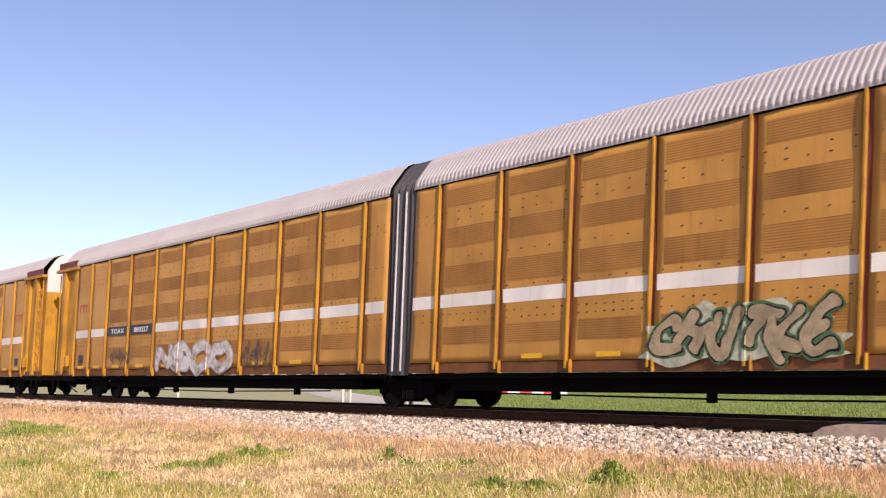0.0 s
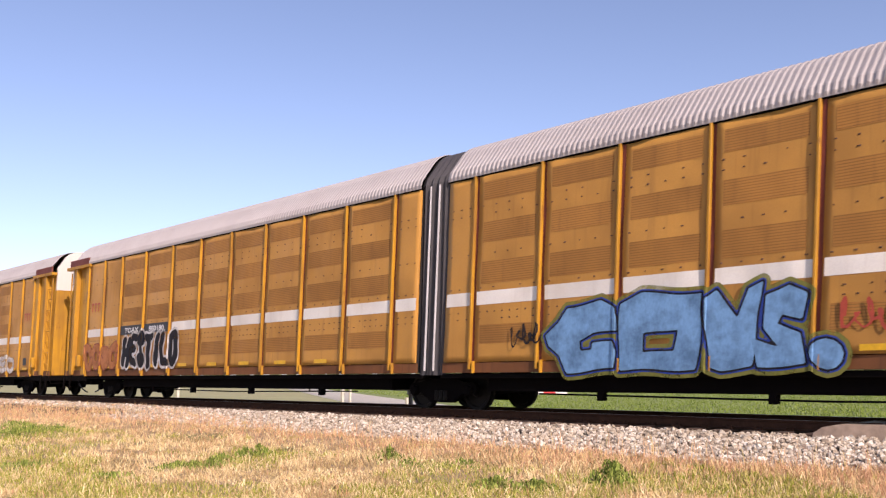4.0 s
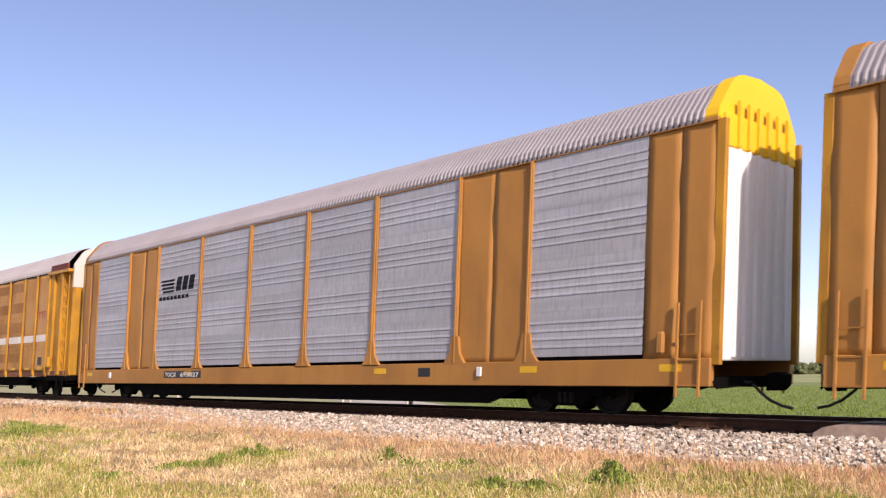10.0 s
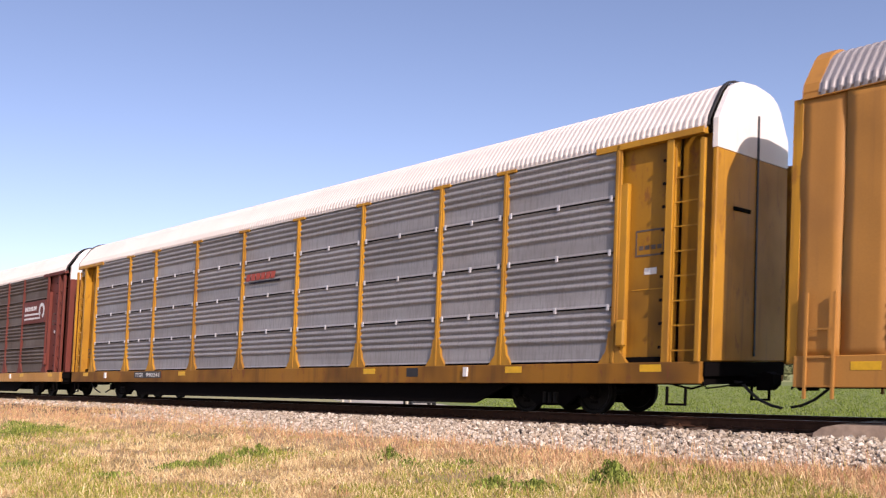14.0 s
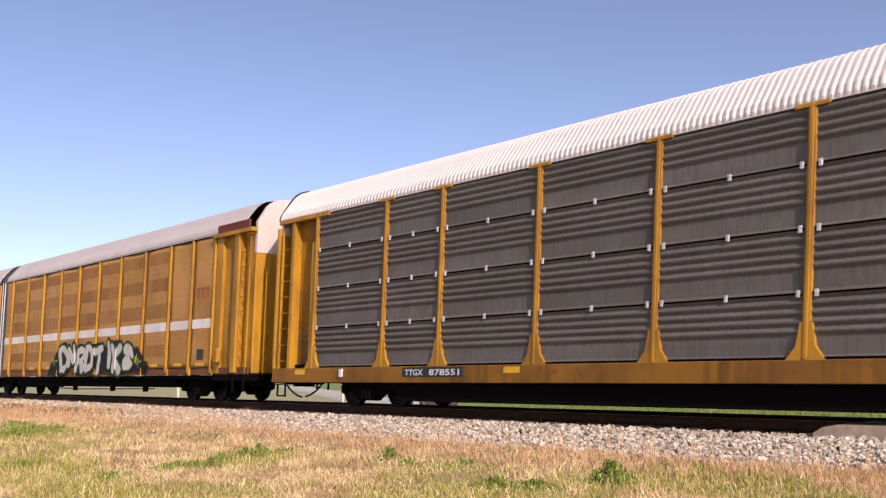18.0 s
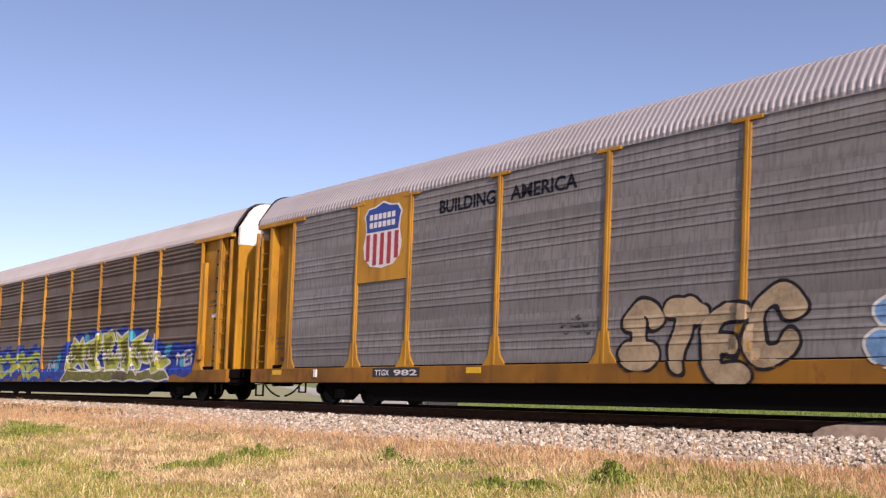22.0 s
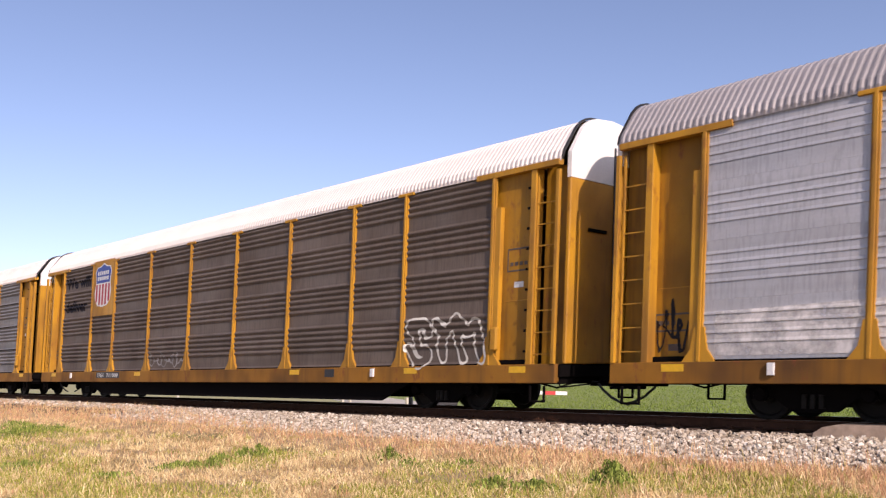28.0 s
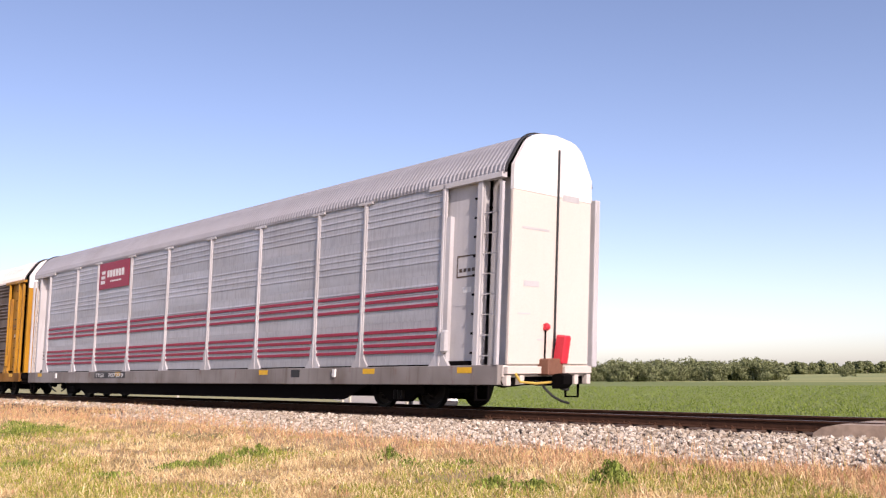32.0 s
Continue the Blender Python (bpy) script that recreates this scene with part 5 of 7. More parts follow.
f, r = pair(628.94, "880180")
sprayed(f, "COSO", -19.4, 1.05, 2.9, 0.95, SP_ORANGE, SP_RED, seed=14, **LONG, fat=0.07)
sprayed(f, "HESTILO", -16.1, 1.08, 4.1, 1.2, SP_BLACK, SP_WHITE, seed=15, **LONG, fat=0.04, wild=0.7, rim_w=0.075)
BLUE_LAYERS = [(0.13, SP_OLIVE), (0.06, SP_DEEP), (0.035, SP_BLACK), (0.0, SP_BLUE)]
for k, rings in enumerate((
        [[(3.42, 1.5), (3.77, 1.75), (4.0, 2.04), (4.79, 2.13), (5.13, 1.97), (5.15, 1.55), (4.61, 1.53), (4.28, 1.41), (4.32, 1.22), (4.59, 1.21), (4.58, 1.34), (5.06, 1.35), (5.15, 1.14), (5.14, 0.86), (4.03, 0.78), (3.81, 1.12), (3.52, 1.29)]],
        [[(5.23, 2.06), (5.67, 2.21), (6.9, 2.12), (6.92, 1.54), (6.84, 0.82), (5.26, 0.83), (5.2, 1.4)], [(5.73, 1.47), (6.46, 1.54), (6.37, 1.17), (5.72, 1.12)]],
        [[(6.96, 2.03), (7.17, 2.18), (7.61, 1.68), (7.75, 2.14), (8.0, 2.23), (7.94, 1.5), (7.86, 0.86), (7.31, 0.81), (7.08, 0.86)]],
        [[(8.05, 2.03), (8.45, 2.17), (8.75, 2.0), (8.71, 1.59), (8.37, 1.71), (8.3, 1.57), (8.69, 1.38), (8.75, 0.89), (7.94, 0.85), (7.85, 1.32), (8.32, 1.19), (8.07, 1.49)]],
        [[(9.1 + 0.27 * math.cos(i * 0.5236), 1.06 + 0.24 * math.sin(i * 0.5236)) for i in range(12)]])):
    painted_shape(r, rings, BLUE_LAYERS, 16 + k, 0.006 + 0.002 * k, 0.02, **LONG)
scribble(r, 2.5, 1.3, 0.8, 0.5, SP_BLACK, 31, **LONG, turns=5)
scribble(r, 9.3, 1.35, 0.9, 0.55, LOGO_RED, 32, **LONG, turns=5)

f, r = pair(584.86, "880145")
sprayed(r, "ROSN", 5.2, 0.9, 4.4, 0.6, SP_GREY, SP_WHITE, seed=18, **LONG)
scribble(r, 1.0, 0.95, 2.0, 0.7, SP_WHITE, 33, **LONG)
scribble(r, 10.8, 0.95, 3.0, 0.6, SP_GREY, 34, **LONG)
sprayed(f, "OS", -5.0, 0.95, 2.4, 0.8, SP_GREY, SP_WHITE, seed=19, **LONG)

f, r = pair(540.26, "880000")
painted_shape(r, [[(5.31, 1.15), (6.56, 1.12), (6.44, 1.61), (5.88, 2.22), (5.46, 1.76)]], [(0.0, SP_WASH)], 21, 0.006, 0.08, **LONG, label="faded white wash over old paint")

# three racks with wide painted bays
SLATE = plain("slate_lettering", (0.018, 0.018, 0.026), 0.75, gloss=0.1)


def slanted_emblem(car, x, z):
    """A plain emblem: slanting bars beside three blocks, over a thin row of bars."""
    for k in range(4):
        pts = [(x + 0.05 * k, z + 0.55 - 0.12 * k), (x + 0.95, z + 0.55 - 0.12 * k), (x + 0.90, z + 0.48 - 0.12 * k), (x - 0.05 + 0.05 * k, z + 0.48 - 0.12 * k)]
        put("emblem", flat_mesh("emblem", pts, [(0, 1, 2, 3)], SLATE, 0.006, **FLAT_R), car, label="plain slanting emblem bars")
    for k in range(3):
        pts = [(x + 1.02 + 0.42 * k, z + 0.14), (x + 1.36 + 0.42 * k, z + 0.14), (x + 1.46 + 0.42 * k, z + 0.6), (x + 1.12 + 0.42 * k, z + 0.6)]
        put("emblem", flat_mesh("emblem", pts, [(0, 1, 2, 3)], SLATE, 0.006, **FLAT_R), car, label="plain slanting emblem block")
    for k in range(8):
        pts = [(x - 0.1 + 0.26 * k, z - 0.12), (x + 0.1 + 0.26 * k, z - 0.12), (x + 0.1 + 0.26 * k, z + 0.0), (x - 0.1 + 0.26 * k, z + 0.0)]
        put("emblem", flat_mesh("emblem", pts, [(0, 1, 2, 3)], SLATE, 0.006, **FLAT_R), car, label="row of plain bars")


n1 = joins(panel_car("orange auto rack with bright zinc side sheets and a yellow end", ZINC_BRIGHT, ORANGE, ROOF_ZINC, YELLOW_NEW, "TOCX", "693027"), 503.65)
slanted_emblem(n1, -7.0, 3.4)
n2 = joins(panel_car("orange auto rack with bright zinc side sheets and a yellow end", ZINC_BRIGHT, ORANGE, ROOF_ZINC, YELLOW_NEW, "TOCX", "692996"), 474.71)
slanted_emblem(n2, -7.0, 3.4)

# oxide red rack
c1 = joins(rack_car("oxide red auto rack with grimy brown side sheets and white roof", ZINC_BROWN, OXIDE, ROOF_WHITE, YELLOW, wavy, WHITE, OXIDE, caps=False), 445.06)
sill_marks(c1, "TTGX", "992911", x=-7.8, w=2.9)
for a, b in ((-4.1, -1.5), (9.2, 11.75)):
    bar("sign_board", c1, a, b, -1.56, -1.53, 3.05, 4.0, OXIDE, 0.004, "red sign board with plain white bars")
    patch(c1, "sign_bar", a + 0.15, b - 0.55, 3.22, 3.30, WHITE_LETTER, -1.56)
    patch(c1, "sign_bar", a + 0.15, b - 0.5, 3.40, 3.48, WHITE_LETTER, -1.56)
    for k in range(7):
        patch(c1, "sign_bar", a + 0.2 + k * 0.2, a + 0.34 + k * 0.2, 3.60, 3.78, WHITE_LETTER, -1.56)
    ring = [(b - 0.38 + 0.33 * math.cos(i * 0.31), 3.56 + 0.33 * math.sin(i * 0.31)) for i in range(-4, 14)] + [(b - 0.38 + 0.18 * math.cos(i * 0.31), 3.56 + 0.18 * math.sin(i * 0.31)) for i in range(13, -5, -1)]
    n = len(ring) // 2
    put("sign_bar", flat_mesh("sign_bar", ring, [(i, i + 1, 2 * n - 2 - i, 2 * n - 1 - i) for i in range(n - 1)], WHITE_LETTER, 1.566), c1, label="plain white ring")

CLIP = plain("zinc_clip", (0.6, 0.6, 0.62), 0.5, 0.4)


def shield(car, x, z, w, h):
    """A shield of plain colours: blue upper field with bars, red and white stripes below."""
    half = [(0.0, 0.0), (0.30, 0.04), (0.46, 0.16), (0.50, 0.34), (0.44, 0.55), (0.46, 0.72), (0.5, 0.80), (0.40, 0.92), (0.22, 0.93), (0.0, 1.0)]
    out = half + [(-a, b) for a, b in half[-2:0:-1]]
    big = [(x + a * w, z + b * h) for a, b in out]
    bar("sign_board", car, x - 0.93, x + 0.93, -1.545, -1.53, z - 0.32, z + h + 0.12, YELLOW_TRIM, 0.003, "yellow sign board")
    put("shield", flat_mesh("shield", big, [tuple(range(len(big)))], WHITE_LETTER, 1.551), car, label="plain shield in blue, white and red")
    for k in range(5):
        xa = x + (-0.42 + 0.185 * k) * w
        lo = 0.12 if k in (0, 4) else 0.05
        put("shield", flat_mesh("shield", [(xa, z + lo * h), (xa + 0.1 * w, z + lo * h), (xa + 0.1 * w, z + 0.52 * h), (xa, z + 0.52 * h)], [(0, 1, 2, 3)], RED_PAINT, 1.557), car)
    top = [(x + a * w * 0.94, z + b * h) for a, b in ((-0.43, 0.55), (0.43, 0.55), (0.46, 0.72), (0.49, 0.80), (0.39, 0.9), (0.21, 0.91), (0, 0.97), (-0.21, 0.91), (-0.39, 0.9), (-0.49, 0.8), (-0.46, 0.72))]
    put("shield", flat_mesh("shield", top, [tuple(range(len(top)))], BLUE_PAINT, 1.557), car)
    for zz in (0.61, 0.73):
        for k in range(6):
            xa = x + (-0.34 + 0.115 * k) * w
            put("shield", flat_mesh("shield", [(xa, z + zz * h), (xa + 0.085 * w, z + zz * h), (xa + 0.085 * w, z + (zz + 0.085) * h), (xa, z + (zz + 0.085) * h)], [(0, 1, 2, 3)], WHITE_LETTER, 1.563), car)


def red_mark(car, x, z):
    """A slanting row of red bars with a dark line under it."""
    for k in range(6):
        pts = [(x + 0.26 * k, z), (x + 0.22 + 0.26 * k, z), (x + 0.27 + 0.26 * k, z + 0.2), (x + 0.05 + 0.26 * k, z + 0.2)]
        put("mark", flat_mesh("mark", pts, [(0, 1, 2, 3)], LOGO_RED, 1.535), car, label="plain red bars")
    put("mark", flat_mesh("mark", [(x + 0.2, z - 0.1), (x + 1.8, z - 0.1), (x + 1.8, z - 0.04), (x + 0.2, z - 0.04)], [(0, 1, 2, 3)], SLATE, 1.535), car)


def marks_row(car, x, z, n, w, h, mat, y=-1.556, label="row of plain bars"):
    for k in range(n):
        patch(car, "mark", x + k * w * 1.3, x + k * w * 1.3 + w, z, z + h, mat, y, label)



y1 = joins(rack_car("yellow auto rack with clean grey side sheets and white roof", ZINC_CLEAN, YELLOW_TRIM, ROOF_WHITE, clips=CLIP), 416.37)
sill_marks(y1, "TTGX", "990241", x=-8.2)
red_mark(y1, -1.2, 3.5)

n3 = joins(panel_car("orange auto rack with bright zinc side sheets and a yellow end", ZINC_BRIGHT, ORANGE, ROOF_ZINC, YELLOW_NEW, "TOCX", "693017"), 387.5)
marks_row(n3, -8.9, 4.25, 2, 0.5, 0.4, WHITE_LETTER, -1.522)
marks_row(n3, -8.9, 4.02, 7, 0.13, 0.1, WHITE_LETTER, -1.522)

f, r = pair(351.25, "880162")
sprayed(f, "AOSD", -10.2, 1.0, 3.4, 0.75, SP_WASH, SP_GREY, seed=41, **LONG, fat=0.03, wild=2.2, rim_w=0.03)
sprayed(f, "COMO", -5.0, 0.95, 4.6, 0.85, SP_WASH, SP_GREY, seed=42, **LONG, fat=0.03, wild=1.6, rim_w=0.03)
for q, ring in enumerate(([(6.14, 0.86), (6.4, 1.28), (6.93, 1.72), (7.15, 1.95), (7.76, 2.17), (8.05, 2.06), (8.3, 0.86)], [(13.84, 1.46), (14.0, 1.7), (14.28, 1.74), (14.63, 1.53), (14.78, 1.35), (15.12, 1.3), (15.18, 0.9), (14.75, 0.88), (13.98, 0.97)], [(8.2, 1.1), (8.6, 1.95), (9.6, 1.8), (10.6, 2.05), (11.8, 1.9), (12.6, 2.05), (13.6, 1.9), (13.9, 1.1), (11.0, 0.95)])):
    painted_shape(r, [ring], [(0.0, SP_BLACK)], 40 + q, 0.006, 0.05, **LONG, label="sprayed black cloud behind the lettering")
sprayed(r, "DNROTIKS", 7.3, 0.92, 6.7, 1.06, SP_BONE, SP_GREEN, seed=43, **LONG, fat=0.05, wild=1.9, rim=SP_BLACK, rim_w=0.06)
scribble(r, 6.55, 1.2, 0.45, 0.45, SP_LIME, 45, **LONG, turns=4)
scribble(r, 14.15, 1.05, 0.45, 0.5, SP_LIME, 46, **LONG, turns=4)
scribble(f, -19.0, 1.3, 1.1, 0.7, WEAR_DARK, 44, **LONG, turns=4)

g1 = joins(rack_car("yellow auto rack with dull grey side sheets and white roof", ZINC_DULL, YELLOW_TRIM, ROOF_WHITE, clips=CLIP), 314.81)
sill_marks(g1, "TTGX", "878551", x=-8.2)
bar("sign_board", g1, 4.4, 6.9, -1.535, -1.525, 3.1, 4.0, ZINC, 0.003, "pale sign board with red bars")
red_mark(g1, 4.8, 3.5)

up1 = joins(rack_car("yellow auto rack with pale grey ribbed sheets and a striped shield", ZINC, YELLOW_TRIM, ROOF_ZINC, surf=ribbed, seams=False), 285.86)
shield(up1, -8.04, 3.35, 1.45, 1.65)
lettering(up1, "BUILDING", -6.1, 4.42, 0.30, SLATE, 0, width=1.75, thick=0.012, **DRAPE_R)
lettering(up1, "AMERICA", -3.9, 4.42, 0.30, SLATE, 0, width=1.75, thick=0.012, **DRAPE_R)
sill_marks(up1, "TTGX", "980531", x=-6.5, w=2.4)
sprayed(up1, "NOSA", -11.6, 0.72, 4.2, 1.45, SP_DARK, SP_BLACK, seed=51, fat=0.05, wild=1.7, rim=SP_BONE, **DRAPE_R)
sprayed(up1, "TILS", -6.1, 0.95, 2.8, 1.15, SP_TAN, SP_BLACK, seed=52, fat=0.06, wild=1.2, rim=SP_BONE, **DRAPE_R)
sprayed(up1, "STMO", -1.0, 1.02, 3.5, 0.85, None, SP_BLACK, seed=53, fat=0.06, rim_w=0.06, wild=1.3, **DRAPE_R)
scribble(up1, 2.5, 1.2, 0.7, 0.7, SP_BLACK, 54, **DRAPE, turns=4)
scribble(up1, 3.3, 1.25, 0.6, 0.4, SP_BLACK, 55, **DRAPE, turns=4)
marks_row(up1, 5.7, 0.73, 3, 0.3, 0.18, WHITE_LETTER)

b1 = joins(rack_car("yellow auto rack with grimy brown sheets under blue and lime graffiti", ZINC_BROWN, YELLOW_TRIM, ROOF_PALE, seams=False), 257.02)
ring = [(-12.5 + 0.36 * math.cos(i * 0.2618), 4.2 + 0.42 * math.sin(i * 0.2618)) for i in range(24)]
put("emblem", flat_mesh("emblem", ring, [tuple(range(24))], SLATE, 1.284), b1, label="plain dark round emblem")
put("emblem", flat_mesh("emblem", [(-12.5 + 0.87 * (x + 12.5), 4.2 + 0.87 * (z - 4.2)) for x, z in ring], [tuple(range(24))], SP_WASH, 1.287), b1, label="faded pale face of the emblem")
patch(b1, "emblem", -12.57, -12.43, 3.86, 4.54, BLUE_PAINT, -1.290, "blue upright bar of the emblem")
patch(b1, "emblem", -12.76, -12.24, 4.15, 4.25, BLUE_PAINT, -1.292, "blue level bar of the emblem")
for zz in (3.99, 4.33):
    patch(b1, "emblem", -12.73, -12.60, zz, zz + 0.08, SP_GREEN, -1.290, "dark bar of the emblem")
    patch(b1, "emblem", -12.40, -12.27, zz, zz + 0.08, SP_GREEN, -1.290, "dark bar of the emblem")
sprayed(b1, "AMORE", -9.8, 0.85, 8.2, 1.0, SP_LIME, SP_BLUE, SP_DEEP, seed=55, fat=0.04, wild=2.6, rim=SP_DEEP, rim_w=0.05, cloud=0.56, **DRAPE)
painted_shape(b1, [[(-1.58, 0.66), (-1.28, 1.09), (0.34, 1.59), (1.17, 2.07), (2.39, 2.43), (4.41, 2.54), (5.78, 2.49), (7.23, 2.47), (8.31, 2.27), (9.01, 1.94), (10.02, 1.79), (11.7, 1.83), (11.7, 0.83), (10.1, 0.74), (9.98, 0.63)]], [(0.0, SP_DEEP)], 3, 0.005, 0.07, **DRAPE, label="sprayed deep blue cloud behind the lettering")
for q, (x, z) in enumerate(((0.5, 1.5), (0.25, 1.15), (7.1, 2.2), (9.9, 1.65), (3.2, 2.2), (10.9, 1.2))):
    painted_shape(b1, [[(x + 0.22 * math.cos(i * 0.7), z + 0.2 * math.sin(i * 0.7)) for i in range(9)]], [(0.0, SP_CYAN)], 60 + q, 0.009, 0.05, **DRAPE, label="turquoise sprayed spot")
painted_shape(b1, [[(0.98, 0.62), (1.59, 1.1), (3.28, 0.97), (5.58, 1.08), (7.84, 0.91), (9.14, 1.03), (9.79, 0.93), (10.12, 0.68)]], [(0.06, SP_BONE), (0.0, SP_OLIVE)], 4, 0.010, 0.03, **DRAPE, label="olive sprayed base of the lettering")
for k, ring in enumerate((
        [(1.32, 1.05), (1.91, 2.3), (2.41, 1.98), (2.76, 2.25), (2.99, 1.97), (2.93, 1.5), (3.04, 1.03), (2.45, 1.3), (1.94, 1.14)],
        [(2.97, 1.95), (3.69, 2.11), (4.49, 2.39), (4.61, 1.89), (4.32, 1.46), (4.58, 1.01), (3.74, 1.02), (3.1, 1.38)],
        [(4.7, 2.33), (5.52, 2.4), (5.76, 2.04), (5.42, 1.64), (5.82, 1.41), (6.03, 1.82), (6.2, 1.4), (5.97, 1.02), (5.04, 1.03), (4.81, 1.55)],
        [(5.81, 2.38), (6.3, 2.12), (6.91, 2.36), (7.05, 1.77), (7.32, 1.36), (7.06, 0.95), (6.34, 1.06), (6.21, 1.71)],
        [(7.25, 1.95), (8.27, 2.34), (8.01, 1.91), (8.55, 1.83), (8.34, 1.51), (8.47, 1.23), (7.93, 1.34), (7.73, 0.84), (7.28, 1.16)],
        [(8.46, 1.51), (8.97, 2.16), (8.98, 1.6), (9.33, 1.53), (9.15, 1.32), (9.68, 1.37), (10.0, 1.23), (9.52, 1.02), (8.86, 0.92), (8.66, 1.13)])):
    painted_shape(b1, [ring], [(0.07, SP_BONE), (-0.01, SP_LIME), (-0.16, SP_OLIVE)], 50 + k, 0.013 + 0.002 * k, 0.03, **DRAPE)
    scribble(b1, min(p[0] for p in ring) + 0.2, 1.25, 0.6, 0.55, SP_BONE, 90 + k, 0.06, **{**DRAPE, "skin": lambda a, c: DRAPE["skin"](a, c) - 0.022}, turns=2)
sprayed(b1, "MB", 10.4, 1.1, 1.2, 0.5, SP_WHITE, SP_DEEP, SP_DEEP, seed=57, fat=0.02, **DRAPE, cloud=0.6)
sprayed(b1, "AWR", -0.7, 1.05, 1.0, 0.4, SP_WHITE, SP_CYAN, seed=58, fat=0.02, **DRAPE)
marks_row(b1, 6.0, 0.73, 3, 0.3, 0.18, WEAR_DARK, -1.64)

up2 = joins(rack_car("yellow auto rack with pale grey ribbed sheets and a striped shield", ZINC, YELLOW_TRIM, ROOF_ZINC, surf=ribbed, seams=False), 228.22)
shield(up2, -8.04, 3.35, 1.45, 1.65)
lettering(up2, "BUILDING", -6.1, 4.42, 0.30, SLATE, 0, width=1.75, thick=0.012, **DRAPE_R)
lettering(up2, "AMERICA", -3.9, 4.42, 0.30, SLATE, 0, width=1.75, thick=0.012, **DRAPE_R)
sill_marks(up2, "TTGX", "982", x=-8.2, w=1.7)
sprayed(up2, "STEC", -0.95, 0.7, 3.3, 1.4, SP_TAN, SP_BLACK, seed=61, fat=0.04, wild=1.2, **DRAPE_R)
sprayed(up2, "SIT", 3.5, 0.75, 2.2, 1.2, SP_BLUE, SP_BONE, seed=62, fat=0.06, wild=0.8, **DRAPE_R)
scribble(up2, -2.4, 1.5, 0.7, 0.4, SP_DARK, 67, **DRAPE, turns=4)
scribble(up2, 6.0, 1.25, 0.8, 0.5, SP_DARK, 68, **DRAPE, turns=4)

rr = joins(rack_car("yellow auto rack with rust-streaked pale sheets and rusted brown roof", ZINC_RUSTY, RUSTY_TRIM, ROOF_RUST, clips=STEEL_AND_SHADE, caps=False), 199.48)
sill_marks(rr, "TTGX", "254535", x=-7.5, w=2.6)
sprayed(rr, "IRRE", -11.4, 2.05, 2.4, 0.95, SP_SILVER, SP_BLACK, seed=63, fat=0.02, wild=0.1, **DRAPE)
for a, b, c, d in ((-11.25, -10.7, 1.68, 1.95), (-10.0, -9.2, 1.72, 1.93), (-10.75, -9.8, 1.38, 1.58)):
    put("graffiti", flat_mesh("patch", [(a, c), (b, c), (b, d), (a, d)], [(0, 1, 2, 3)], SP_BLACK, 0.006, **FLAT), rr, label="painted-out black block")
scribble(rr, -4.0, 1.2, 3.0, 0.9, SP_GREY, 64, **DRAPE)
scribble(rr, 0.5, 1.2, 3.2, 0.8, SP_GREY, 65, **DRAPE)
bar("patch_sheet", rr, -9.0 + 0.15, -7.15, -1.545, -1.53, 3.1, 5.0, ZINC, 0.004, "plain replaced sheet")
marks_row(rr, 5.2, 0.73, 3, 0.35, 0.18, WHITE_LETTER)

wd = joins(rack_car("yellow auto rack covered from end to end in tall red graffiti", ZINC_DULL, YELLOW_TRIM, ROOF_PALE, seams=False), 170.60)
lettering(wd, "We", -11.71, 4.25, 0.44, SLATE, 0, width=0.88, thick=0.03, **DRAPE, lift=0.024)
lettering(wd, "del", -11.71, 3.15, 0.44, SLATE, 0, width=0.66, thick=0.03, **DRAPE, lift=0.024)
sill_marks(wd, "TTGX", "973405", x=-7.6, w=2.8, lift=0.03)
put("graffiti", flat_mesh("patch", [(-11.75, 1.1), (-11.6, 1.1), (-10.6, 4.98), (-11.75, 4.98)], [(0, 1, 2, 3)], SP_GREY, 0.005, **FLAT), wd, label="pale ground beside the letters")
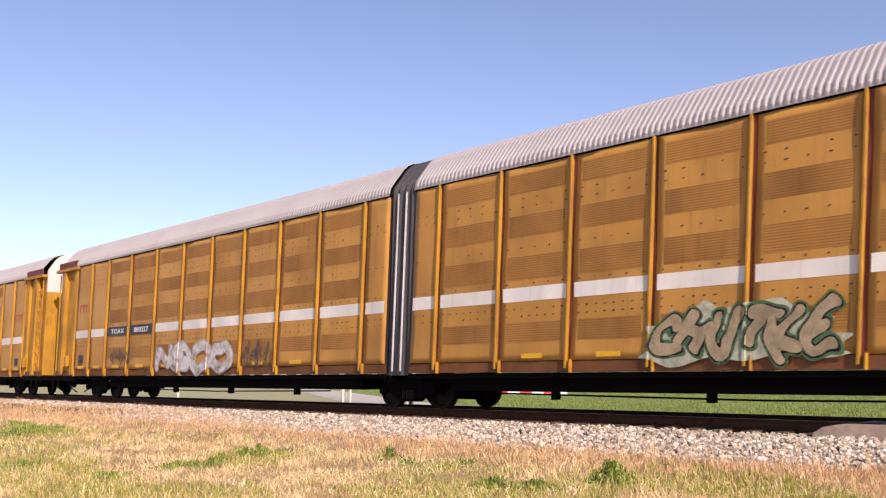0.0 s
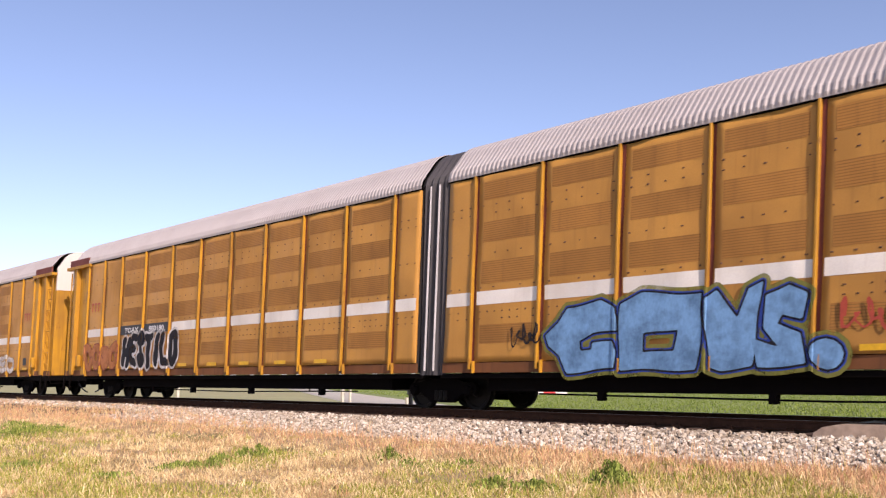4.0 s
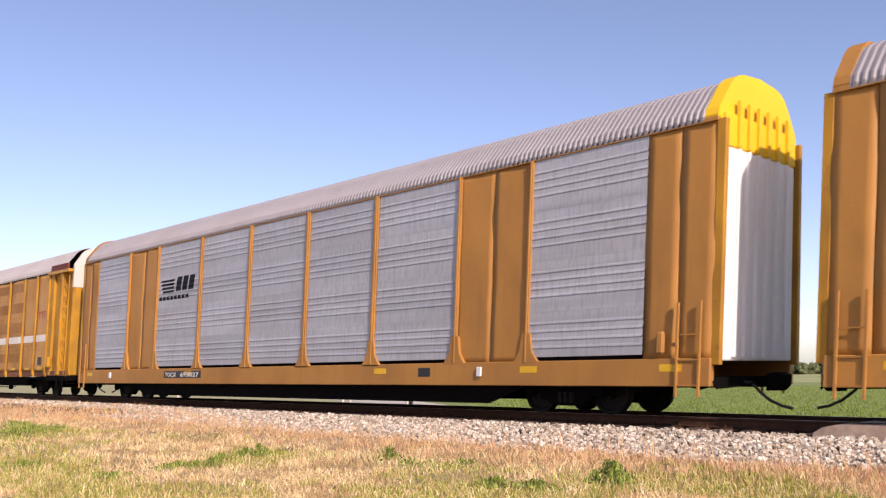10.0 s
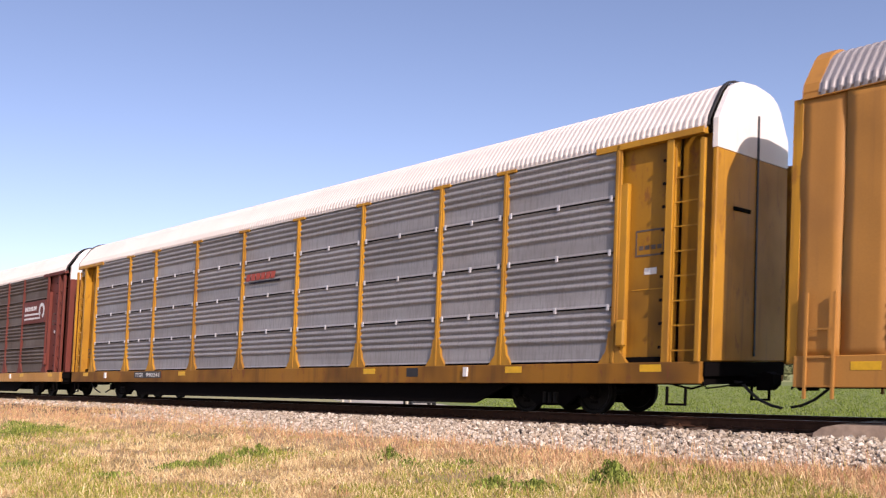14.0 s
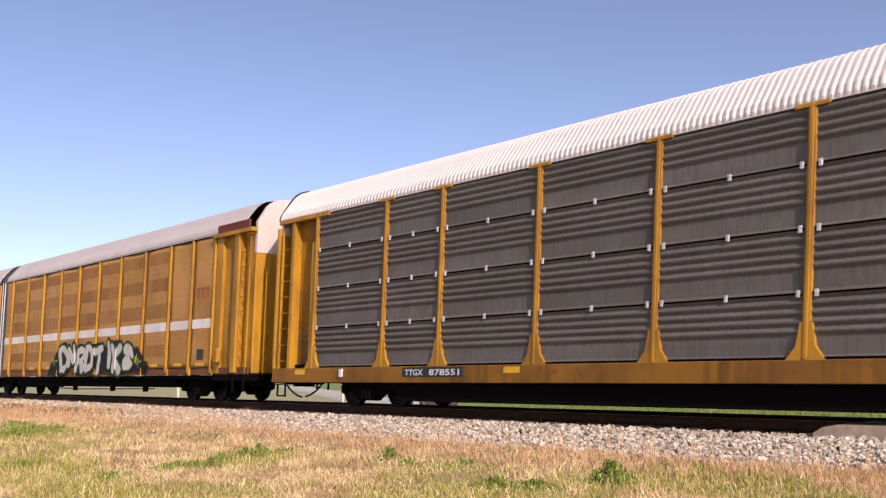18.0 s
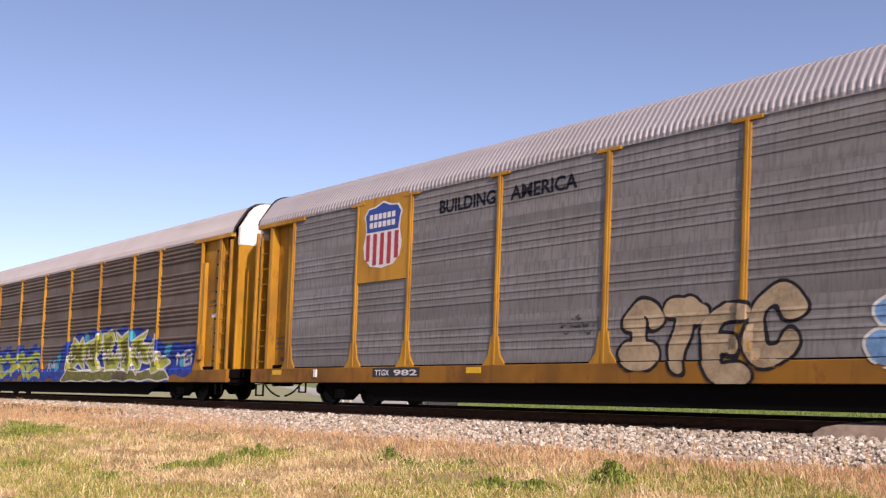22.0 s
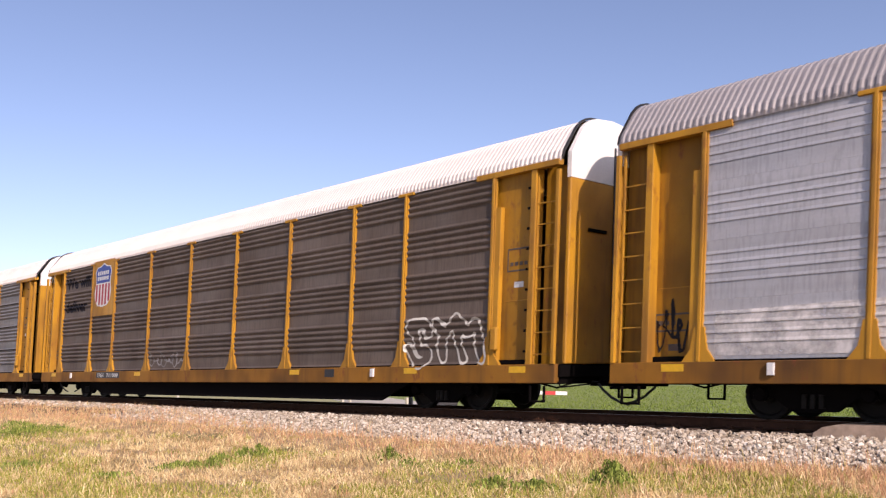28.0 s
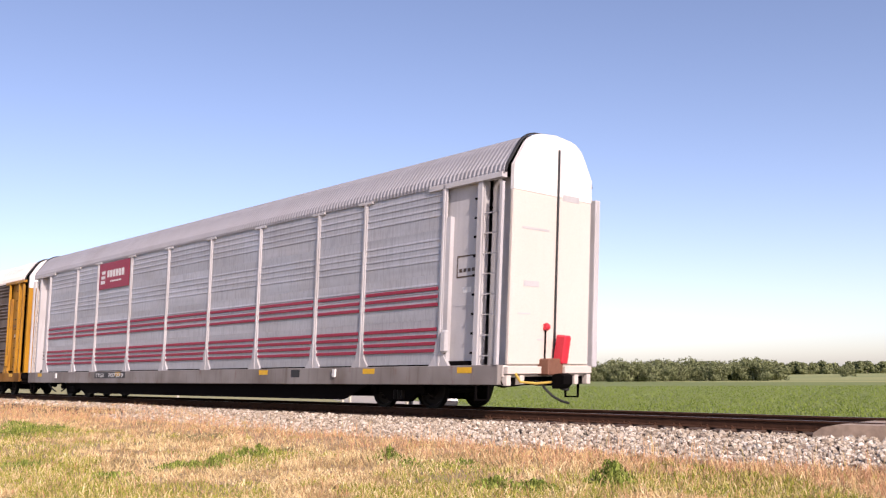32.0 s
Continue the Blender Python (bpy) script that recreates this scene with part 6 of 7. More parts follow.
TALL = (
    ([[(-9.9, 5.2), (-7.44, 4.98), (-7.1, 0.75), (-10.72, 0.75)], [(-8.88, 4.22), (-8.0, 4.21), (-7.97, 3.56), (-8.82, 3.57)], [(-9.23, 2.3), (-8.43, 2.32), (-8.42, 1.85), (-9.21, 1.84)]], SP_RED),
    ([[(-7.34, 4.98), (-7.16, 4.61), (-5.58, 4.35), (-4.99, 3.77), (-4.7, 1.12), (-6.07, 1.02), (-6.2, 2.34), (-5.83, 3.15), (-6.22, 3.31), (-6.62, 2.78), (-6.65, 1.05), (-7.3, 0.95)]], SP_ROSE),
    ([[(-4.55, 4.95), (-2.32, 4.98), (-2.14, 4.08), (-2.88, 4.07), (-3.81, 4.01), (-3.9, 3.39), (-2.14, 3.35), (-1.46, 3.39), (-1.24, 1.68), (-1.88, 0.9), (-3.81, 0.7), (-4.32, 1.16), (-3.97, 1.58), (-4.05, 1.93), (-4.98, 1.71), (-4.91, 2.25), (-3.13, 2.27), (-3.15, 2.53), (-4.76, 2.5), (-4.92, 3.73)]], SP_RED),
    ([[(-1.43, 4.9), (-0.59, 4.92), (-0.37, 3.33), (-0.09, 2.75), (0.04, 4.13), (0.11, 4.97), (1.41, 4.98), (1.39, 2.12), (1.23, 0.94), (-1.02, 0.66), (-1.46, 1.52), (-1.24, 1.74), (-0.49, 2.21)]], SP_ROSE),
    ([[(1.5, 4.98), (3.82, 4.98), (4.16, 4.18), (2.69, 4.18), (2.73, 3.41), (4.23, 3.4), (4.53, 2.19), (2.68, 2.19), (2.73, 1.82), (4.55, 1.89), (4.83, 0.92), (1.7, 0.65), (1.4, 2.91)]], SP_RED),
    ([[(5.32, 3.32), (7.97, 3.29), (8.01, 2.17), (7.11, 2.14), (7.11, 1.09), (6.14, 1.0), (6.12, 2.12), (5.3, 2.08)]], SP_ROSE),
    ([[(8.28, 4.21), (9.7, 4.25), (9.69, 3.87), (9.37, 3.77), (10.28, 1.08), (8.93, 0.88), (8.89, 1.59), (8.25, 1.55), (8.13, 0.85), (7.22, 0.78), (7.2, 1.8), (7.66, 2.09), (8.09, 2.08), (8.06, 3.3)], [(8.62, 2.74), (8.95, 1.93), (8.42, 2.04)]], SP_RED))
for k, (rings, fill) in enumerate(TALL):
    rings = [[(x, z if z > 1.2 else z - 0.6) for x, z in r] for r in rings]
    back = [[(x - 0.38, z - 0.07) for x, z in rings[0]]] if k else [[(-10.48, 5.3), (-9.0, 5.3), (-9.0, 0.6), (-11.66, 0.6)]]
    painted_shape(wd, back, [(0.10 if k else 0.06, SP_BONE), (0.01, SP_BLACK)], 70 + k, 0.004 + 0.001 * k if k else 0.0075, 0.03, **DRAPE, label="black sprayed shadow with a pale rim")
    painted_shape(wd, rings, [(0.055, SP_BONE if k else SP_BLACK), (0.0, SP_BLACK), (-0.025, fill)], 70 + k, 0.013 + 0.001 * k, 0.03, **DRAPE, label="tall sprayed graffiti letter")

cx = joins(rack_car("yellow auto rack with grey corrugated sheets and silver graffiti", ZINC, YELLOW_TRIM, ROOF_WHITE), 141.77)
marks_row(cx, -6.6, 3.35, 3, 0.62, 0.65, PLATE_YELLOW, -1.53)
bar("sign_board", cx, -7.0, -4.26, -1.53, -1.52, 3.1, 4.25, ZINC_DULL, 0.003)
sprayed(cx, "SIZOE", -11.3, 0.75, 7.4, 1.35, SP_SILVER, SP_BLACK, SP_GREY, seed=81, fat=0.07, rim=SP_GREY, cloud=0.6, **DRAPE)
sill_marks(cx, "TTGX", "711", x=-6.7, w=2.0)

u3 = joins(rack_car("yellow auto rack with grimy brown sheets and a faded striped shield", ZINC_BROWN, YELLOW_TRIM, ROOF_WHITE, seams=False), 112.94)
shield(u3, -8.04, 3.35, 1.45, 1.65)
lettering(u3, "We will", -11.65, 4.25, 0.42, SLATE, 0, width=2.3, thick=0.02, **DRAPE, lift=0.012)
lettering(u3, "deliver", -11.65, 3.32, 0.42, SLATE, 0, width=2.1, thick=0.02, **DRAPE, lift=0.012)
sill_marks(u3, "TTGX", "711009", x=-8.2)
sprayed(u3, "SYM", 9.2, 1.0, 2.5, 1.05, None, SP_BONE, seed=82, fat=0.03, wild=1.2, rim_w=0.05, **DRAPE)
scribble(u3, -4.0, 1.05, 2.4, 0.5, SP_GREY, 83, **DRAPE)

g2 = joins(rack_car("yellow auto rack with bright pale sheets and white bubble graffiti", ZINC_BRIGHT, YELLOW_TRIM, ROOF_ZINC, surf=ribbed, seams=False), 84.19)
red_mark(g2, 4.4, 3.5)
sill_marks(g2, "TTGX", "974602", x=-6.7, w=2.6)
sprayed(g2, "SNIF", 0.0, 0.8, 6.4, 1.6, SP_WHITE, SP_BLACK, seed=84, fat=0.08, wild=0.5, rim_w=0.035, **DRAPE_R)
sprayed(g2, "G", 7.75, 0.85, 1.4, 1.15, SP_PINK, SP_BLACK, SP_MINT, seed=85, fat=0.08, rim_w=0.09, cloud=0.95, **DRAPE_R)
put("graffiti", flat_mesh("patch", [(-3.9, 1.0), (-2.0, 1.0), (-1.9, 2.3), (-3.8, 2.4)], [(0, 1, 2, 3)], SP_YELLOW, 0.006, **FLAT_R), g2, label="faded yellow sprayed patch")
put("graffiti", flat_mesh("patch", [(9.3, 1.1), (11.75, 1.1), (11.75, 2.1), (9.4, 1.85)], [(0, 1, 2, 3)], SP_HAZE, 0.006, **FLAT_R), g2, label="faded rose sprayed patch")
put("graffiti", flat_mesh("patch", [(-11.6, 1.05), (-7.3, 1.05), (-7.3, 1.9), (-11.6, 1.8)], [(0, 1, 2, 3)], SP_WHITE, 0.006, **FLAT_R), g2, label="faded white sprayed patch")
scribble(g2, -12.9, 1.1, 0.6, 1.0, SP_BLACK, 86, y=-1.28, turns=4)

w1 = joins(rack_car("yellow auto rack with grimy brown sheets and pale green graffiti", ZINC_BROWN, YELLOW_TRIM, ROOF_WHITE, caps=False, clips=ZINC_BROWN), 55.43)
marks_row(w1, -6.3, 3.45, 7, 0.17, 0.14, SLATE, -1.535)
marks_row(w1, -6.3, 3.2, 8, 0.17, 0.14, SLATE, -1.535)
marks_row(w1, -6.6, 3.75, 3, 0.55, 0.22, SLATE, -1.535)
sill_marks(w1, "TTGX", "353998", x=-7.5, w=2.7)
sprayed(w1, "VOKEY", -1.3, 0.7, 5.3, 1.5, SP_SAGE, SP_GREEN, SP_MINT, seed=91, fat=0.08, wild=0.9, **DRAPE, rim=SP_SAGE, rim_w=0.035)
sprayed(w1, "KOVER", 4.6, 0.68, 4.7, 1.25, SP_ROSE, SP_DARK, SP_MINT, seed=92, fat=0.09, wild=1.0, **DRAPE, rim=SP_SAGE, rim_w=0.03)

fx = joins(rack_car("pale grey auto rack with crimson stripes and a red sign board", ZINC_BRIGHT, GREY_PAINT, ROOF_GREY, SILL_GREY, surf=ribbed, hood=WHITE, low=CREAM, seams=False, low_sill=0.54), 26.78)
sill_marks(fx, "TTGX", "707279", x=-6.8, w=2.6)
for a, b in zip(RACK_POSTS, RACK_POSTS[1:]):
    for z in (2.34, 2.52, 2.70, 1.30, 1.46, 1.62, 1.78):
        bar("stripe", fx, a + 0.12, b - 0.12, -1.535, -1.505, z - 0.035, z + 0.045, CRIMSON, 0.012, "crimson painted rib")
bar("sign_board", fx, -6.9, -4.35, -1.545, -1.53, 4.0, 4.98, CRIMSON, 0.003, "crimson sign board with plain white bars")
marks_row(fx, -6.2, 4.42, 6, 0.19, 0.26, WHITE_LETTER, -1.545)
marks_row(fx, -5.9, 4.24, 8, 0.09, 0.06, WHITE_LETTER, -1.545)
for k in range(3):
    patch(fx, "mark", -6.75 + 0.04 * k, -6.38, 4.2 + 0.18 * k, 4.32 + 0.18 * k, WHITE_LETTER, -1.545, "plain white bar")
put("seal_strip", box_mesh("seal_strip", 0.03, 0.055, 4.75, BLACK_PAINT, 0.004), fx, (13.845, 0.12, 3.38), label="black seal strip down the end door")
for yy, zz, w, h in ((-0.6, 3.9, 0.9, 0.05), (-0.7, 2.7, 0.5, 0.12), (-0.9, 2.05, 0.4, 0.03), (0.6, 4.7, 0.6, 0.14), (-0.3, 1.5, 0.3, 0.03)):
    put("mark", box_mesh("mark", 0.006, w, h, GREY_PAINT, 0), fx, (13.828, yy, zz), label="plain grey mark")
CREAM_WARM = painted("end_yellow_bar", (0.62, 0.42, 0.08), (0.3, 0.2, 0.1), 0.4, 0.6)
for yy in (-1.42, -1.0, 0.85, 1.3):
    bar("sill_bracket", fx, 13.72, 13.86, yy, yy + 0.14, 0.52, 0.74, CREAM, 0.01, "pale bracket under the end sill")
bar("end_beam", fx, 13.78, 13.90, -1.44, -0.35, 0.76, 0.92, CREAM, 0.012, "pale end beam")
bar("end_beam", fx, 13.78, 13.90, 0.45, 1.42, 0.76, 0.92, CREAM, 0.012, "pale end beam")
put("cut_lever_bar", tube_mesh("cut_lever_bar", [(13.9, -1.2, 0.78), (13.95, -1.1, 0.60), (13.98, -0.6, 0.56), (13.98, -0.1, 0.58)], 0.028, CREAM_WARM), fx, label="yellow cut lever")

# end-of-train marker on the last coupler
eot = tagged(new("end_of_train_marker"), "red end-of-train marker with a lamp on the last coupler", "rail marker")
put("housing", box_mesh("housing", 0.28, 0.22, 0.62, LAMP_RED, 0.03), eot, (0, 0.02, 0.36), (0, 8, 0))
put("bracket", box_mesh("bracket", 0.34, 0.5, 0.36, plain("brown_bracket", (0.20, 0.085, 0.05), 0.7), 0.03), eot, (-0.12, -0.22, -0.02))
put("lamp", lathe_mesh("lamp", [(0.0, -0.06), (0.07, -0.06), (0.09, 0.0), (0.07, 0.06), (0.0, 0.06)], LAMP_RED, 14), eot, (-0.18, -0.32, 0.85))
put("hose", tube_mesh("hose", [(-0.1, -0.2, -0.1), (0.0, -0.15, -0.35), (0.12, -0.1, -0.5), (0.25, 0.0, -0.52)], 0.03, RUBBER), eot)
put("rod", box_mesh("rod", 0.03, 0.03, 0.95, STEEL_AND_SHADE, 0.004), eot, (-0.2, -0.32, 0.45))
EOT_LOCAL = (14.05, 0.12, 0.96)


# ---- far side of the track: gate, posts, waiting car, woods ----
GATE_GREY = plain("dull_grey_gate_paint", (0.16, 0.16, 0.155), 0.6)


GATE_FOOT = (-21.79, 19.09, 0.32)
GATE_TURN = 58.8


def build_gate():
    """A crossing gate; its arm turns about the mast and is keyed with the rest of what moves."""
    gate = tagged(new("crossing_gate"), "red and white crossing gate arm on a grey mast", "crossing gate")
    red, white = plain("gate_red", (0.62, 0.05, 0.05), 0.4), plain("gate_white", (0.8, 0.8, 0.78), 0.4)
    reach, n = 5.4, 12
    swing = put("arm", prism_mesh("arm", [(-0.5, -0.05), (reach, -0.05), (reach, 0.05), (-0.5, 0.05)], 0.03, GATE_GREY), gate, GATE_FOOT, (0, 2.2, GATE_TURN), "grey arm behind the striped boards")
    w = (reach - 0.5) / n
    for i in range(n):
        put("gate_board", box_mesh("gate_board", w - 0.004, 0.03, 0.12, white if i % 2 else red, 0.004), swing, (0.5 + w * (i + 0.5), -0.032, 0), label="white reflective board" if i % 2 else "red reflective board")
    x, y, z = GATE_FOOT
    z0 = ground_z(y)
    put("mast", lathe_mesh("mast", [(0.07, -0.62), (0.07, 0.62)], GATE_GREY, 12), gate, (x, y + 0.2, z0 + 0.62), (90, 0, 0))
    put("gear_box", box_mesh("gear_box", 0.4, 0.35, 0.5, GATE_GREY, 0.03), gate, (x + 0.1, y + 0.25, z0 + 0.9), (0, 0, GATE_TURN))
    put("base", box_mesh("base", 0.6, 0.6, 0.3, CONCRETE, 0.03), gate, (x, y + 0.2, z0 + 0.1))
    return swing


gate_arm = build_gate()

PALE_VERGE = plain("pale_far_verge", (0.36, 0.335, 0.15), 0.95, 0.0, 0.35, 0.8)


def build_far_verge():
    """Pale grass between the track and the farm road."""
    v, f = [], []
    ys = [19.3, 20, 22, 24, 27, 31, 35, 42, 50, 60, 75, 100, 133]
    for y in ys:
        edge = -39.4 + (37.0 - y) * 28.9 / 17.4 - 6.4
        for k in range(9):
            v.append((edge - (edge + 420.0) * (k / 8) ** 2, y, ground_z(y) + 0.03))
    f = [(j * 9 + k + 1, j * 9 + k, (j + 1) * 9 + k, (j + 1) * 9 + k + 1) for j in range(len(ys) - 1) for k in range(8)]
    tagged(new("far_verge", tri_mesh("far_verge", v, f, PALE_VERGE, True)), "pale yellow-green grass strip between the track and the farm road", "verge", kind="structure")


build_far_verge()

POST_WHITE = plain("weathered_white_post", (0.66, 0.62, 0.52), 0.8)
for x, y, h, w in ((-29.06, 22.1, 1.3, 0.12), (-28.45, 22.0, 1.2, 0.09), (-24.95, 21.9, 0.75, 0.09), (-41.65, 21.5, 1.5, 0.13)):
    post = tagged(new("marker_post"), "weathered white wooden marker post beside the track", "post", "marker posts")
    put("shaft", box_mesh("shaft", w, w, h, POST_WHITE, 0.012), post, (0, 0, h / 2 - 0.1))
    put("cap", box_mesh("cap", w + 0.03, w + 0.03, 0.04, POST_WHITE, 0.008), post, (0, 0, h - 0.08))
    post.location = (x, y, ground_z(y))

CAR_PAINT = plain("charcoal_car_paint", (0.03, 0.032, 0.038), 0.25, 0.3, 0.1)
GLASS = plain("dark_windscreen", (0.02, 0.025, 0.03), 0.08, 0.0, 0.1)
LIGHT, lnt, lb = nodes_of("lit_headlamp")
lb.inputs["Base Color"].default_value = (0.9, 0.9, 0.9, 1)
lb.inputs["Emission Color"].default_value = (1.0, 0.98, 0.93, 1)
lb.inputs["Emission Strength"].default_value = 1.6
CHROME = plain("bright_trim", (0.75, 0.75, 0.76), 0.2, 0.9, 0.1)


def build_waiting_car():
    """A dark saloon with lit headlamps; its front looks along +x."""
    car = tagged(new("car"), "dark saloon car with lit headlamps driving up to the crossing", "car")
    side = [(-2.3, 0.35), (2.15, 0.33), (2.3, 0.55), (2.22, 0.80), (1.1, 0.98), (0.35, 1.42), (-1.1, 1.45), (-1.9, 1.02), (-2.3, 0.92)]
    bm = bmesh.new()
    bm.from_mesh(prism_mesh("body", side, 1.78, CAR_PAINT))
    for v in bm.verts:
        if v.co.z > 1.2:
            v.co.y *= 0.78
    bmesh.ops.bevel(bm, geom=bm.edges[:], offset=0.05, segments=2, affect="EDGES")
    me = bpy.data.meshes.new("body")
    bm.to_mesh(me)
    bm.free()
    me.materials.append(CAR_PAINT)
    put("body", me, car)
    put("windscreen", box_mesh("windscreen", 0.03, 1.3, 0.72, GLASS, 0.01), car, (0.76, 0, 1.2), (0, -59, 0))
    for s in (-1, 1):
        put("headlamp", box_mesh("headlamp", 0.12, 0.34, 0.17, LIGHT, 0.03), car, (2.24, s * 0.66, 0.68))
        put("mirror", box_mesh("mirror", 0.12, 0.2, 0.13, CAR_PAINT, 0.03), car, (0.75, s * 0.98, 1.02))
        for x in (-1.4, 1.4):
            w = put("wheel", lathe_mesh("tyre", [(0.2, -0.1), (0.31, -0.1), (0.32, -0.06), (0.32, 0.06), (0.31, 0.1), (0.2, 0.1)], RUBBER, 20), car, (x, s * 0.8, 0.32))
            put("rim", lathe_mesh("rim", [(0.0, -0.07), (0.2, -0.09), (0.2, 0.09), (0.0, 0.07)], CHROME, 16), w)
        put("side_window", box_mesh("side_window", 1.5, 0.02, 0.34, GLASS, 0.01), car, (-0.4, s * 0.76, 1.2), (s * 14, 0, 0))
    put("grille", box_mesh("grille", 0.05, 0.9, 0.16, CHROME, 0.02), car, (2.28, 0, 0.66), label="bright grille")
    put("bumper", box_mesh("bumper", 0.14, 1.7, 0.22, BLACK_PAINT, 0.04), car, (2.25, 0, 0.44))
    return car


sedan = build_waiting_car()


# ---- woods far off ----
def leaf_material(name, a, b):
    m, nt, bs = nodes_of(name)
    geo = nt.nodes.new("ShaderNodeNewGeometry")
    nt.links.new(mix(nt, geo.outputs["Random Per Island"], a, b), bs.inputs["Base Color"])
    bs.inputs["Roughness"].default_value = 1.0
    bs.inputs["Specular IOR Level"].default_value = 0.05
    return m


# leaf colours are lighter and bluer, with the haze of distance mixed in
LEAF_FAR = leaf_material("far_foliage", (0.115, 0.135, 0.06), (0.20, 0.22, 0.115))
BARK = plain("bark", (0.07, 0.055, 0.04), 0.9)


def woods(name, trees, seed, label, leaf=0.46):
    """Many crowns of loose leaf clumps on trunks, joined into one mass."""
    rng = np.random.default_rng(seed)
    V, F, M = [], [], []
    n0 = 0
    for x, y, h in trees:
        z0 = ground_z(y)
        # trunk and two limbs
        for (ax, ay, az), (bx, by, bz), r in (((0, 0, 0), (0.1, 0, h * 0.5), 0.03 * h), ((0, 0, h * 0.35), (h * 0.18, 0.1 * h, h * 0.7), 0.015 * h), ((0, 0, h * 0.4), (-h * 0.18, 0.0, h * 0.75), 0.015 * h)):
            for k in range(4):
                a = k * math.pi / 2
                V += [(x + ax + r * math.cos(a), y + ay + r * math.sin(a), z0 + az), (x + bx + 0.5 * r * math.cos(a), y + by + 0.5 * r * math.sin(a), z0 + bz)]
            F += [(n0 + 2 * k, n0 + (2 * k + 2) % 8, n0 + (2 * k + 3) % 8, n0 + 2 * k + 1) for k in range(4)]
            M += [1] * 4
            n0 += 8
        lobes, per = int(rng.integers(10, 15)), 110
        ang, rr = rng.random(lobes) * 6.28, rng.random(lobes) ** 0.5 * 0.36 * h
        c = np.stack([x + rr * np.cos(ang), y + rr * np.sin(ang), z0 + h * (0.08 + 0.66 * rng.random(lobes))], -1)
        rad = h * (0.14 + 0.13 * rng.random(lobes))
        d = rng.normal(size=(lobes, per, 3))
        d /= np.linalg.norm(d, axis=-1, keepdims=True)
        p = c[:, None] + d * (rad[:, None] * (0.6 + 0.45 * rng.random((lobes, per))))[..., None]
        u = rng.normal(size=(lobes, per, 3))
        u /= np.linalg.norm(u, axis=-1, keepdims=True)
        w = np.cross(d + 0.4 * u, u)
        w /= np.maximum(1e-6, np.linalg.norm(w, axis=-1, keepdims=True))
        size = (leaf * (0.5 + 0.6 * rng.random((lobes, per))) * h / 10)[..., None]
        quad = np.stack([p + u * size, p + w * size * 0.8, p - u * size, p - w * size * 0.8], 2).reshape(-1, 3)
        m = lobes * per
        V += quad.tolist()
        F += (n0 + np.arange(4 * m).reshape(-1, 4)).tolist()
        M += [0] * m
        n0 += 4 * m
    me = tri_mesh(name, V, F)
    me.materials.append(LEAF_FAR)
    me.materials.append(BARK)
    me.polygons.foreach_set("material_index", M)
    return tagged(new(name, me), label, "trees", kind="stuff")


def along(f0, f1, x0, x1, n, seed, hmin, hmax, spread=14.0):
    """Trees strung out between two bearings (as slopes to the right of the view's axis) at a distance."""
    rng = random.Random(seed)
    cy, sy = math.cos(radians(43.36)), math.sin(radians(43.36))
    out = []
    for i in range(n):
        k = (i + rng.random()) / n
        F = f0 + (f1 - f0) * k + rng.uniform(-spread, spread)
        r = (x0 + (x1 - x0) * k) * F
        out.append((-cy * F + sy * r, sy * F + cy * r, rng.uniform(hmin, hmax)))
    return out


woods("wood", along(390, 400, 0.03, 0.378, 64, 1, 7.6, 10.0) + along(425, 430, 0.05, 0.375, 40, 2, 9.6, 12.0), 11, "distant broadleaf wood at the edge of the field")
woods("far_wood", along(760, 900, 0.34, 0.62, 60, 3, 9.0, 13.0) + along(700, 760, -0.6, 0.1, 60, 5, 9.0, 13.0), 12, "far belt of hazy trees on the horizon", 0.9)
woods("field_bush", along(560, 560, 0.443, 0.455, 3, 4, 5.5, 7.5, 3.0), 13, "lone round bush in the far field")


# ---- grass and crop ----
def blade_material(name, stops):
    m, nt, b = nodes_of(name)
    geo = nt.nodes.new("ShaderNodeNewGeometry")
    cr = nt.nodes.new("ShaderNodeValToRGB")
    e = cr.color_ramp.elements
    e[0].position, e[0].color = stops[0][0], (*stops[0][1], 1)
    e[1].position, e[1].color = stops[-1][0], (*stops[-1][1], 1)
    for p, c in stops[1:-1]:
        x = e.new(p)
        x.color = (*c, 1)
    nt.links.new(geo.outputs["Random Per Island"], cr.inputs[0])
    nt.links.new(cr.outputs[0], b.inputs["Base Color"])
    b.inputs["Roughness"].default_value = 0.95
    b.inputs["Specular IOR Level"].default_value = 0.1
    return m


DRY = blade_material("dry_grass", [(0.0, (0.46, 0.32, 0.14)), (0.3, (0.64, 0.49, 0.25)), (0.7, (0.80, 0.65, 0.38)), (1.0, (0.52, 0.36, 0.17))])
TAN = blade_material("withered_grass", [(0.0, (0.30, 0.20, 0.09)), (0.5, (0.43, 0.31, 0.155)), (1.0, (0.54, 0.42, 0.21))])
RED_SEED = blade_material("reddish_grass", [(0.0, (0.40, 0.18, 0.10)), (0.4, (0.60, 0.35, 0.20)), (0.8, (0.68, 0.47, 0.26)), (1.0, (0.42, 0.36, 0.10))])
FRESH = blade_material("green_grass", [(0.0, (0.14, 0.18, 0.02)), (0.5, (0.31, 0.315, 0.055)), (1.0, (0.52, 0.46, 0.14))])
WEED = blade_material("broad_weed", [(0.0, (0.08, 0.12, 0.025)), (0.5, (0.19, 0.25, 0.05)), (1.0, (0.36, 0.40, 0.10))])
CROP = blade_material("crop_leaves", [(0.0, (0.11, 0.165, 0.03)), (0.6, (0.16, 0.22, 0.045)), (1.0, (0.23, 0.29, 0.07))])


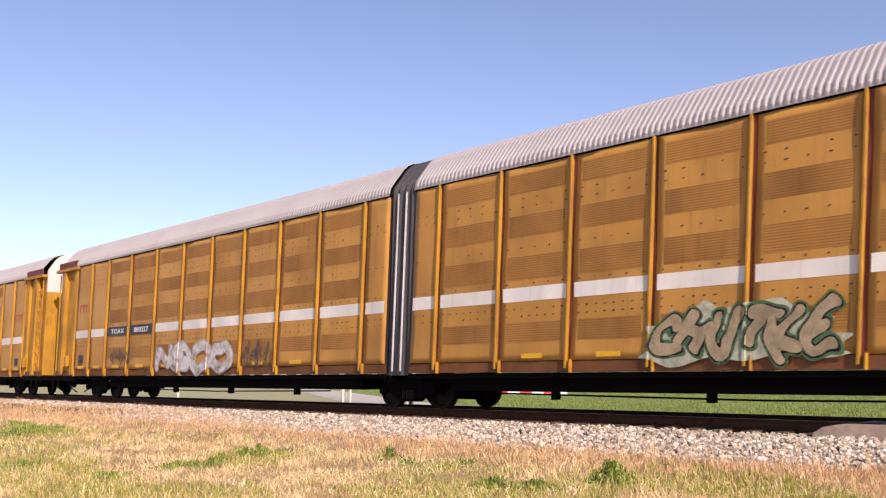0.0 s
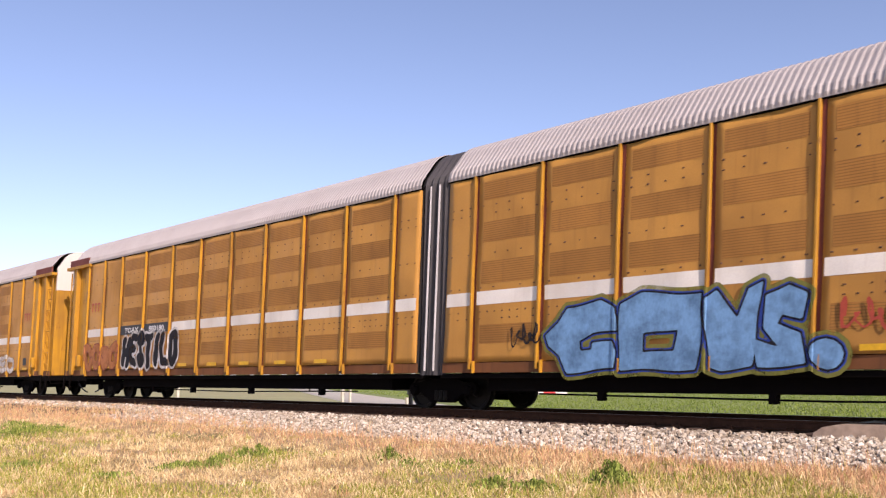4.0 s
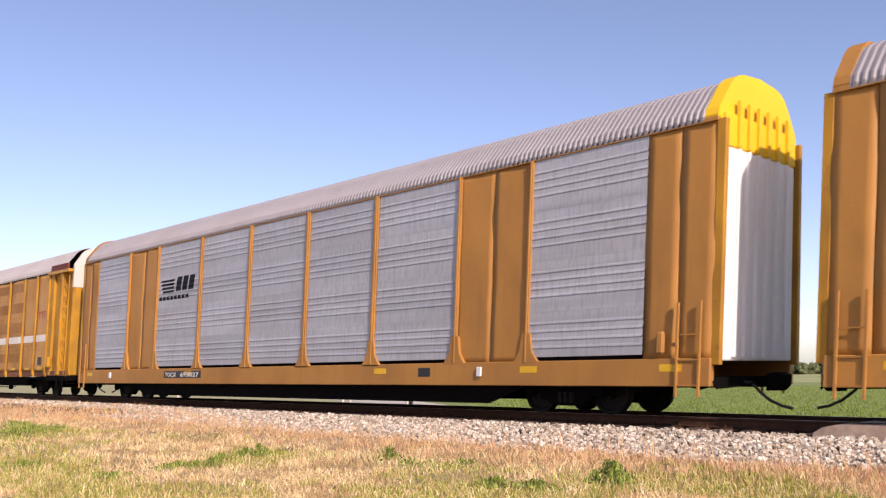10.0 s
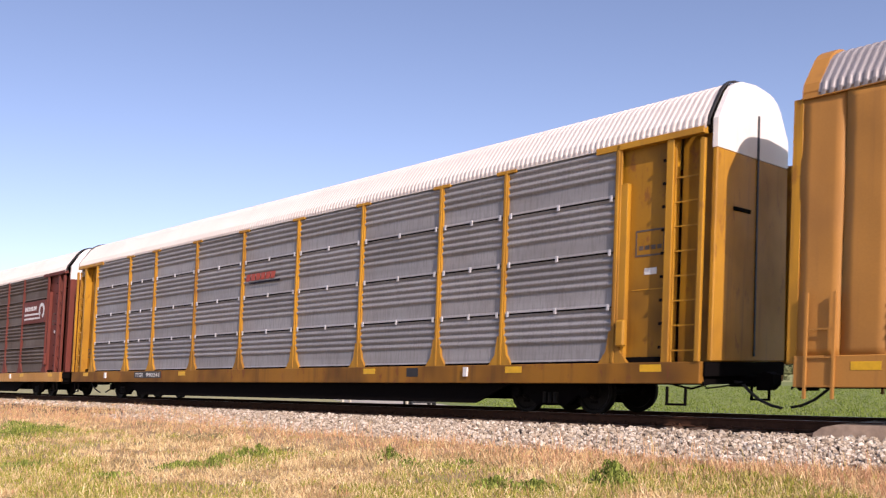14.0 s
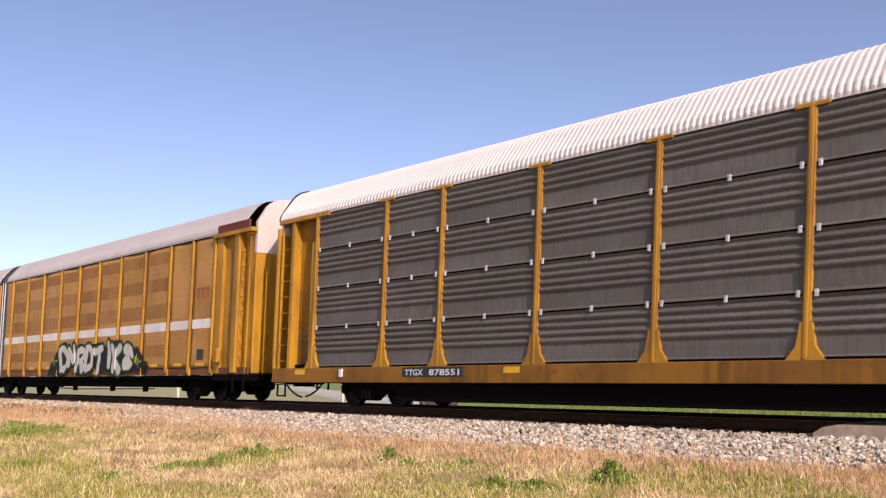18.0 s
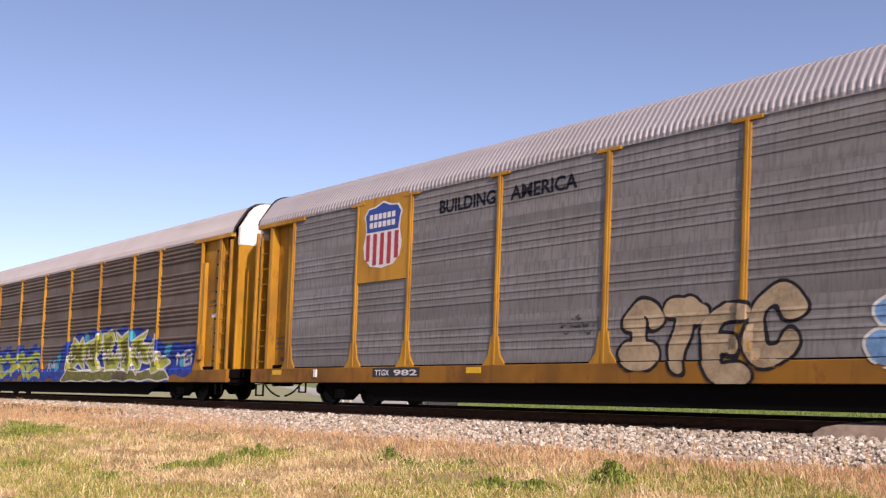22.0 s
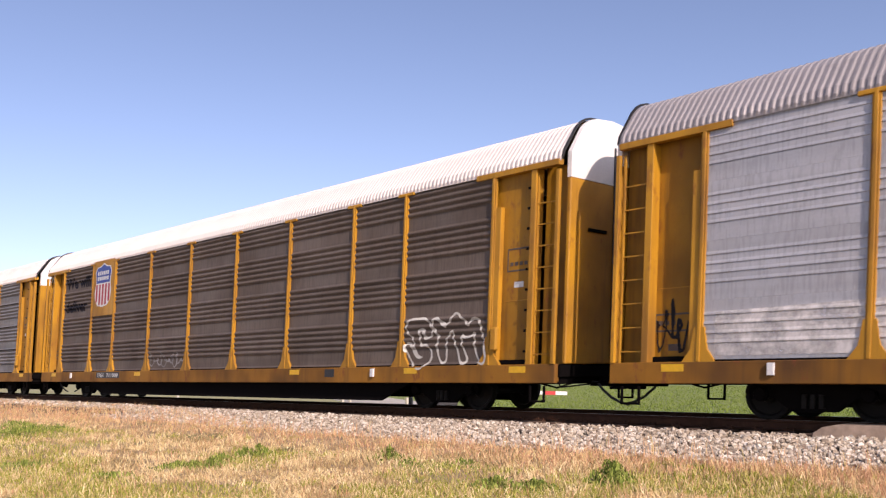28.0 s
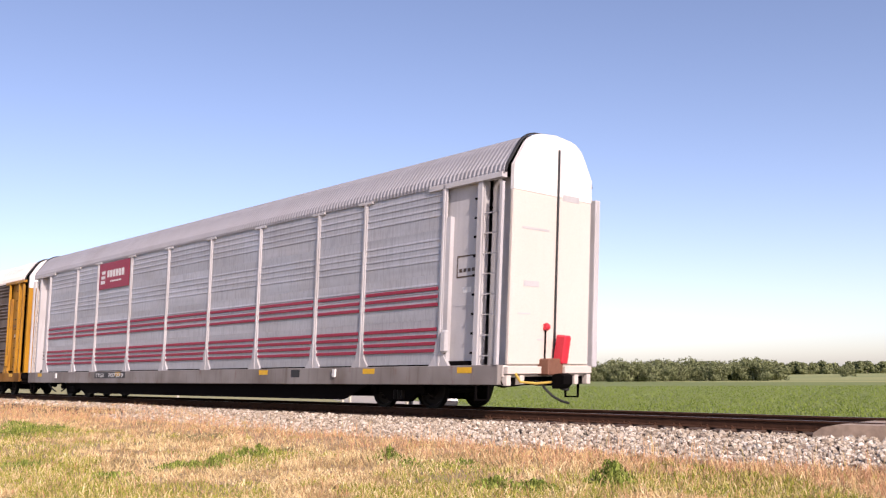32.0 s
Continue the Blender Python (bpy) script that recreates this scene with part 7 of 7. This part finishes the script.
def blades(name, x, y, z, h, w, mat, label, seed, droop=0.5, category="grass"):
    """Thin bent blades of length h, leaning by up to droop radians, in one mass."""
    rng = np.random.default_rng(seed)
    n = len(x)
    a = rng.random(n) * 6.283
    tilt = np.minimum(1.5, droop * (0.15 + 0.85 * rng.random(n)))
    b = rng.random(n) * 6.283
    dx, dy = np.cos(a) * w / 2, np.sin(a) * w / 2
    lx, ly, lz = np.cos(b) * np.sin(tilt) * h, np.sin(b) * np.sin(tilt) * h, np.cos(tilt) * h
    mz = np.cos(tilt * 0.6) * h * 0.55
    P = np.empty((n, 5, 3))
    P[:, 0] = np.stack([x - dx, y - dy, z - 0.02], -1)
    P[:, 1] = np.stack([x + dx, y + dy, z - 0.02], -1)
    P[:, 2] = np.stack([x + dx * 0.8 + lx * 0.4, y + dy * 0.8 + ly * 0.4, z + mz], -1)
    P[:, 3] = np.stack([x - dx * 0.8 + lx * 0.4, y - dy * 0.8 + ly * 0.4, z + mz], -1)
    P[:, 4] = np.stack([x + lx, y + ly, z + np.maximum(lz, 0.02)], -1)
    base = 5 * np.arange(n)[:, None]
    me = bpy.data.meshes.new(name)
    q = (base + np.array([0, 1, 2, 3])).tolist()
    t = (base + np.array([3, 2, 4])).tolist()
    me.from_pydata(P.reshape(-1, 3).tolist(), [], q + t)
    me.materials.append(mat)
    return tagged(new(name, me), label, category, kind="stuff")


def verge(n, seed, power=1.3):
    """Places on the verge in view: thick near the camera, thinner far down the line."""
    rng = np.random.default_rng(seed)
    F = 9.5 + 46.0 * rng.random(n) ** 2.0
    r = rng.uniform(-0.56, 0.56, n)
    cy, sy = math.cos(radians(43.36)), math.sin(radians(43.36))
    x, y = -cy * F + sy * r * F, sy * F + cy * r * F
    ok = (y > 0.5) & (y < 14.2) & (x < 1.5)
    x, y, m = x[ok], y[ok], int(ok.sum())
    c = rng.integers(0, m // 16, m)
    tuft = rng.random(m) < 0.6
    x = np.where(tuft, x[c] + 0.07 * rng.normal(size=m), x)
    y = np.where(tuft, y[c] + 0.07 * rng.normal(size=m), y)
    return x, y, rng, m


def field_noise(x, y, s, o):
    return np.array([noise.noise((a * s, b * s, o)) for a, b in zip(x, y)])


gz = np.vectorize(ground_z)
GREEN_SPOTS = [(-23.0, 7.5, 1.6), (-24.6, 8.2, 1.2), (-18.8, 6.1, 1.5), (-16.2, 5.6, 1.5), (-13.6, 4.9, 1.4), (-11.3, 5.3, 0.9), (-10.2, 6.0, 0.7), (-9.3, 8.7, 0.8), (-8.1, 8.0, 0.8), (-9.0, 9.3, 0.5), (-6.9, 8.1, 0.8), (-6.8, 9.2, 0.7), (-5.9, 9.9, 0.9), (-5.4, 10.3, 0.9), (-6.1, 10.9, 0.6), (-4.6, 9.6, 0.8), (-7.1, 11.2, 0.5), (-13.5, 7.8, 0.5)]
x, y, rng, n = verge(330000, 1)
k = 0.55 * field_noise(x, y, 0.5, 1.0) + 0.4 * field_noise(x, y, 1.6, 2.0)
for gx, gy, gr in GREEN_SPOTS:
    k = k + 0.75 * np.exp(-((x - gx) ** 2 + (1.5 * (y - gy)) ** 2) / gr ** 2)
far_left = np.clip((-x - 22) / 20, 0, 1)
toe = np.clip((y - 9.6 + 1.2 * far_left + 0.5 * field_noise(x, y, 0.7, 5.0)) / 1.6, 0, 1)
green = (k > 0.14 + 0.28 * toe) & (rng.random(n) < 0.62)
red = (~green) & (rng.random(n) < 0.10 + 0.62 * toe)
dry = ~(green | red)
brown = dry & (field_noise(x, y, 1.1, 11.0) + 0.6 * field_noise(x, y, 3.0, 12.0) > 0.12)
bare = field_noise(x, y, 0.9, 7.0) > 0.22
near_toe = (y < 11.55 + 2.6 * np.clip((-x - 17) / 13, 0, 1) + 0.55 * rng.random(n) + 0.3 * field_noise(x, y, 0.4, 8.0))
z = np.maximum(gz(y), np.vectorize(bed_z)(y) * (y > 11.2) - 1.0 * (y <= 11.2)) + 0.01
tall = 0.75 + 0.5 * (field_noise(x, y, 0.7, 4.0) + 0.5)
for sel, name, mat, h0, h1, label, wd, dr in ((dry & ~brown & near_toe & (~bare | (rng.random(n) < 0.5)), "dry_grass", DRY, 0.05, 0.17, "straw-coloured dry grass on the verge", 0.008, 2.6),
                                              (brown & near_toe & (~bare | (rng.random(n) < 0.5)), "withered_grass", TAN, 0.04, 0.15, "withered brown grass among the straw", 0.008, 2.4),
                                              (red & near_toe & (rng.random(n) < 0.85), "reddish_grass", RED_SEED, 0.06, 0.2, "reddish seeding grass along the ballast", 0.005, 0.9),
                                              (green & near_toe, "green_grass", FRESH, 0.03, 0.12, "yellow-green grass in patches on the verge", 0.007, 1.2)):
    m = int(sel.sum())
    far = 1 + np.hypot(x[sel], y[sel]) / 30.0
    blades(name, x[sel], y[sel], z[sel], (h0 + (h1 - h0) * rng.random(m)) * tall[sel], wd * far * (0.7 + 0.6 * rng.random(m)), mat, label, 7, dr)

# leafy weed clumps: mounds of small leaves on short stems
rng = np.random.default_rng(9)
px, py, pz = [], [], []
for cx0, cy0, spread, high, count in ((-13.4, 6.95, 0.26, 0.10, 420), (-13.2, 7.15, 0.2, 0.10, 260), (-13.0, 7.35, 0.2, 0.16, 380), (-13.7, 7.9, 0.16, 0.12, 220), (-13.8, 8.4, 0.22, 0.16, 300), (-13.9, 8.75, 0.2, 0.18, 260),
                                      (-11.2, 9.45, 0.2, 0.22, 420), (-10.3, 9.1, 0.2, 0.12, 160), (-6.8, 9.25, 0.2, 0.30, 700), (-6.95, 9.6, 0.14, 0.26, 300), (-7.8, 8.3, 0.26, 0.14, 420), (-7.3, 8.45, 0.26, 0.12, 360),
                                      (-23.5, 7.9, 0.6, 0.2, 800), (-24.0, 8.4, 0.6, 0.22, 800), (-26.0, 8.6, 0.8, 0.22, 800), (-23.7, 8.95, 0.4, 0.15, 300), (-15.9, 5.5, 0.5, 0.1, 400), (-13.1, 5.8, 0.4, 0.08, 240), (-9.6, 9.5, 0.3, 0.12, 220)):
    count = count * 2 // 3
    a, q = rng.random(count) * 6.283, np.abs(rng.normal(size=count)) * 1.25
    px.append(cx0 + spread * q * np.cos(a))
    py.append(cy0 + 0.7 * spread * q * np.sin(a))
    pz.append(high * np.exp(-0.6 * q * q) * rng.random(count) ** 0.6)
px, py, pz = np.concatenate(px), np.concatenate(py), np.concatenate(pz)
blades("weed_clumps", px, py, gz(py) + 0.02 + pz, 0.03 + 0.05 * rng.random(len(px)), 0.012 + 0.016 * rng.random(len(px)), WEED, "leafy green weeds standing in the dry verge", 8, 2.2, "weeds")
# a few stalks on the ballast shoulder
m = 700
sx, sy_ = -3.0 - 40 * rng.random(m) ** 1.5, 11.5 + 1.0 * rng.random(m)
blades("ballast_stalks", sx, sy_, gz(sy_) + 0.05, 0.12 + 0.25 * rng.random(m), np.full(m, 0.008), RED_SEED, "thin reddish stalks among the ballast stones", 10, 0.4)

# crop behind the line
m = 130000
F = 26.0 + 170.0 * rng.random(m) ** 2.2
r = rng.uniform(-0.55, 0.55, m)
c_, s_ = math.cos(radians(43.36)), math.sin(radians(43.36))
fx_, fy_ = -c_ * F + s_ * r * F, s_ * F + c_ * r * F
fy_ = np.where(F < 90, np.round(fy_ / 0.76) * 0.76 + 0.1 * rng.normal(size=m), fy_)
road_d = (fx_ + 39.4) * 0.516 + (fy_ - 37.0) * 0.857
ok = (fy_ > 21.5) & (road_d > 5.0)
fx_, fy_, F = fx_[ok], fy_[ok], F[ok]
far = 1 + F / 45.0
blades("crop", fx_, fy_, gz(fy_), 0.08 + 0.1 * rng.random(len(fx_)), 0.024 * far * (0.6 + 0.6 * rng.random(len(fx_))), CROP, "young green crop in rows behind the railway", 12, 0.9, "crop")


# ---- everything that moves ----
def motions():
    for car, s in TRAIN:
        walk(car, [(0.0, pose(SPEED * END_TIME - s, TRACK_Y, RIDE)), (END_TIME, pose(-s, TRACK_Y, RIDE))])
    last = TRAIN[-1][1] - EOT_LOCAL[0]
    walk(eot, [(0.0, pose(SPEED * END_TIME - last, TRACK_Y + EOT_LOCAL[1], EOT_LOCAL[2])), (END_TIME, pose(-last, TRACK_Y + EOT_LOCAL[1], EOT_LOCAL[2]))])
    # wheels turn 88 degrees a thirtieth of a second; alike wheelsets share one set of keys
    for side in (-0.89, 0.89):
        alike = [w for w, k in WHEELSETS if k == side]
        first = alike[0]
        at = first.matrix_basis.translation
        walk(first, [(i / FPS, pose(at.x, at.y, at.z, 0, -88.0 * i, 0)) for i in range(int(END_TIME * FPS) + 1)])
        for w in alike[1:]:
            w.rotation_mode = "QUATERNION"
            w.animation_data_create()
            w.animation_data.action = first.animation_data.action
            w.animation_data.action_slot = first.animation_data.action_slot
    # the gate lowers no further, and starts to lift as the last car clears the crossing
    walk(gate_arm, [(t, pose(*GATE_FOOT, 0, 2.2 - lift, GATE_TURN)) for t, lift in ((0.0, 0.0), (31.0, 0.0), (31.5, 2.0), (32.0, 14.0))])
    # the car comes down the farm road and stops before the gate
    road = [(0.0, -4.0), (4.0, -2.75), (8.0, -1.62), (10.0, -1.1), (11.0, -0.84), (13.0, -0.36), (14.5, -0.10), (16.0, 0.0), (32.0, 0.0)]
    rows = []
    for t, k in road:
        x, y = -39.4 + 28.9 * k, 37.0 - 17.4 * k
        rows.append((t, pose(x, y, ground_z(y) + 0.05, 0, 0, -36.0)))
    walk(sedan, rows)


motions()
